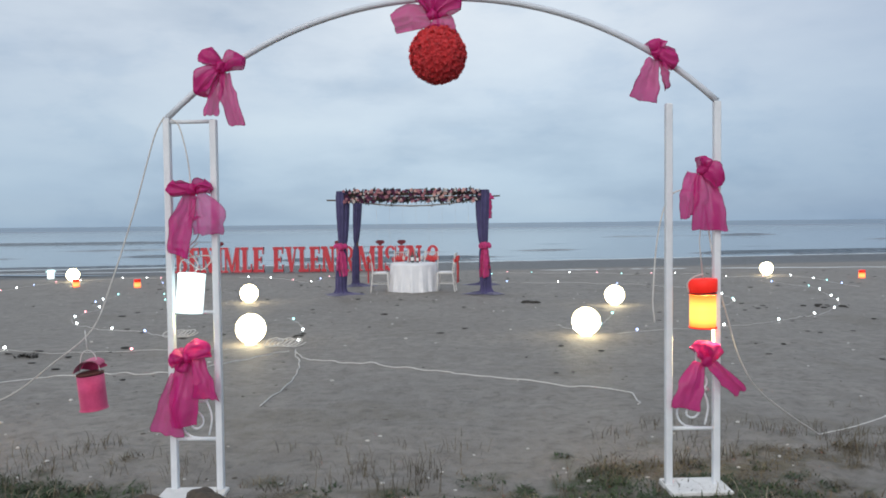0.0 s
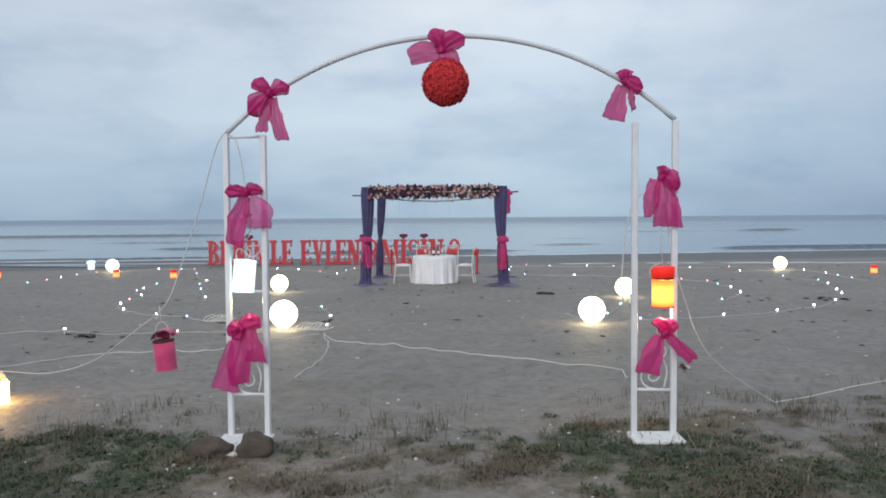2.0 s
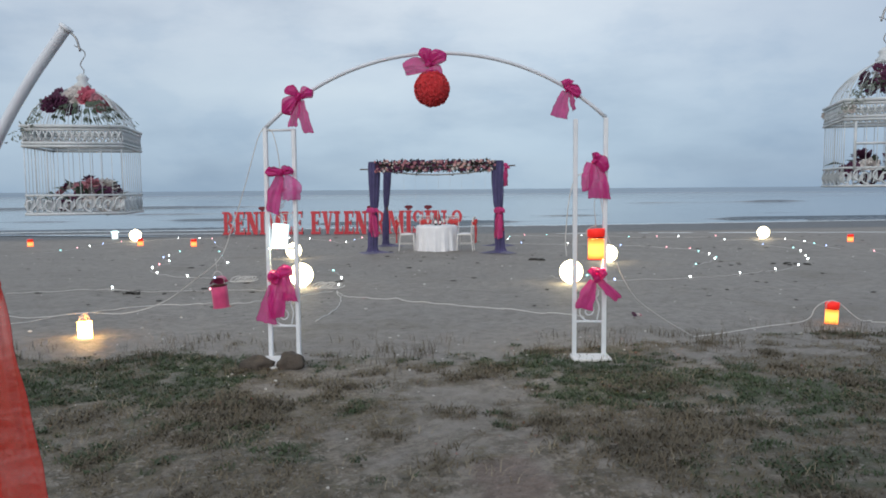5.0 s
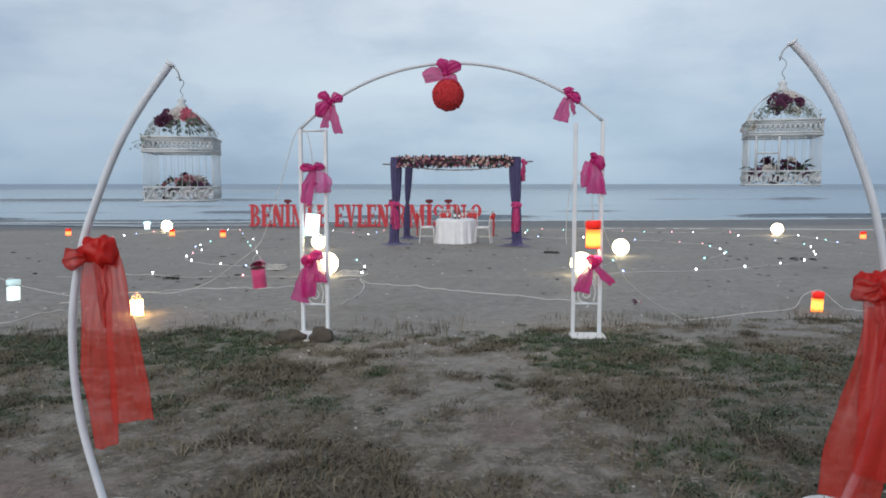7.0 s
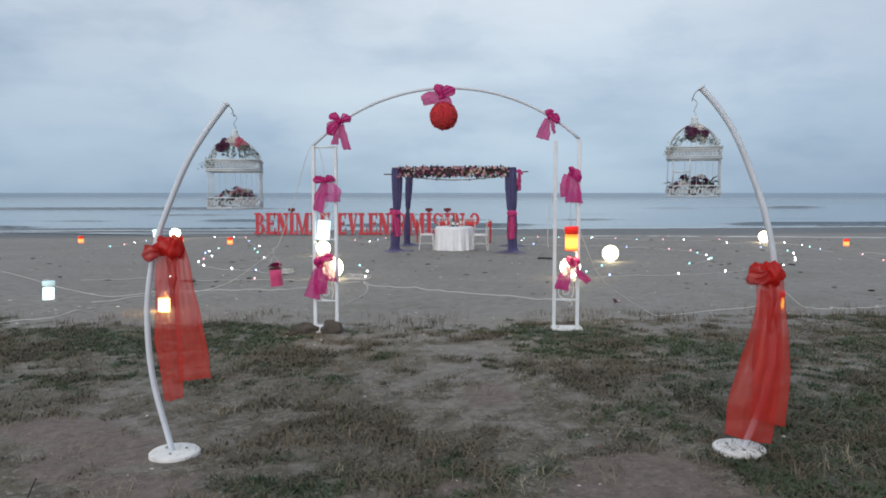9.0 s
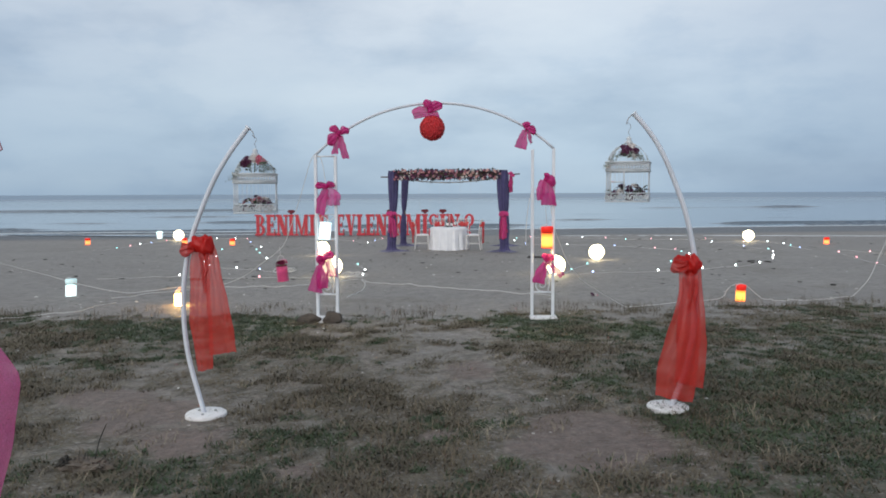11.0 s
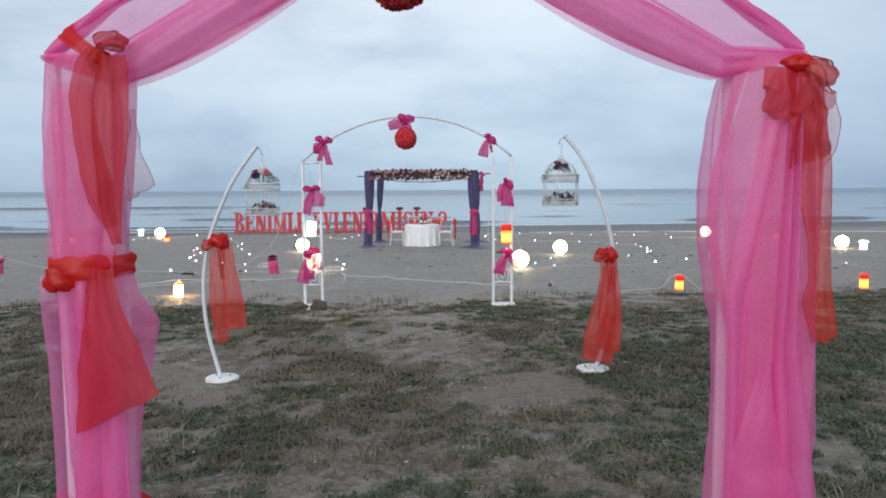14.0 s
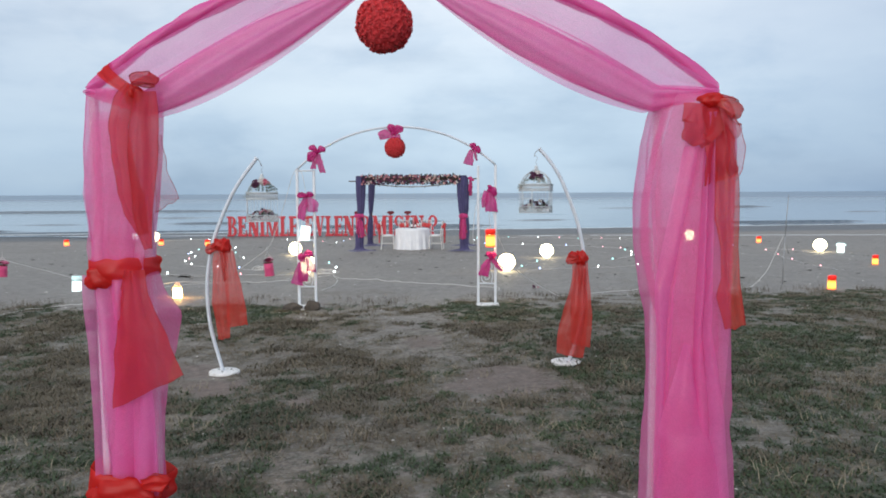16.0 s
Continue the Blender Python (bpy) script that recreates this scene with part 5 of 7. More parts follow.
def birdcage(at, hang, label, door, turn):
    """A square wire cage: tray with scrollwork, pierced band, swept roof and finial; its floor lies at the origin."""
    ob = thing("birdcage", at, label, "birdcage", "hanging birdcages")
    ob.rotation_euler = (0, 0, radians(turn))
    r, h0, h1, h2, ht = 0.141, 0.058, 0.210, 0.272, 0.425

    def edge(s, z, q=r):
        """A point on the square outline, s from 0 to 4."""
        k, f = int(s) % 4, s - int(s)
        a, b = ((-q, -q), (q, -q), (q, q), (-q, q))[k], ((q, -q), (q, q), (-q, q), (-q, -q))[k]
        return Vector((a[0] + (b[0] - a[0]) * f, a[1] + (b[1] - a[1]) * f, z))
    part("tray", Geo().box(-r * 0.98, -r * 0.98, -0.004, r * 0.98, r * 0.98, 0.004, 0.002), M_CAGE, ob)
    for z, q, t in ((h0, 1.01, 0.0035), (0.0, 1.02, 0.0045), (h1, 1.03, 0.0045), (h2, 1.04, 0.0055)):
        g = Geo()
        for k in range(4):
            g.tube([edge(k, z, r * q), edge(k + 0.9999, z, r * q)], t, 6)
        part("hoop", g, M_CAGE, ob)
    for i in range(36):
        part("bar", Geo().tube([edge(i / 9 + 0.0001, 0.0), edge(i / 9 + 0.0001, h1)], 0.0015 if i % 9 == 0 else 0.0011, 5), M_CAGE, ob)
    for k in range(4):
        g = Geo()
        for i in range(5):
            for way in (1, -1):
                run = []
                for j in range(14):
                    t = j / 13
                    b = way * (1.2 + 4.8 * t)
                    q = 0.021 * (1 - 0.75 * t)
                    p = edge(k + min(0.98, max(0.01, (i + 0.5) / 5 + (way * 0.017 + q * math.cos(b)) / (2 * r))), 0.03 + q * 1.15 * math.sin(b), r * 1.01)
                    run.append(p)
                g.tube(run, 0.0032, 5)
            for j in range(3):
                u = (i + 0.2 + 0.3 * j) / 5
                blade_into(g, edge(k + u, 0.008, r * 1.01), edge(k + min(0.99, u + 0.05), 0.048, r * 1.015), 0.008)
        tagged(part("scrollwork", g, M_CAGE, ob), kind="stuff")
        g = Geo()
        for i in range(15):
            p, q = k + i / 15, k + min(0.9999, (i + 1) / 15)
            for c, d in ((p, q), (q, p)):
                g.tube([edge(c, h1 + 0.010, r * 1.02), edge((c + d) / 2, (h1 + h2) / 2, r * 1.02), edge(d, h2 - 0.006, r * 1.02)], 0.0030, 4)
        for z in (h1 + 0.010, h2 - 0.010):
            g.tube([edge(k, z, r * 1.02), edge(k + 0.9999, z, r * 1.02)], 0.0050, 5)
        part("pierced_band", g, M_CAGE, ob)
    for i in range(36):
        p = edge(i / 9 + 0.0001, h2, r * 0.95)
        run = [Vector((p.x * q, p.y * q, z)) for q, z in ((1.0, h2), (0.90, h2 + 0.045), (0.68, h2 + 0.088), (0.40, h2 + 0.118), (0.10, ht - 0.012))]
        part("rib", Geo().tube(spline(run, 4), 0.002 if i % 9 == 0 else 0.0011, 5), M_CAGE, ob)
    part("finial", Geo().lathe([(0.024, ht - 0.02), (0.027, ht - 0.008), (0.014, ht + 0.004), (0.02, ht + 0.016), (0.006, ht + 0.03)], 16), M_CAGE, ob)
    part("hanger", Geo().tube(spline([(0, 0, ht + 0.02), (0.006, 0, ht + 0.04), (-0.004, 0, ht + 0.06), (0.012, 0, ht + 0.075 + hang * 0.5), (0.0, 0, ht + 0.075 + hang), (-0.02, 0, ht + 0.085 + hang)], 6), 0.0018, 5), M_WIRE, ob)
    if door:
        g = Geo()
        for x in (-0.11, -0.02):
            g.tube([(x, -r * 1.01, 0.05), (x, -r * 1.01, h1)], 0.0045, 6)
        g.tube([(-0.11, -r * 1.01, 0.135), (-0.02, -r * 1.01, 0.135)], 0.004, 6)
        part("door_frame", g, M_CAGE, ob)
    return ob


def posy(at, spread, n, height, mix, leaves, seed, label, trail=0.0):
    """A bunch of artificial roses with leaves, on its own base."""
    ob = thing("flower_bunch", at, label, "flowers", "flower bunches")
    rng = random.Random(seed)
    for i in range(n):
        a, q = rng.uniform(0, 6.283), spread * math.sqrt(rng.random())
        c = Vector((q * math.cos(a), q * math.sin(a) * 0.8, height * (1 - (q / spread) ** 2) * rng.uniform(0.55, 1.0) + 0.01))
        rose(ob, c, Vector((c.x, c.y - 0.25 * spread, c.z + 0.35 * spread)), rng.uniform(0.022, 0.034), mix[i % len(mix)], i)
    g = Geo()
    for i in range(leaves):
        a = rng.uniform(0, 6.283)
        q = spread * rng.uniform(0.3, 0.8)
        s = Vector((q * math.cos(a), q * math.sin(a), 0.01 + height * rng.uniform(0, 0.5)))
        e2 = s + Vector((math.cos(a), math.sin(a), 0)) * rng.uniform(0.03, 0.07) + Vector((0, 0, rng.uniform(-0.01, 0.05) - trail))
        blade_into(g, s, e2, rng.uniform(0.006, 0.013), 0.012)
    tagged(part("leaves", g, M_LEAF, ob, smooth=False), kind="stuff")
    return ob


MIX = (M_ROSE_WHITE, M_ROSE_PLUM, M_ROSE_DUSTY, M_ROSE_WHITE)


DOME = ((0.0, 0.134), (0.045, 0.121), (0.088, 0.091), (0.118, 0.054), (0.14, 0.02))


def on_dome(x, z, off=0.008):
    """A point on the front of a cage's dome, z above its band."""
    q = ramp(max(0.0, z), [a for a, b in DOME], [b for a, b in DOME])
    return Vector((max(-q - 0.02, min(q + 0.02, x)) if z > 0 else x, -q - off, z))


def dome_spray(at, turn, seed, label, clusters, fans, sprigs):
    """Roses in clusters (x, z, spread, count, size, petals), fans of long leaves
    (x, z, reach sideways, fall, count) and fine sprigs (x, z, to x, to z, count) over a dome."""
    ob = thing("flower_spray", at, label, "flowers", "flower sprays on the cages")
    ob.rotation_euler = (0, 0, radians(turn))
    rng = random.Random(seed)
    k = 0
    for x, z, spread, count, size, petals in clusters:
        for i in range(count):
            a, q = rng.uniform(0, 6.283), spread * math.sqrt(rng.random())
            c = on_dome(x + q * math.cos(a), z + q * math.sin(a), 0.004 + 0.4 * (spread - q))
            if i % 3 == 2:
                c.y = -c.y
            k += 1
            rose(ob, c, (c.x * 0.6 + rng.uniform(-0.03, 0.03), c.y, 0.05), size * rng.uniform(0.8, 1.15), petals, k)
    g = Geo()
    for x, z, out, fall, count in fans:
        for i in range(count):
            u = (i + rng.uniform(0.2, 0.8)) / count
            way = -1 if i % 4 == 3 else 1
            p = [on_dome(x + 0.3 * out * u + out * u * t, z - fall * t * rng.uniform(0.8, 1.0) * (1.15 - 0.3 * u), 0.006 + 0.012 * math.sin(3.14 * t)) for t in (0, 0.35, 0.7, 1.0)]
            w = rng.uniform(0.0025, 0.0055)
            for a, b in zip(p, p[1:]):
                blade_into(g, Vector((a.x, a.y * way, a.z)), Vector((b.x, b.y * way, b.z)), w)
    tagged(part("leaves", g, M_LEAF, ob, "long dark green leaves", smooth=False), kind="stuff")
    g = Geo()
    for x, z, x1, z1, count in sprigs:
        for i in range(count):
            u = rng.random()
            c = on_dome(x + (x1 - x) * u + rng.uniform(-0.016, 0.016), z + (z1 - z) * u + rng.uniform(-0.016, 0.016), rng.uniform(0.004, 0.022))
            a = rng.uniform(0, 6.283)
            blade_into(g, c, c + Vector((0.016 * math.cos(a), rng.uniform(-0.01, 0.004), 0.016 * math.sin(a) - 0.004)), rng.uniform(0.003, 0.006))
    tagged(part("greenery", g, M_SPRIG, ob, "pale silvery green sprigs", smooth=False), kind="stuff")
    return ob


CL, CR = (-0.82, 0.125, 1.484), (1.815, 0.34, 1.552)
birdcage(CL, 0.035, "white square wire birdcage hanging from a curved pole", False, 16)
birdcage(CR, 0.045, "white wire birdcage with open door hanging from a pole", True, -12)
posy((CL[0], CL[1], CL[2] + 0.008), 0.13, 26, 0.10, MIX, 34, 4, "bunch of plum, pink and cream roses in a birdcage")
posy((CR[0], CR[1], CR[2] + 0.008), 0.14, 28, 0.12, (M_ROSE_PLUM, M_ROSE_PLUM, M_ROSE_WHITE, M_ROSE_PLUM, M_ROSE_PLUM), 26, 8, "bunch of dark plum roses in a birdcage")
dome_spray((CL[0], CL[1], CL[2] + 0.272), 16, 3, "plum, cream and coral roses with leaves on a birdcage", ((-0.055, 0.088, 0.030, 14, 0.019, M_ROSE_PLUM), (-0.080, 0.066, 0.016, 5, 0.014, M_ROSE_PLUM), (-0.012, 0.108, 0.022, 8, 0.022, M_ROSE_WHITE), (0.032, 0.102, 0.018, 6, 0.024, M_ROSE_PINK), (0.062, 0.090, 0.012, 4, 0.016, M_ROSE_DUSTY)), ((0.035, 0.092, 0.10, 0.085, 34), (0.0, 0.080, 0.02, 0.07, 9), (-0.02, 0.080, -0.04, 0.07, 8)), ((-0.08, 0.075, -0.125, 0.0, 46), (-0.12, 0.005, -0.185, -0.045, 26), (0.07, 0.06, 0.13, 0.01, 24)))
dome_spray((CR[0], CR[1], CR[2] + 0.272), -12, 6, "plum and white roses with silvery sprigs on a cage", ((-0.015, 0.082, 0.032, 15, 0.019, M_ROSE_PLUM), (0.050, 0.078, 0.020, 8, 0.016, M_ROSE_PLUM), (0.020, 0.104, 0.020, 8, 0.019, M_ROSE_WHITE), (-0.135, -0.030, 0.012, 3, 0.017, M_ROSE_WHITE), (0.045, 0.05, 0.02, 4, 0.014, M_ROSE_WHITE)), ((0.015, 0.075, 0.05, 0.04, 12), (-0.01, 0.075, -0.05, 0.04, 8)), ((-0.05, 0.065, -0.12, 0.01, 60), (-0.10, 0.015, -0.15, -0.04, 40), (0.0, 0.045, 0.10, 0.03, 60), (0.06, 0.06, 0.125, 0.01, 36)))

sash = thing("pole_sash", (-1.265, 0.10, 1.235), "sheer red sash knotted round a curved pole", "sash", "red sashes")
crumple(sash, (0.025, 0.005, 0.02), (0.078, 0.056, 0.062), 2.0)
crumple(sash, (0.08, 0.0, 0.01), (0.05, 0.05, 0.075), 6.0, "fold")
ear(sash, (0.0, -0.03, 0.0), 186, 0.105, 0.095, 3.0, M_RED)
sash_tail(sash, [(0, 0.033, 0.02, 0.066), (0.27, 0.024, -0.22, 0.073), (0.59, 0.019, -0.515, 0.083), (0.85, 0.041, -0.75, 0.071), (1, 0.046, -0.895, 0.061)], 1.2, M_RED, 0.012, 0.01, crease=0.35)
sash_tail(sash, [(0, 0.095, 0.014, 0.042), (0.22, 0.132, -0.16, 0.056), (0.52, 0.161, -0.393, 0.077), (0.78, 0.185, -0.60, 0.096), (1, 0.188, -0.77, 0.098)], 2.9, M_RED, 0.012, 0.012, crease=0.35)
sash_tail(sash, [(0, 0.05, 0.0, 0.03), (0.4, 0.07, -0.14, 0.022), (1, 0.065, -0.33, 0.012)], 4.9, M_RED, 0.014, 0.0)

sash = thing("pole_sash", (2.24, 0.27, 1.12), "long sheer red sash knotted round a curved pole", "sash", "red sashes")
crumple(sash, (0.005, 0.01, -0.01), (0.062, 0.06, 0.07), 8.0)
crumple(sash, (-0.07, 0.0, 0.005), (0.050, 0.05, 0.052), 5.0, "fold")
ear(sash, (-0.02, -0.02, 0.0), 188, 0.125, 0.10, 1.5, M_RED)
sash_tail(sash, [(0, 0.0, -0.02, 0.045), (0.5, 0.012, -0.16, 0.035), (1, 0.005, -0.34, 0.02)], 2.2, M_RED, 0.012, 0.0)
sash_tail(sash, [(0, -0.005, -0.01, 0.068), (0.32, 0.0, -0.285, 0.088), (0.64, 0.004, -0.54, 0.104), (1, 0.0, -0.855, 0.095)], 3.6, M_RED, 0.014, -0.02, crease=0.35)
sash_tail(sash, [(0, 0.002, -0.10, 0.053), (0.45, -0.039, -0.52, 0.119), (0.76, -0.081, -0.775, 0.139), (1, -0.094, -0.965, 0.124)], 0.6, M_RED, 0.014, -0.02, crease=0.35)


# ---- pergola, table and chairs ----
PX0, PX1, PY0, PY1, PZ = -3.06, 0.62, 18.85, 21.5, 2.33


def pergola():
    ob = thing("pergola", (0, 0, 0), "wooden pergola dressed in purple voile on the sand", "pergola")
    for x in (PX0, PX1):
        for y in (PY0, PY1):
            z0 = ground_z(x, y)
            part("post", Geo().tube([(x, y, z0 - 0.1), (x, y, PZ)], 0.045, 10), M_BROWN, ob)
    for a, b in (((PX0, PY0), (PX1, PY0)), ((PX0, PY1), (PX1, PY1)), ((PX0, PY0), (PX0, PY1)), ((PX1, PY0), (PX1, PY1))):
        part("beam", Geo().tube([(*a, PZ - 0.06), (*b, PZ - 0.06)], 0.04, 10), M_BROWN, ob)
    part("cross_pole", Geo().tube([(-3.95, PY1 + 0.1, 2.22), (-1.2, PY1 + 0.1, 2.20), (1.15, PY1 + 0.1, 2.30)], 0.022, 8), M_BROWN, ob)
    return ob


pergola()


def drape(x, y, seed, wide, label):
    """A voile curtain round a post: full above, gathered at the tie, spreading into a pool on the sand."""
    z0 = ground_z(x, y)
    ob = thing("curtain", (x, y, z0), label, "curtain", "pergola curtains")
    h = PZ - z0 + 0.03

    def fn(u, v):
        a = 2 * math.pi * v
        z = h * (1 - u)
        rad = ramp(z / h, [0, 0.02, 0.06, 0.25, 0.40, 0.46, 0.52, 0.75, 0.95, 1.0], [0.30, 0.20, 0.15, 0.165, 0.13, 0.085, 0.13, 0.18, 0.19, 0.17]) * wide * 0.84
        rad *= 1 + 0.16 * math.sin(9 * a + seed + 1.5 * math.sin(u * 3)) + 0.1 * noise.noise((math.cos(a) * 2, z * 1.2, seed))
        off = 0.05 * math.sin(u * 3.0 + seed)
        return Vector((rad * math.cos(a) + off, rad * 0.8 * math.sin(a), z))
    part("cloth", Geo().sheet(fn, 44, 54, close_v=True), M_PURPLE, ob)

    def pool(u, v):
        a = 2 * math.pi * v
        q = u * (0.46 + 0.13 * math.sin(a * 3 + seed) + 0.06 * math.sin(a * 7 + seed))
        return Vector((q * math.cos(a), q * 0.75 * math.sin(a), 0.075 * (1 - u) + 0.03 * (1 - u) * math.sin(a * 9 + u * 8) + 0.004))
    part("pooled_hem", Geo().sheet(pool, 12, 54, close_v=True), M_PURPLE, ob)
    return ob


for x, y, s, w, text in ((PX0, PY0, 1.0, 1.0, "purple voile curtain tied at a front post"), (PX1, PY0, 4.0, 1.0, "purple voile curtain tied with pink at a post"),
                         (PX0, PY1, 2.0, 0.75, "purple voile curtain on a rear post"), (PX1, PY1, 6.0, 0.75, "purple voile curtain on a hidden rear post")):
    drape(x, y, s, w, text)
TIES = dict(cloth=M_TIE, knot_cloth=M_TIE, hem=M_PINK_HEM, name="curtain_tie", group="curtain ties", hem_r=0.004)
bow((PX0, PY0 - 0.12, 0.93), [(160, 0.20, 0.13), (20, 0.20, 0.13)], [(0.06, -0.75, 0.22), (-0.05, -0.6, 0.16)], label="pink sash tied round a purple curtain", knot=0.09, depth=0.05, **TIES)
bow((PX1, PY0 - 0.12, 0.93), [(165, 0.17, 0.16), (15, 0.17, 0.16)], [(-0.03, -0.80, 0.24), (0.05, -0.6, 0.16)], label="pink sash with broad tails round a curtain", knot=0.09, depth=0.05, **TIES)
bow((PX1 + 0.22, PY1 - 0.1, 2.22), [(100, 0.20, 0.16), (30, 0.14, 0.13)], [(0.0, -0.58, 0.13), (-0.04, -0.40, 0.12)], label="pink bow on the pergola's rear post", knot=0.06, depth=0.04, **TIES)


def garland():
    """Leaves and blossoms along the front beam."""
    ob = thing("flower_garland", ((PX0 + PX1) / 2, PY0 - 0.02, PZ - 0.14), "dark leafy garland with pink and cream blossoms on a beam", "garland")
    half = (PX1 - PX0) / 2 - 0.1
    rng = random.Random(11)
    dark, green = Geo(), Geo()
    petals = (M_PEACH, M_ROSE_WHITE, M_ROSE_DUSTY, M_ROSE_PLUM)
    for i in range(1500):
        x = rng.uniform(-half, half)
        lump = 0.80 + 0.45 * noise.noise((x * 2.6, 2.0, 1.0)) + 0.25 * noise.noise((x * 7.0, 3.0, 1.0))
        a, q = rng.uniform(0, 6.283), 0.165 * lump * math.sqrt(rng.random())
        c = Vector((x, 0.8 * q * math.cos(a), q * math.sin(a) + 0.03))
        d = Vector((rng.uniform(-1, 1), math.cos(a) - 0.3, math.sin(a) + rng.uniform(-0.5, 0.5))).normalized() * rng.uniform(0.06, 0.13)
        blade_into(dark if rng.random() < 0.78 else green, c, c + d, rng.uniform(0.018, 0.036))
    for i in range(190):
        x = rng.uniform(-half, half)
        pale = smooth01(noise.noise((x * 1.1, 5.0, 3.0)) + 0.25 * (x / half), -0.1, 0.5)
        k = rng.choice((0, 0, 1)) if rng.random() < 0.12 + 0.6 * pale else rng.choice((2, 3, 3))
        a = rng.uniform(-0.4, 3.5)
        c = Vector((x, -0.12 - 0.05 * rng.random(), 0.03 + 0.15 * math.sin(a * 2.1)))
        rose(ob, c, (rng.uniform(-.4, .4), -1, 0.2), rng.uniform(0.024, 0.050), petals[k], i)
    tagged(part("dark_leaves", dark, M_LEAF_DARK, ob, smooth=False), kind="stuff")
    tagged(part("green_leaves", green, M_LEAF, ob, smooth=False), kind="stuff")
    return ob


garland()


def swag_rope():
    ob = thing("swag_rope", (PX0, PY0 + 0.15, PZ - 0.2), "sagging rope wound with leaves across the pergola", "rope")
    w = PX1 - PX0
    run = [Vector((0.15 + (w - 0.3) * t, 0, -0.16 * (1 - (2 * t - 1) ** 2))) for t in (i / 30 for i in range(31))]
    part("rope", Geo().tube(run, 0.018, 8), M_ROSE_WHITE, ob)
    rng = random.Random(5)
    g = Geo()
    for i in range(150):
        t = rng.random()
        if math.sin(t * 40) < -0.2:
            continue
        p = run[int(t * 30)]
        blade_into(g, p, p + Vector((rng.uniform(-0.1, 0.1), -0.02, rng.uniform(-0.05, 0.03))), 0.018)
    tagged(part("leaves", g, M_LEAF_DARK, ob, smooth=False), kind="stuff")
    for i in range(9):
        x = 0.55 + i * 0.34
        n = 0.35 + 0.75 * abs(math.sin(i * 2.3))
        part("bead_string", Geo().tube([(x, 0.02, -0.1), (x, 0.02, -0.1 - n)], 0.002, 4), M_ROSE_WHITE, ob)
    return ob


swag_rope()
TX, TY, TR, TH = -1.28, 19.85, 0.625, 0.76


def table():
    z0 = ground_z(TX, TY)
    ob = thing("round_table", (TX, TY, z0), "round table hidden under a floor-length cloth", "table")
    part("tabletop", Geo().lathe([(TR - 0.03, TH - 0.04), (TR - 0.02, TH - 0.035), (TR - 0.02, TH - 0.012), (TR - 0.03, TH - 0.008)], 40), M_BROWN, ob)
    for a in (0.8, 2.4, 3.9, 5.5):
        part("leg", Geo().tube([(0.3 * math.cos(a), 0.3 * math.sin(a), -0.03), (0.3 * math.cos(a), 0.3 * math.sin(a), TH - 0.03)], 0.02, 8), M_BROWN, ob)
    cl = thing("tablecloth", (TX, TY, z0), "white floor-length tablecloth with soft folds", "tablecloth")

    def fn(u, v):
        a = 2 * math.pi * v
        if u < 0.25:
            q = TR * u / 0.25
            return Vector((q * math.cos(a), q * math.sin(a), TH))
        t = (u - 0.25) / 0.75
        q = TR * (1.0 + 0.07 * t) + t * (0.035 * math.sin(15 * a + 0.8 * math.sin(2 * a)) + 0.02 * math.sin(31 * a))
        return Vector((q * math.cos(a), q * math.sin(a), TH - 0.008 - (TH - 0.012) * t))
    part("cloth", Geo().sheet(fn, 26, 120, close_v=True), M_CLOTH, cl)
    return z0 + TH


table_z = table()


def bottle(x, y, h, r, m, label):
    ob = thing("bottle", (x, y, table_z), label, "bottle")
    part("glass", Geo().lathe([(r * 0.9, 0.0), (r, 0.01), (r, h * 0.6), (r * 0.4, h * 0.76), (r * 0.36, h * 0.97), (r * 0.42, h)], 14), m, ob)
    part("label_band", Geo().lathe([(r * 1.02, h * 0.2), (r * 1.03, h * 0.22), (r * 1.03, h * 0.48), (r * 1.02, h * 0.5)], 14), M_PLATE, ob)


def goblet(x, y):
    ob = thing("wine_glass", (x, y, table_z), "stemmed wine glass standing on the table", "glass", "wine glasses")
    part("bowl", Geo().lathe([(0.006, 0.08), (0.03, 0.1), (0.036, 0.14), (0.03, 0.19)], 14), M_ROSE_WHITE, ob)
    part("stem", Geo().lathe([(0.034, 0.0), (0.03, 0.004), (0.005, 0.012), (0.005, 0.085)], 12), M_ROSE_WHITE, ob)


def candlestick(x, y, h):
    ob = thing("candlestick", (x, y, table_z), "tall silver candlestick with a pale candle", "candlestick", "candlesticks")
    part("holder", Geo().lathe([(0.05, 0.0), (0.045, 0.012), (0.012, 0.03), (0.012, h * 0.55), (0.03, h * 0.58), (0.02, h * 0.6)], 14), M_WIRE, ob)
    part("candle", Geo().lathe([(0.013, h * 0.58), (0.013, h), (0.004, h + 0.005)], 10), M_ROSE_WHITE, ob)


bottle(TX - 0.03, TY - 0.05, 0.30, 0.042, M_GLASS, "dark green bottle standing on the table")
bottle(TX + 0.10, TY + 0.05, 0.26, 0.036, M_GLASS, "smaller dark bottle standing on the table")
candlestick(TX - 0.14, TY + 0.1, 0.36)
candlestick(TX + 0.02, TY + 0.16, 0.42)
for dx, dy in ((-0.26, -0.1), (0.22, -0.12), (0.3, 0.1)):
    goblet(TX + dx, TY + dy)


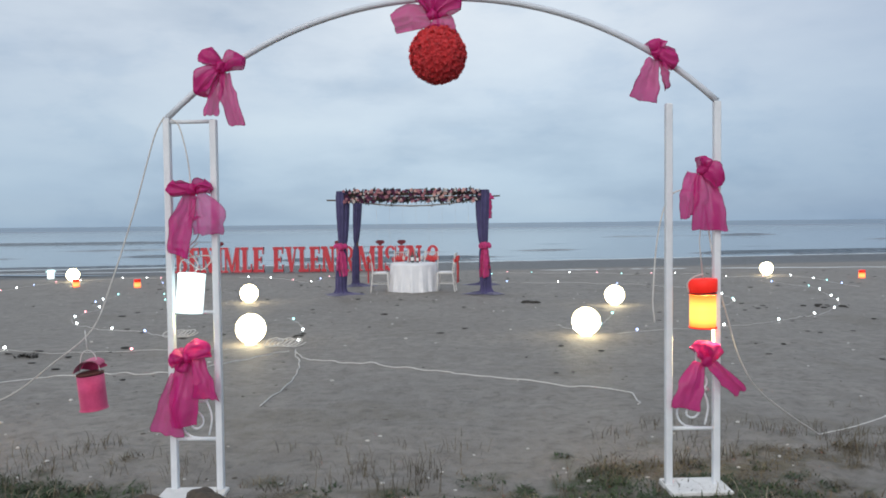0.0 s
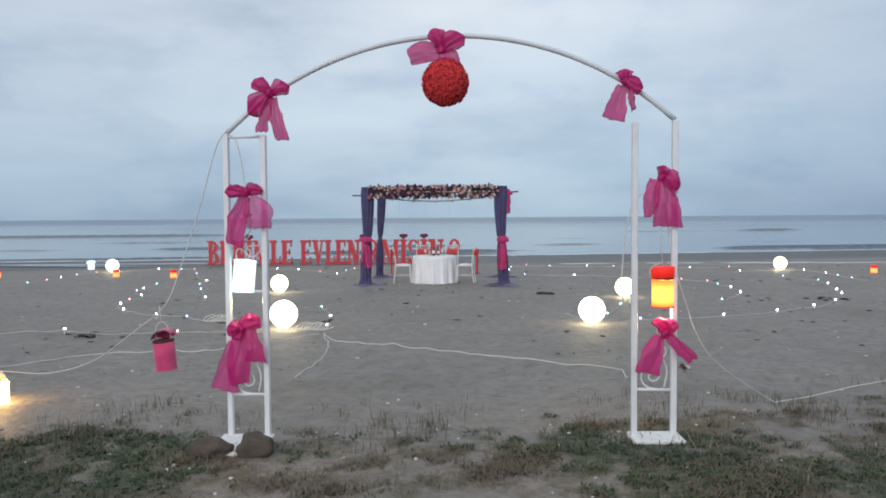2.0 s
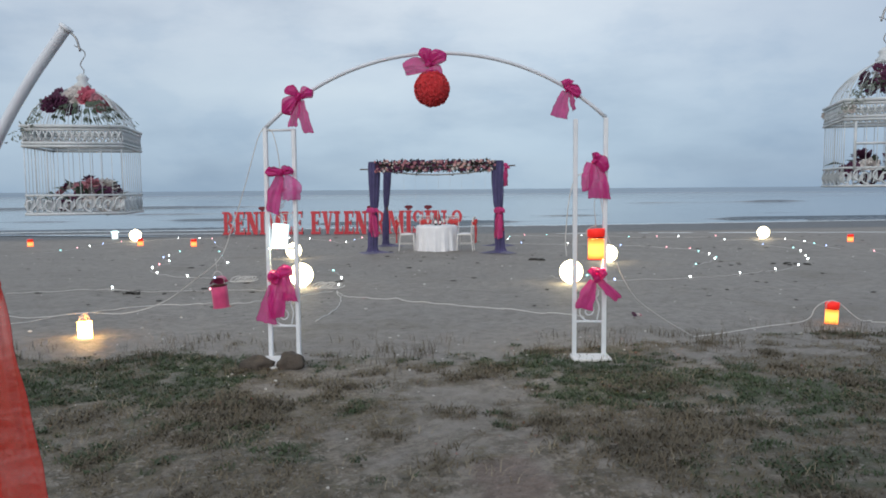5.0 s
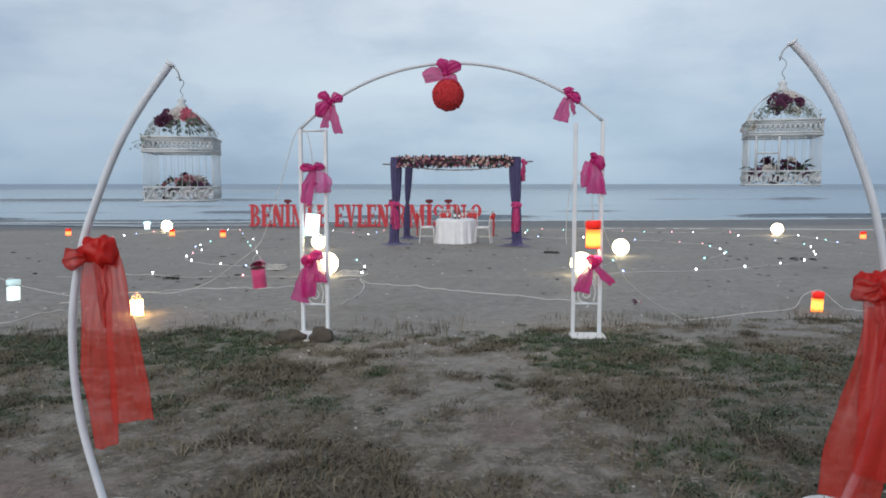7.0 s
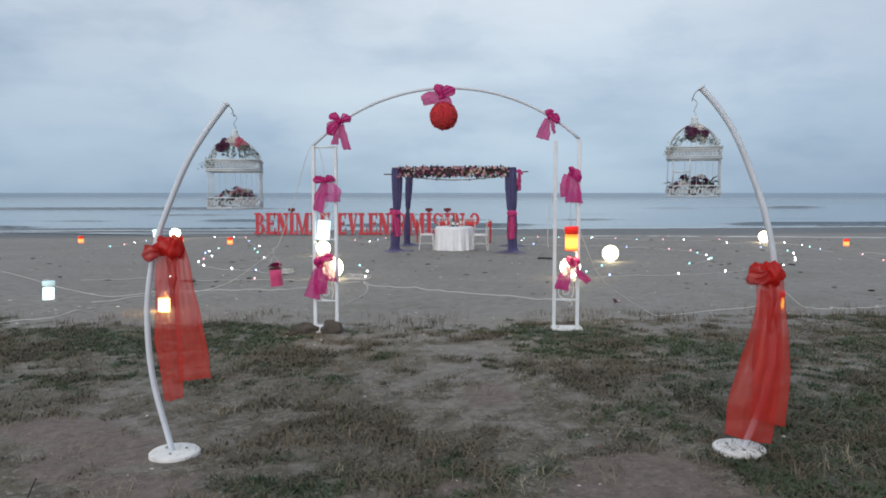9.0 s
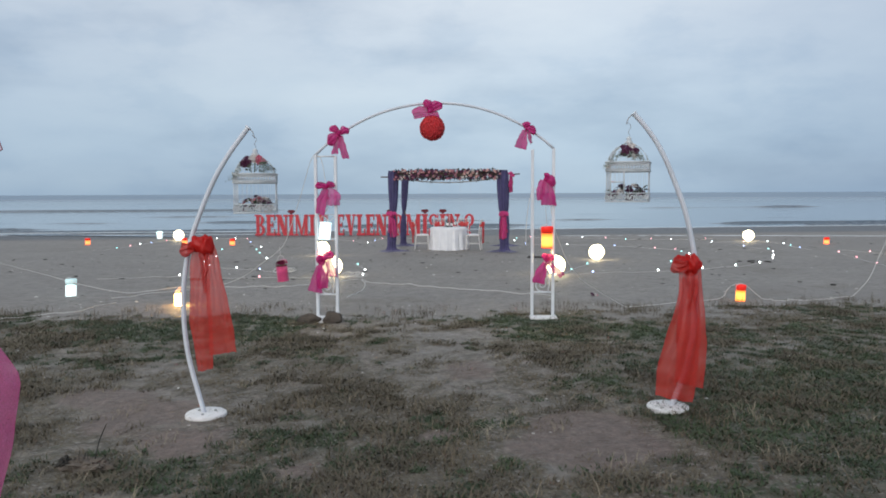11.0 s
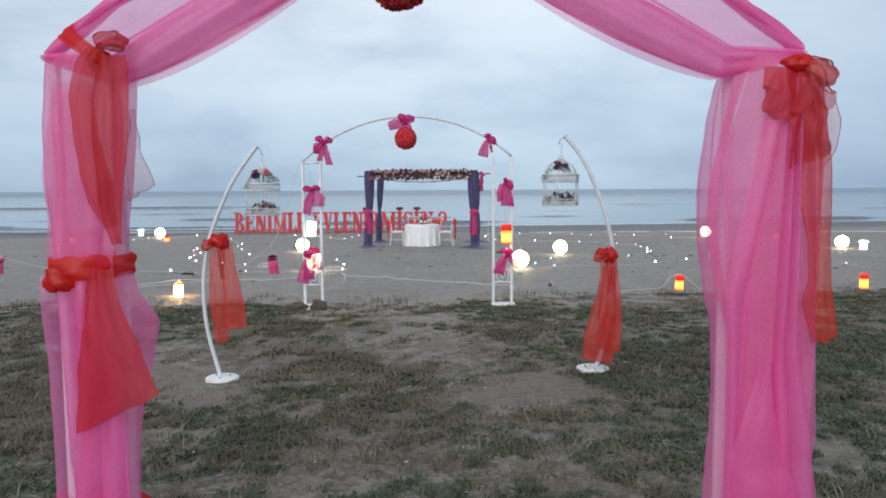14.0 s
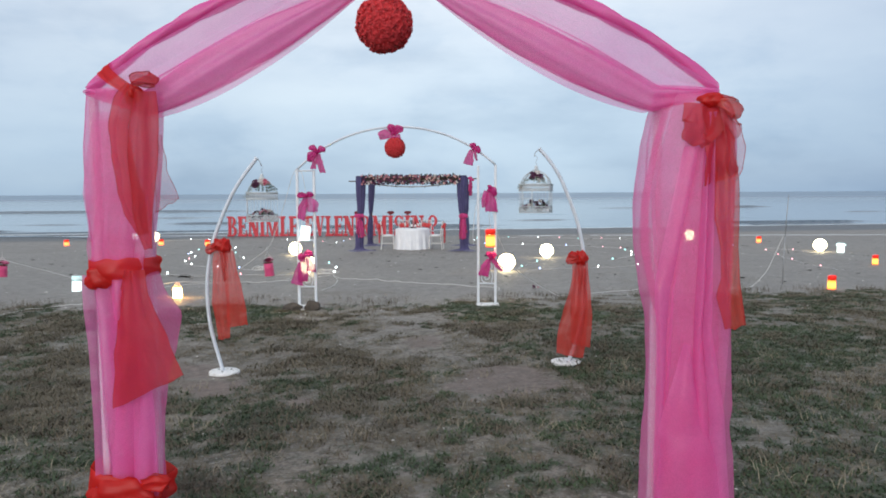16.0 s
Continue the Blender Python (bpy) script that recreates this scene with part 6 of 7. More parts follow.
def chair():
    """A slim spindle-backed banquet chair; its front faces -y."""
    ob = thing("banquet_chair", (0, 0, 0), "cream spindle-back chair with a red sash", "chair", "chairs round the table")
    for x in (-0.19, 0.19):
        part("front_leg", Geo().tube([(x, -0.19, -0.03), (x, -0.185, 0.44)], lambda s: 0.013 + 0.004 * s, 8), M_CHAIR, ob)
        part("back_post", Geo().tube(spline([(x * 0.95, 0.24, -0.03), (x * 0.95, 0.19, 0.44), (x * 0.93, 0.215, 0.7), (x * 0.9, 0.26, 0.92)], 6), 0.014, 8), M_CHAIR, ob)
        part("side_stretcher", Geo().tube([(x, -0.188, 0.2), (x, 0.21, 0.2)], 0.009, 6), M_CHAIR, ob)
    for y, z in ((-0.188, 0.25), (0.21, 0.25)):
        part("stretcher", Geo().tube([(-0.19, y, z), (0.19, y, z)], 0.009, 6), M_CHAIR, ob)
    part("seat_frame", Geo().box(-0.205, -0.205, 0.43, 0.205, 0.205, 0.455, 0.008), M_CHAIR, ob)
    part("cushion", Geo().ball((0.195, 0.195, 0.025), (0, 0, 0.465), 20, 8), M_CLOTH, ob)
    for z, y in ((0.60, 0.20), (0.72, 0.225), (0.90, 0.262)):
        part("back_rail", Geo().tube([(-0.175, y, z), (0.175, y, z)], 0.011, 6), M_CHAIR, ob)
    for i in range(5):
        x = -0.12 + 0.06 * i
        part("spindle", Geo().tube([(x, 0.228, 0.72), (x, 0.262, 0.90)], 0.007, 6), M_CHAIR, ob)

    def sash(u, v):
        a = 2 * math.pi * u
        return Vector((0.20 * math.cos(a), 0.235 + 0.045 * math.sin(a), 0.70 + 0.085 * v + 0.012 * math.sin(a * 5 + v * 4)))
    part("sash", Geo().sheet(sash, 30, 6, close_u=True), M_SASH, ob, "red satin sash")
    for sx in (-1, 1):
        part("sash_tail", Geo().sheet(lambda u, v: Vector((sx * (0.04 + 0.07 * u) + (v - 0.5) * (0.06 + 0.1 * u), 0.295 + 0.02 * math.sin(u * 4 + v * 6), 0.78 - 0.56 * u)), 12, 6), M_SASH, ob)
        part("sash_loop", Geo().sheet(lambda u, v: Vector((sx * 0.14 * (1 - math.cos(6.283 * u)) / 2, 0.295 + 0.04 * math.sin(6.283 * u), 0.79 + (v - 0.5) * (0.04 + 0.08 * (1 - math.cos(6.283 * u)) / 2))), 14, 5, close_u=True), M_SASH, ob)
    return ob


seat = chair()
seat.scale = (1.08, 1.08, 1.12)
seat.matrix_basis = pose(*on_ground(TX - 0.88, TY - 0.25), 0, 0, 96) @ Matrix.Diagonal((1.08, 1.08, 1.12, 1))
for x, y, a in ((TX + 0.88, TY - 0.25, -96), (TX - 0.38, TY + 0.72, 10), (TX + 0.40, TY + 0.72, -8)):
    copy_thing(seat, pose(*on_ground(x, y), 0, 0, a))


# ---- standing letters ----
LY = 29.0


def prism(g, pts, w, h, lift):
    """Push a flat outline (unit cell) out to a slab; lift keeps crossing strokes out of one plane."""
    n = len(pts)
    f = [(x * w, -0.065 - lift, z * h) for x, z in pts] + [(x * w, 0.06 + lift, z * h) for x, z in pts]
    g.add(f, [tuple(range(n)), tuple(range(n, 2 * n))[::-1]] + [(i, i + n, (i + 1) % n + n, (i + 1) % n) for i in range(n)])


def arc(g, c, rx, rz, tx, tz, a0, a1, w, h, lift, n=14):
    """A bent stroke: an elliptic ring from angle a0 to a1, thick at its sides and thin above and below."""
    out, inn = [], []
    for i in range(n + 1):
        a = radians(a0 + (a1 - a0) * i / n)
        out.append((c[0] + rx * math.cos(a), c[1] + rz * math.sin(a)))
        inn.append((c[0] + (rx - tx) * math.cos(a), c[1] + (rz - tz) * math.sin(a)))
    for i in range(n):
        prism(g, [out[i], out[i + 1], inn[i + 1], inn[i]], w, h, lift)


def bar(x0, z0, x1, z1):
    return [(x0, z0), (x1, z0), (x1, z1), (x0, z1)]


STROKES = {
    "E": [bar(0.08, 0, 0.46, 1), bar(0, 0, 0.95, 0.115), bar(0, 0.885, 0.92, 1), bar(0.3, 0.45, 0.74, 0.55), bar(0.84, 0, 0.95, 0.30), bar(0.82, 0.72, 0.92, 1), bar(0.66, 0.37, 0.74, 0.63)],
    "L": [bar(0.12, 0, 0.50, 1), bar(0, 0, 0.97, 0.115), bar(0, 0.885, 0.64, 1), bar(0.86, 0, 0.97, 0.34)],
    "N": [bar(0.12, 0, 0.27, 1), bar(0.76, 0, 0.91, 1), [(0.08, 1), (0.44, 1), (0.92, 0), (0.60, 0)], bar(0, 0, 0.38, 0.11), bar(0, 0.89, 0.3, 1), bar(0.63, 0.89, 1, 1)],
    "M": [bar(0.10, 0, 0.19, 1), bar(0.70, 0, 0.92, 1), [(0.08, 1), (0.30, 1), (0.58, 0.02), (0.44, 0.02)], [(0.72, 1), (0.82, 1), (0.56, 0.02), (0.46, 0.02)], bar(0, 0, 0.29, 0.075), bar(0.62, 0, 1, 0.075), bar(0, 0.925, 0.2, 1), bar(0.8, 0.925, 1, 1)],
    "V": [[(0.10, 1), (0.44, 1), (0.64, 0), (0.42, 0)], [(0.76, 1), (0.87, 1), (0.60, 0), (0.48, 0)], bar(0, 0.925, 0.52, 1), bar(0.64, 0.925, 1, 1)],
    "İ": [bar(0.18, 0, 0.82, 1), bar(0, 0, 1, 0.085), bar(0, 0.915, 1, 1)],
    "B": [bar(0.12, 0, 0.42, 1), bar(0, 0, 0.5, 0.08), bar(0, 0.92, 0.5, 1)],
    "R": [bar(0.12, 0, 0.42, 1), bar(0, 0, 0.55, 0.08), bar(0, 0.92, 0.5, 1), [(0.42, 0.5), (0.66, 0.5), (0.96, 0), (0.68, 0)], bar(0.66, 0, 1.03, 0.075)],
    "S": [bar(0.03, 0.0, 0.12, 0.32), bar(0.84, 0.68, 0.92, 1)],
    "?": [bar(0.36, 0.26, 0.56, 0.46)],
}


def letter(ch, x, w, h):
    g = Geo()
    for i, pts in enumerate(STROKES[ch]):
        prism(g, pts, w, h, 0.004 * i)
    if ch == "B":
        arc(g, (0.46, 0.745), 0.40, 0.255, 0.27, 0.075, -90, 90, w, h, 0.014)
        arc(g, (0.46, 0.265), 0.50, 0.265, 0.30, 0.075, -90, 90, w, h, 0.018)
    if ch == "R":
        arc(g, (0.46, 0.74), 0.44, 0.26, 0.28, 0.075, -90, 90, w, h, 0.022)
    if ch == "S":
        arc(g, (0.48, 0.735), 0.44, 0.27, 0.25, 0.085, 25, 250, w, h, 0.012)
        arc(g, (0.48, 0.275), 0.47, 0.28, 0.27, 0.085, -165, 75, w, h, 0.016)
    if ch == "?":
        arc(g, (0.48, 0.72), 0.48, 0.29, 0.28, 0.09, -80, 190, w, h, 0.012)
        arc(g, (0.46, 0.10), 0.16, 0.10, 0.159, 0.099, 0, 360, w, h, 0.0)
    if ch == "İ":
        arc(g, (0.30, 1.15), 0.42, 0.075, 0.41, 0.074, 0, 360, w, h, 0.0)
        arc(g, (0.70, 1.15), 0.42, 0.075, 0.41, 0.074, 0, 360, w, h, 0.006)
        prism(g, [(0.0, 1.13), (0.5, 1.0), (1.0, 1.13), (0.5, 1.17)], w, h, 0.010)
    ob = part("letter", g, M_LETTER, smooth=False, at=on_ground(x, LY, -0.0))
    me = ob.data
    me.materials.append(M_FOAMSIDE)
    me.materials.append(M_DOT)
    for p in me.polygons:
        p.material_index = 2 if p.center.z > 1.03 * h else 0 if abs(p.normal.y) > 0.7 else 1
    return tagged(ob, "standing red slab letter with white foam edges", "letter", "letters on the beach")


for word, x0, x1 in (("BENİMLE", -11.49, -7.875), ("EVLENİR", -7.54, -4.25), ("MİSİN", -4.18, -1.60), ("?", -1.39, -0.913)):
    width = {"B": 1.0, "E": 0.9, "N": 1.12, "İ": 0.5, "M": 1.35, "L": 0.85, "V": 1.1, "R": 1.05, "S": 0.9, "?": 1.0}
    gap = 0.05
    unit = (x1 - x0) / (sum(width[c] for c in word) + gap * (len(word) - 1))
    x = x0
    for c in word:
        letter(c, x, width[c] * unit, 1.0)
        x += (width[c] + gap) * unit


# ---- draped arch ----
A2 = -3.25
GX = 0.883
garden_arch((GX, A2, 0.0), 1.500, 2.24, 0.575, 0.26, (0.11, 0.17), "white steel arch wrapped in pink tulle and red bows", -0.012, open_right=False)


def column_cloth(rows, deep, seed, label, falls=()):
    """Tulle hung loosely round a ladder side, an airy sleeve with fuller falls before it; rows: height, the two sides."""
    z0, z1 = rows[0][0], rows[-1][0]
    cx = (rows[0][1] + rows[0][2]) / 2
    ob = thing("arch_drape", (cx, A2, z0), label, "drape", "tulle on the arch")

    def sleeve(u, v):
        z = z0 + (z1 - z0) * u
        l, r = along(rows, z)
        m, hw = (l + r) / 2 - cx, (r - l) / 2
        a = 2 * math.pi * v
        ca, sa = math.cos(a), math.sin(a)
        a += 0.9 * noise.noise((ca * 1.2 + seed, sa * 1.2, u * 1.2)) + 0.17 * math.sin(6 * a + seed + 4 * noise.noise((u * 1.3, seed, 2.0))) * (0.4 + abs(noise.noise((u * 2.1, ca + seed, sa))) * 1.6)
        f = 1 + 0.05 * noise.noise((ca * 3, sa * 3 + seed, u * 4))
        return Vector((m + hw * f * math.cos(a), (deep + 0.25 * hw * abs(math.sin(a))) * f * math.sin(a), z - z0))
    part("sleeve", Geo().sheet(sleeve, 80, 160, close_v=True), M_AIRY, ob)

    for i, (n, cloth, fr) in enumerate(falls):
        def fall(u, v):
            z, l, r = along(fr, u)
            ph = seed * 1.7 + i * 2.3 + 2.5 * noise.noise((u * 1.5, seed, i * 3.0))
            k = v + 0.9 / (2 * math.pi * n) * (1 + 0.5 * noise.noise((u * 3, v * 4, seed + i))) * math.sin(2 * math.pi * n * v + ph) + 0.05 * noise.noise((u * 2.2, v * 2, seed))
            y = -deep * (0.95 + 0.25 * i) - 0.022 * math.cos(2 * math.pi * n * v + ph) - 0.02 * noise.noise((u * 4, v * 3, seed + i))
            return Vector((l + (r - l) * k - cx, y, z - z0))
        part("fall", Geo().sheet(fall, 60, 16 * n + 1), cloth, ob)
    return ob


column_cloth([(0.10, -0.620, -0.312), (0.25, -0.610, -0.318), (0.42, -0.603, -0.325), (0.60, -0.617, -0.318), (0.81, -0.622, -0.295), (1.0, -0.627, -0.24), (1.15, -0.634, -0.21), (1.28, -0.642, -0.30), (1.41, -0.644, -0.335), (1.56, -0.651, -0.33), (1.75, -0.673, -0.301), (1.96, -0.672, -0.282), (2.12, -0.655, -0.272), (2.25, -0.640, -0.272)],
             0.085, 1.0, "sheer pink tulle gathered round an arch side",
             ((2, M_AIRY, [(0, 2.14, -0.60, -0.33), (0.4, 1.75, -0.665, -0.32), (0.8, 1.5, -0.645, -0.35), (1, 1.38, -0.63, -0.36)]),
              (2, M_AIRY, [(0, 2.10, -0.57, -0.40), (0.5, 1.75, -0.56, -0.36), (1, 1.38, -0.60, -0.38)]),
              (3, M_ROSE, [(0, 1.36, -0.63, -0.36), (0.3, 1.05, -0.615, -0.36), (0.6, 0.75, -0.605, -0.300), (1, 0.2, -0.595, -0.290)]),
              (2, M_ROSE, [(0, 1.34, -0.50, -0.36), (0.4, 0.9, -0.50, -0.32), (1, 0.22, -0.54, -0.295)])))
column_cloth([(0.14, 2.058, 2.525), (0.44, 2.061, 2.512), (0.60, 2.071, 2.49), (0.71, 2.085, 2.504), (0.90, 2.094, 2.495), (1.14, 2.081, 2.485), (1.30, 2.042, 2.48), (1.50, 2.013, 2.485), (1.69, 2.014, 2.487), (1.95, 2.043, 2.487), (2.08, 2.068, 2.48), (2.19, 2.10, 2.44)],
             0.10, 4.0, "full sheer pink tulle falling beside the arch",
             ((2, M_AIRY, [(0, 2.15, 2.16, 2.40), (0.25, 1.75, 2.06, 2.44), (0.5, 1.3, 2.07, 2.42), (1, 0.2, 2.12, 2.42)]),
              (2, M_AIRY, [(0, 2.13, 2.24, 2.36), (0.25, 1.75, 2.19, 2.33), (0.5, 1.33, 2.11, 2.36), (0.65, 1.05, 2.10, 2.39), (0.85, 0.6, 2.10, 2.40), (1, 0.2, 2.10, 2.43)]),
              (1, M_ROSE, [(0, 1.95, 2.22, 2.31), (0.4, 1.3, 2.10, 2.19), (0.6, 0.95, 2.105, 2.17), (1, 0.2, 2.11, 2.14)]),
              (2, M_ROSE, [(0, 2.1, 2.30, 2.34), (0.5, 1.1, 2.26, 2.34), (0.75, 0.7, 2.24, 2.40), (1, 0.2, 2.20, 2.44)]),
              (1, M_ROSE, [(0, 1.05, 2.22, 2.25), (0.5, 0.62, 2.13, 2.36), (1, 0.15, 2.09, 2.46)])))


def swag(side, label):
    """Tulle slung from the arch's shoulder up to its crown: a flat veil under the tube and a gathered roll."""
    ob = thing("arch_swag", (GX, A2, 0.0), label, "drape", "tulle on the arch")
    half, top, rise = 1.512, 2.24, 0.575
    r = (half * half + rise * rise) / (2 * rise)

    def tube_at(t):
        x = half * (1 - t)
        return Vector((side * x, 0, top + math.sqrt(r * r - x * x) - (r - rise) - 0.012 * side * x))

    a, b = Vector((side * (half - 0.34), -0.06, top - 0.12)), Vector((side * 0.10, -0.05, top + rise - 0.10))

    def low_at(t):
        if t < 0.14:
            return Vector((side * (half - 0.03), -0.06, top - 0.025 - 0.012 * side * half)).lerp(a, t / 0.14)
        t = (t - 0.14) / 0.86
        p = a.lerp(b, t)
        return p + Vector((0, 0, -0.075 * math.sin(math.pi * t) * (1 - 0.35 * t)))

    def veil(u, v):
        p, q = tube_at(u * 0.97), low_at(u)
        k = p.lerp(q, v + 0.035 * math.sin(2 * math.pi * (4 * v + 0.8 * u)) * math.sin(math.pi * v) + 0.02 * noise.noise((u * 4, v * 4, side * 5)))
        fold = 0.035 * math.sin(v * 11 + u * 3) * math.sin(math.pi * v) + 0.02 * noise.noise((u * 5, v * 3, side))
        return k + Vector((0, -0.05 * math.sin(math.pi * v) - fold, 0.02 * math.sin(v * 9 + u * 5) * math.sin(math.pi * v)))
    part("veil", Geo().sheet(veil, 60, 60), M_VEIL, ob)

    def roll(u, v):
        p = low_at(u).lerp(tube_at(u * 0.97), 0.16 + 0.1 * math.sin(u * 3))
        t = 2 * math.pi * v
        q = (0.012 + 0.078 * math.sin(math.pi * min(1, u * 1.05)) ** 0.8) * (1 + 0.2 * math.sin(5 * t + 6 * u))
        return p + Vector((0.2 * q * math.cos(t), -0.04 + 0.7 * q * math.cos(t), q * math.sin(t)))
    part("gathered_roll", Geo().sheet(roll, 50, 30, close_v=True), M_ROSE, ob)

    def fringe(u, v):
        p = low_at(u)
        return p + Vector((0.0, -0.02 + 0.02 * math.sin(u * 9), -0.06 * v * math.sin(math.pi * u) ** 0.7 + 0.02))
    part("lower_veil", Geo().sheet(fringe, 40, 6), M_ROSE, ob)

    def wrap(u, v):
        p = tube_at(u)
        t = 2 * math.pi * v
        q = 0.034 * (1 + 0.16 * math.sin(3 * t + 40 * u) + 0.1 * math.sin(22 * u))
        return p + Vector((0, q * math.cos(t), q * math.sin(t)))
    part("tube_wrap", Geo().sheet(wrap, 60, 16, close_v=True), M_ROSE_DENSE, ob)
    return ob


swag(-1, "sheer pink tulle swag slung under the arch's crown")
swag(1, "fuller pink tulle swag slung under the arch's crown")
flower_ball((0.83, A2 - 0.02, 2.545), 0.135, "ball of red foam roses hung in the draped arch", 0.25)

# the shoulder where the near tube meets the swag
sash = thing("organza_sash", (-0.337, A2 - 0.17, 2.225), "sheer red sash knotted on the arch's shoulder", "sash", "red sashes")


STRAP = spline([(-0.215, 0.235, 0.10), (-0.215, 0.17, 0.140), (-0.19, 0.105, 0.115), (-0.10, 0.04, 0.055), (0.0, 0.0, 0.0)], 6)


def strap(u, v):
    p = STRAP[round(u * (len(STRAP) - 1))]
    k = (2 * v - 1) * (0.044 - 0.016 * u)
    return p + Vector((0.75 * k, -0.006 * math.cos(9 * v + 3 * u), 0.62 * k))


part("strap", Geo().sheet(strap, 25, 9), M_RED_DENSE, sash, "red band wound round the tube")
crumple(sash, (-0.005, 0.02, -0.01), (0.042, 0.03, 0.045), 1.0)
ear(sash, (0.01, -0.01, 0.03), 22, 0.135, 0.075, 4.5, M_RED_FULL)
sash_tail(sash, [(0, 0.0, 0.025, 0.035), (0.08, -0.035, -0.03, 0.05), (0.2, -0.070, -0.16, 0.046), (0.4, -0.052, -0.29, 0.050), (0.65, -0.02, -0.46, 0.056), (0.85, 0.003, -0.56, 0.056), (1, 0.03, -0.665, 0.026)], 1.0, M_RED_FULL, 0.007, 0.0, crease=0.15)
sash_tail(sash, [(0, 0.055, 0.0, 0.062), (0.25, 0.057, -0.18, 0.072), (0.5, 0.050, -0.36, 0.066), (0.78, 0.047, -0.56, 0.048), (1, 0.056, -0.735, 0.018)], 2.6, M_RED_FULL, 0.008, 0.0, crease=0.15)
sash_tail(sash, [(0, 0.128, -0.19, 0.006), (0.5, 0.140, -0.36, 0.030), (1, 0.156, -0.535, 0.056)], 0.4, M_RED_THIN, 0.006, 0.025).location = (-0.065, 0.14, 0.0)

# the other shoulder, with its long tail
sash = thing("organza_sash", (2.321, A2 - 0.17, 2.155), "sheer red sash with a long tail on the arch", "sash", "red sashes")
crumple(sash, (0.0, 0.0, 0.0), (0.055, 0.03, 0.030), 7.0)
sash_tail(sash, [(0, -0.045, -0.015, 0.075), (0.45, -0.050, -0.115, 0.090), (0.8, -0.075, -0.165, 0.065), (1, -0.088, -0.195, 0.05)], 3.1, M_RED_FULL, 0.012, 0.0, crease=0.4)
sash_tail(sash, [(0, 0.0, -0.02, 0.047), (0.5, 0.028, -0.19, 0.060), (1, 0.043, -0.36, 0.072)], 5.0, M_RED_FULL, 0.014, 0.02, crease=0.4)
sash_tail(sash, [(0, 0.07, -0.05, 0.026), (0.45, 0.10, -0.21, 0.048), (0.75, 0.098, -0.31, 0.034), (1, 0.077, -0.40, 0.010)], 1.7, M_RED_THIN, 0.010, 0.0)
sash_tail(sash, [(0, 0.05, -0.05, 0.035), (0.3, 0.07, -0.36, 0.058), (0.5, 0.074, -0.52, 0.056), (0.64, 0.092, -0.665, 0.038), (0.76, 0.098, -0.80, 0.038), (0.86, 0.097, -0.875, 0.056), (1, 0.130, -1.03, 0.044)], 0.9, M_RED, 0.016, 0.0, crease=0.3)
ear(sash, (0.02, 0, 0.0), -22, 0.12, 0.085, 1.0, M_RED)
ear(sash, (0.03, 0, -0.02), -58, 0.15, 0.07, 5.0, M_RED_THIN)


def waist_sash(x, z, w, tall, tilt, label):
    ob = thing("waist_sash", (x, A2, z), label, "sash", "red sashes")

    def band(u, v):
        t = 2 * math.pi * u
        q = 1 + 0.03 * math.sin(5 * t + v * 7) + 0.05 * noise.noise((math.cos(t) * 2, math.sin(t) * 2, v * 3)) + 0.06 * math.sin(math.pi * v)
        left = 0.5 - 0.5 * math.cos(t)
        h = tall * (0.62 + 0.38 * left)
        return Vector((w * q * math.cos(t), (0.125 + 0.2 * w) * q * math.sin(t), tilt * math.cos(t) + h * (v - 0.5) + 0.012 * noise.noise((math.cos(t) * 3, v * 4, z))))
    part("band", Geo().sheet(band, 64, 14, close_u=True), M_RED_DENSE, ob)
    return ob


sash = waist_sash(-0.49, 1.375, 0.160, 0.145, 0.02, "red organza sash round the draped arch side")
crumple(sash, (-0.065, -0.135, -0.03), (0.075, 0.032, 0.055), 3.0)
sash_tail(sash, [(0, 0.12, 0.01, 0.05), (0.23, 0.125, -0.12, 0.075), (0.58, 0.16, -0.335, 0.134), (1, 0.187, -0.575, 0.178)], 1.8, M_RED_FULL, 0.018, 0.065, crease=0.3)
for ch in sash.children:
    if ch.name.startswith("tail"):
        ch.location.y = -0.17
sash = waist_sash(-0.49, 0.285, 0.20, 0.20, -0.01, "bunched red organza sash tied low on the arch")
crumple(sash, (0.02, -0.14, 0.0), (0.17, 0.06, 0.085), 9.0)
crumple(sash, (-0.06, -0.13, -0.04), (0.10, 0.06, 0.08), 5.0, "fold")
ear(sash, (0.13, -0.16, 0.05), 18, 0.15, 0.085, 6.0, M_RED_DENSE)
ear(sash, (0.10, -0.16, -0.03), -35, 0.13, 0.09, 8.0, M_RED_DENSE)

# ---- mast on the sand ----
mast = thing("mast", on_ground(7.28, 8.0), "thin grey mast on a braced pipe in the sand", "mast")
part("pipe", Geo().tube([(0, 0, -0.1), (0.03, 0, 0.95)], 0.011, 8), M_WIRE, mast)
part("pole", Geo().tube([(0.025, 0, 0.80), (0.045, 0, 1.3), (0.075, 0, 1.77)], 0.008, 8), M_WIRE, mast)
for dx in (-0.09, 0.10):
    part("brace", Geo().tube([(dx, 0, 0.62), (0.03, 0, 0.93)], 0.006, 6), M_WIRE, mast)
hung_cable([(7.27, 8.0, 0.84), (7.1, 7.9, 0.55), (6.85, 7.65, 0.22), (6.6, 7.45, 0.02), (6.44, 7.33, -0.07)], "white cable sagging from the mast to the sand")


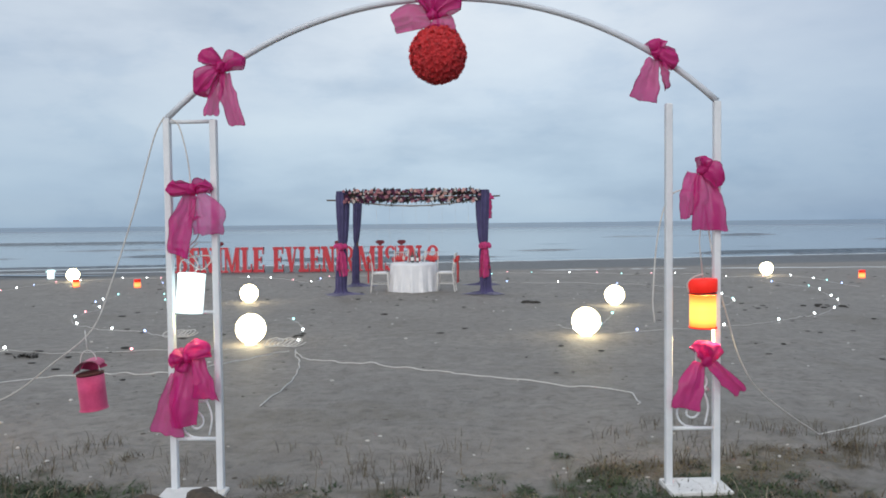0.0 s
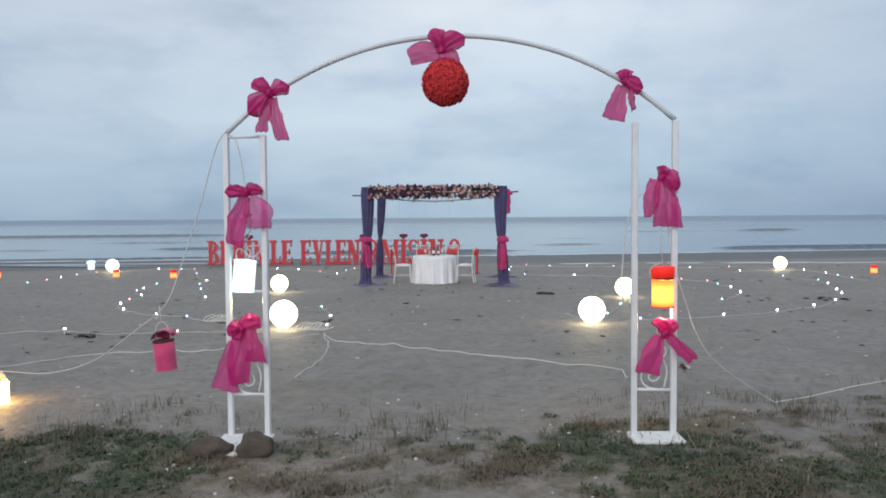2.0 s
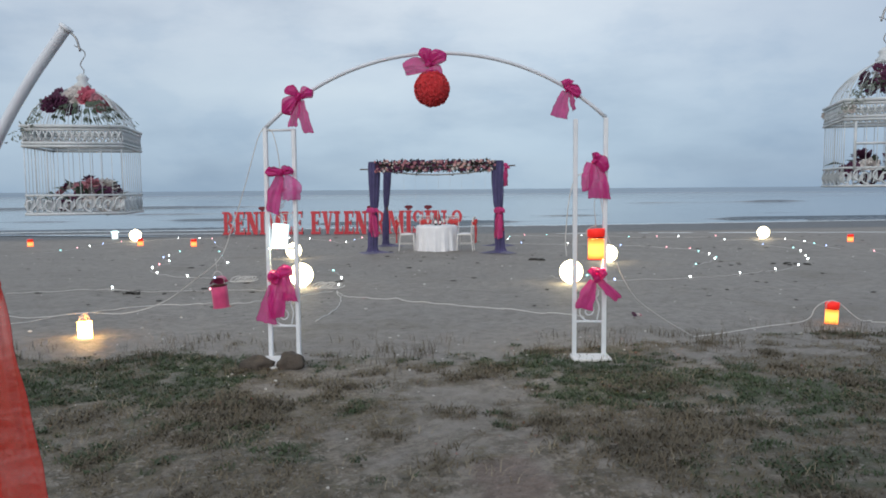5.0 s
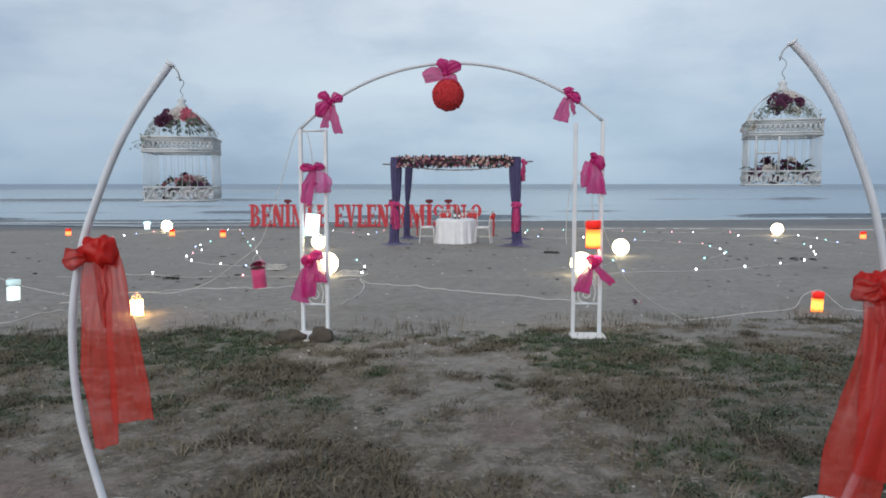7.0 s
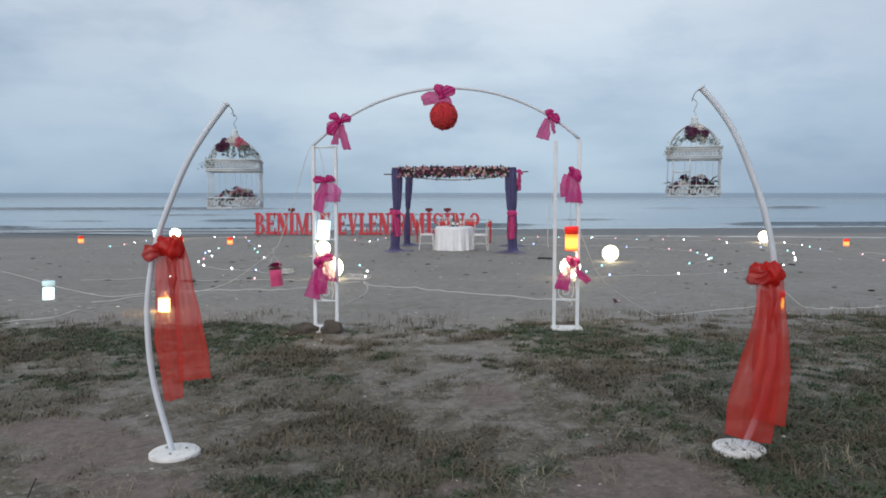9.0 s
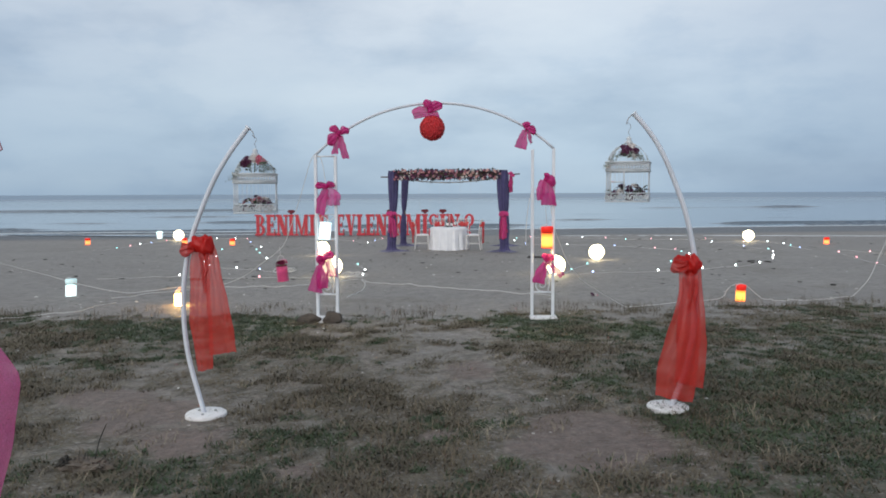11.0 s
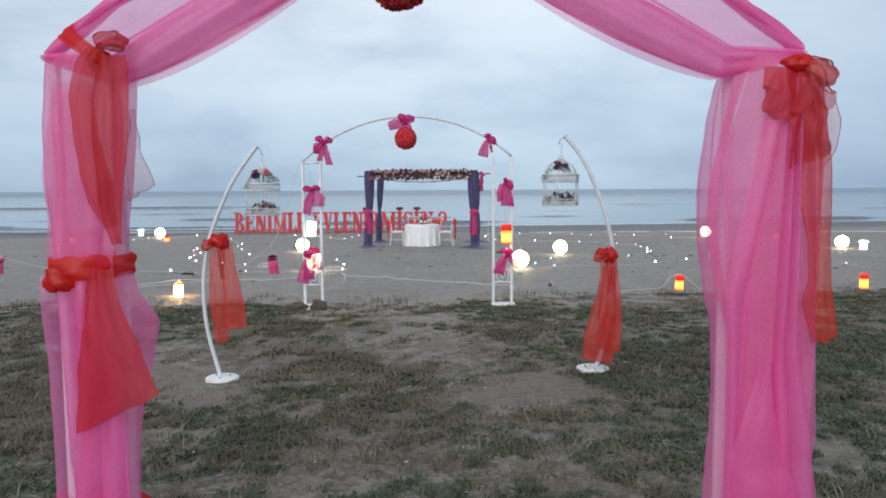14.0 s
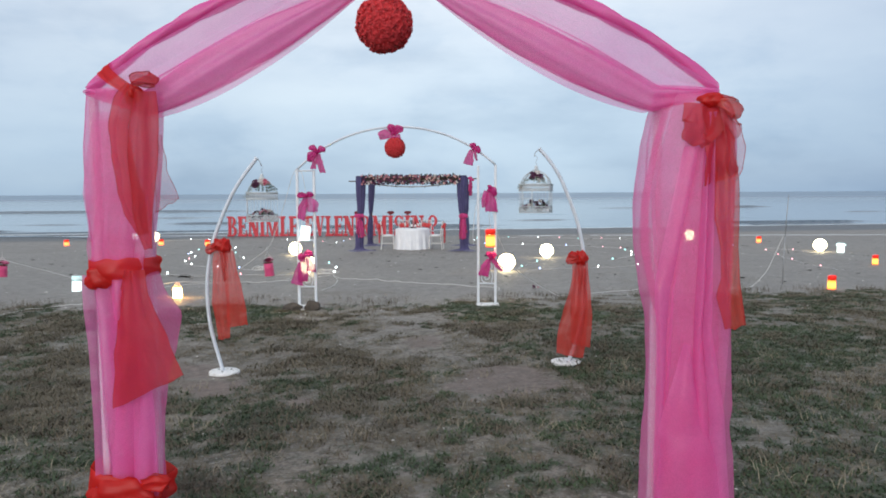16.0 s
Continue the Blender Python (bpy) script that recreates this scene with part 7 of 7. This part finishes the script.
# ---- turf, stalks, shells, seaweed ----
def blades(name, count, area, want, size, lean, material, label, seed, per=9, spread=0.05, width=0.0035):
    """Clumps of thin blades, thrown over an area where want(x, y) allows them."""
    rng = np.random.default_rng(seed)
    verts, faces = [], []
    tries = 0
    made = 0
    while made < count and tries < count * 12:
        tries += 1
        x, y = rng.uniform(area[0], area[1]), rng.uniform(area[2], area[3])
        p = want(x, y)
        if rng.random() > p:
            continue
        made += 1
        z = ground_z(x, y) + relief(x, y) - 0.006
        k = per + int(rng.integers(-3, 4))
        th, q = rng.uniform(0, 6.283, k), spread * np.sqrt(rng.random(k))
        for i in range(k):
            bx, by = x + q[i] * math.cos(th[i]), y + q[i] * math.sin(th[i])
            h = size * rng.uniform(0.45, 1.15)
            a = rng.uniform(0, 6.283)
            lx, ly = lean * h * math.cos(a), lean * h * math.sin(a)
            sx, sy = -math.sin(a) * width, math.cos(a) * width
            n = len(verts)
            verts += [(bx - sx, by - sy, z), (bx + sx, by + sy, z), (bx + lx * 0.35 + sx * 0.8, by + ly * 0.35 + sy * 0.8, z + h * 0.6), (bx + lx * 0.35 - sx * 0.8, by + ly * 0.35 - sy * 0.8, z + h * 0.6), (bx + lx, by + ly, z + h * 0.92)]
            faces += [(n, n + 1, n + 2, n + 3), (n + 3, n + 2, n + 4)]
    g = Geo()
    g.v, g.f = verts, faces
    return tagged(part(name, g, material, smooth=False), label, "grass", kind="stuff")


blades("grass", 17000, (-7.5, 8.5, -8.0, 7.0), lambda x, y: turf(x, y)[0], 0.034, 0.9, M_GRASS, "short dark green beach turf in patches", 3, 12, 0.05)
blades("creeping_weed", 7500, (-7.5, 8.5, -8.0, 7.0), lambda x, y: turf(x, y)[0] ** 1.5, 0.024, 1.8, M_GRASS, "low dark creeping weeds on the sand", 13, 12, 0.06, 0.008)
blades("dry_grass", 19000, (-7.5, 8.5, -8.0, 7.0), lambda x, y: 0.95 * turf(x, y)[1], 0.030, 1.9, M_DRY, "dry brown grass and herb litter", 4, 9, 0.07, 0.003)
blades("heath", 4800, (-6.5, 7.5, -7.5, 7.0), lambda x, y: turf(x, y)[1] * smooth01(0.5 * patches(x, y, HEATH) + noise.noise((x * 1.8, y * 2.2, 26.0)) + 0.4 * noise.noise((x * 6, y * 7, 21.0)), 0.05, 0.5), 0.046, 1.5, M_HEATH, "dark olive brown tufts of dry heath", 14, 16, 0.09, 0.0042)


def border(x, y):
    e = turf_edge(x) - 0.1
    return math.exp(-((y - e) / 0.55) ** 2) * smooth01(noise.noise((x * 1.3, y * 1.3, 6.0)), -0.25, 0.35)


blades("dry_stalks", 560, (-7.5, 8.5, 2.8, 7.4), border, 0.12, 0.6, M_HEATH, "thin dry stalks along the turf's edge", 5, 6, 0.09, 0.0022)
blades("dry_stalks", 260, (-6.5, 7.5, -7.0, 3.5), lambda x, y: turf(x, y)[1] * smooth01(patches(x, y, HEATH) + noise.noise((x * 1.1, y * 1.1, 26.0)), 0.1, 0.6), 0.125, 0.9, M_DRY, "taller dry stalks scattered through the turf", 6, 6, 0.08, 0.0022)

blades("straw", 1500, (-6.5, 7.5, -7.5, 7.0), lambda x, y: turf(x, y)[2] * smooth01(noise.noise((x * 2.1, y * 2.3, 56.0)), 0.0, 0.3), 0.07, 1.5, M_STRAW, "pale straw scattered over the turf", 44, 5, 0.07, 0.0022)


def scatter(name, count, area, r0, r1, material, label, category, seed, flat=0.55, want=None):
    rng = random.Random(seed)
    g = Geo()
    k = 0
    while k < count:
        x, y = rng.uniform(area[0], area[1]), rng.uniform(area[2], area[3])
        if want and rng.random() > want(x, y):
            continue
        k += 1
        r = rng.uniform(r0, r1) * rng.uniform(0.6, 1.0)
        s = rng.uniform(0, 50)
        a, b = rng.uniform(0.6, 1.5), rng.uniform(0.6, 1.2)
        g.ball(1, (x, y, ground_z(x, y) + relief(x, y) + r * 0.2), 7, 5, lambda d: Vector((r * a, r * b, r * flat)) * (1 + 0.35 * noise.noise(d * 1.5 + Vector((s, 0, 0)))))
    return tagged(part(name, g, material, smooth=False), label, category, kind="stuff")


scatter("shells", 230, (-7, 8, -7.5, 5.2), 0.005, 0.013, M_SHELL, "small white shells and pebbles on sand and turf", "shells", 1)
scatter("drift_bits", 240, (-8, 9, 4.2, 11), 0.006, 0.022, M_BARK, "small brown bits of bark and weed on sand", "debris", 31, 0.25)
scatter("shells", 130, (-6, 7, 3.2, 5.6), 0.006, 0.017, M_SHELL, "white shells gathered along the turf edge", "shells", 7)
scatter("shells", 260, (-14, 14, 5.5, 24), 0.010, 0.026, M_SHELL, "white shells scattered over the beach", "shells", 2)
scatter("seaweed", 280, (-14, 14, 6.5, 26), 0.02, 0.08, M_WEED, "dark scraps of seaweed and twigs on sand", "seaweed", 23, 0.16, lambda x, y: smooth01(noise.noise((x * 0.3, y * 0.4, 8.0)), -0.3, 0.35))
scatter("seaweed", 5, (1.25, 1.7, 16.35, 16.6), 0.05, 0.12, M_WEED, "dark heap of seaweed lying on sand", "seaweed", 24, 0.4)
scatter("seaweed", 12, (6.6, 8.0, 14.5, 16.0), 0.03, 0.09, M_WEED, "low dark seaweed heap beside the bulbs", "seaweed", 29, 0.3, lambda x, y: math.exp(-((x - 7.35) / 0.35) ** 2 - ((y - 15.2) / 0.4) ** 2))
blades("seaweed", 7, (-5.6, -5.35, 9.2, 9.4), lambda x, y: 1.0, 0.06, 1.4, M_WEED, "small dark tuft of seaweed by a cable", 25, 8, 0.05, 0.012)


def earth_clod(at, label):
    """A torn flat lump of earth with dry stalks sticking out of it."""
    ob = thing("earth_clod", at, label, "clod of earth")

    def lump(d):
        q = 1 + 0.45 * noise.noise(d * 2.2 + Vector((7.3, 0, 0))) + 0.3 * noise.noise(d * 5.5 + Vector((0, 7.3, 0))) + 0.15 * noise.noise(d * 12)
        return Vector((0.14, 0.075, 0.038)) * q
    part("lump", Geo().ball(1, (0, 0, 0.005), 34, 22, lump), M_SOD, ob, smooth=False)
    part("torn_edge", Geo().ball(1, (-0.13, -0.01, 0.01), 20, 14, lambda d: Vector((0.035, 0.04, 0.045)) * (1 + 0.6 * noise.noise(d * 3 + Vector((2, 0, 0))))), M_WEED, ob, smooth=False)
    rng = random.Random(12)
    for _ in range(9):
        x, y = rng.uniform(-0.12, 0.14), rng.uniform(-0.05, 0.05)
        h = rng.uniform(0.04, 0.10)
        part("stalk", Geo().tube(spline([(x, y, 0.0), (x + rng.uniform(-0.01, 0.02), y, h * 0.5), (x + rng.uniform(-0.02, 0.05), y + 0.02, h)], 5), 0.0022, 5), M_WEED, ob)
    part("stalk", Geo().tube(spline([(0.03, 0.02, 0.0), (0.045, 0.03, 0.08), (0.062, 0.04, 0.15), (0.10, 0.05, 0.24)], 6), 0.0032, 5), M_WEED, ob, "one tall dark stalk")
    return ob


earth_clod(on_ground(-1.47, -1.0, 0.012), "torn brown clod of earth with dry dark stalks")

scrap = thing("flower_scrap", on_ground(2.28, 7.0), "small dropped scrap of plum and white petals on sand", "flowers")
for i, (dx, dz, m) in enumerate(((0.0, 0.012, M_ROSE_PLUM), (0.035, 0.016, M_ROSE_WHITE), (-0.02, 0.035, M_ROSE_PLUM), (0.06, 0.012, M_ROSE_DUSTY))):
    rose(scrap, Vector((dx, 0.01 * i, dz)), (0.2 * i - 0.3, -0.6, 1), 0.026, m, i)
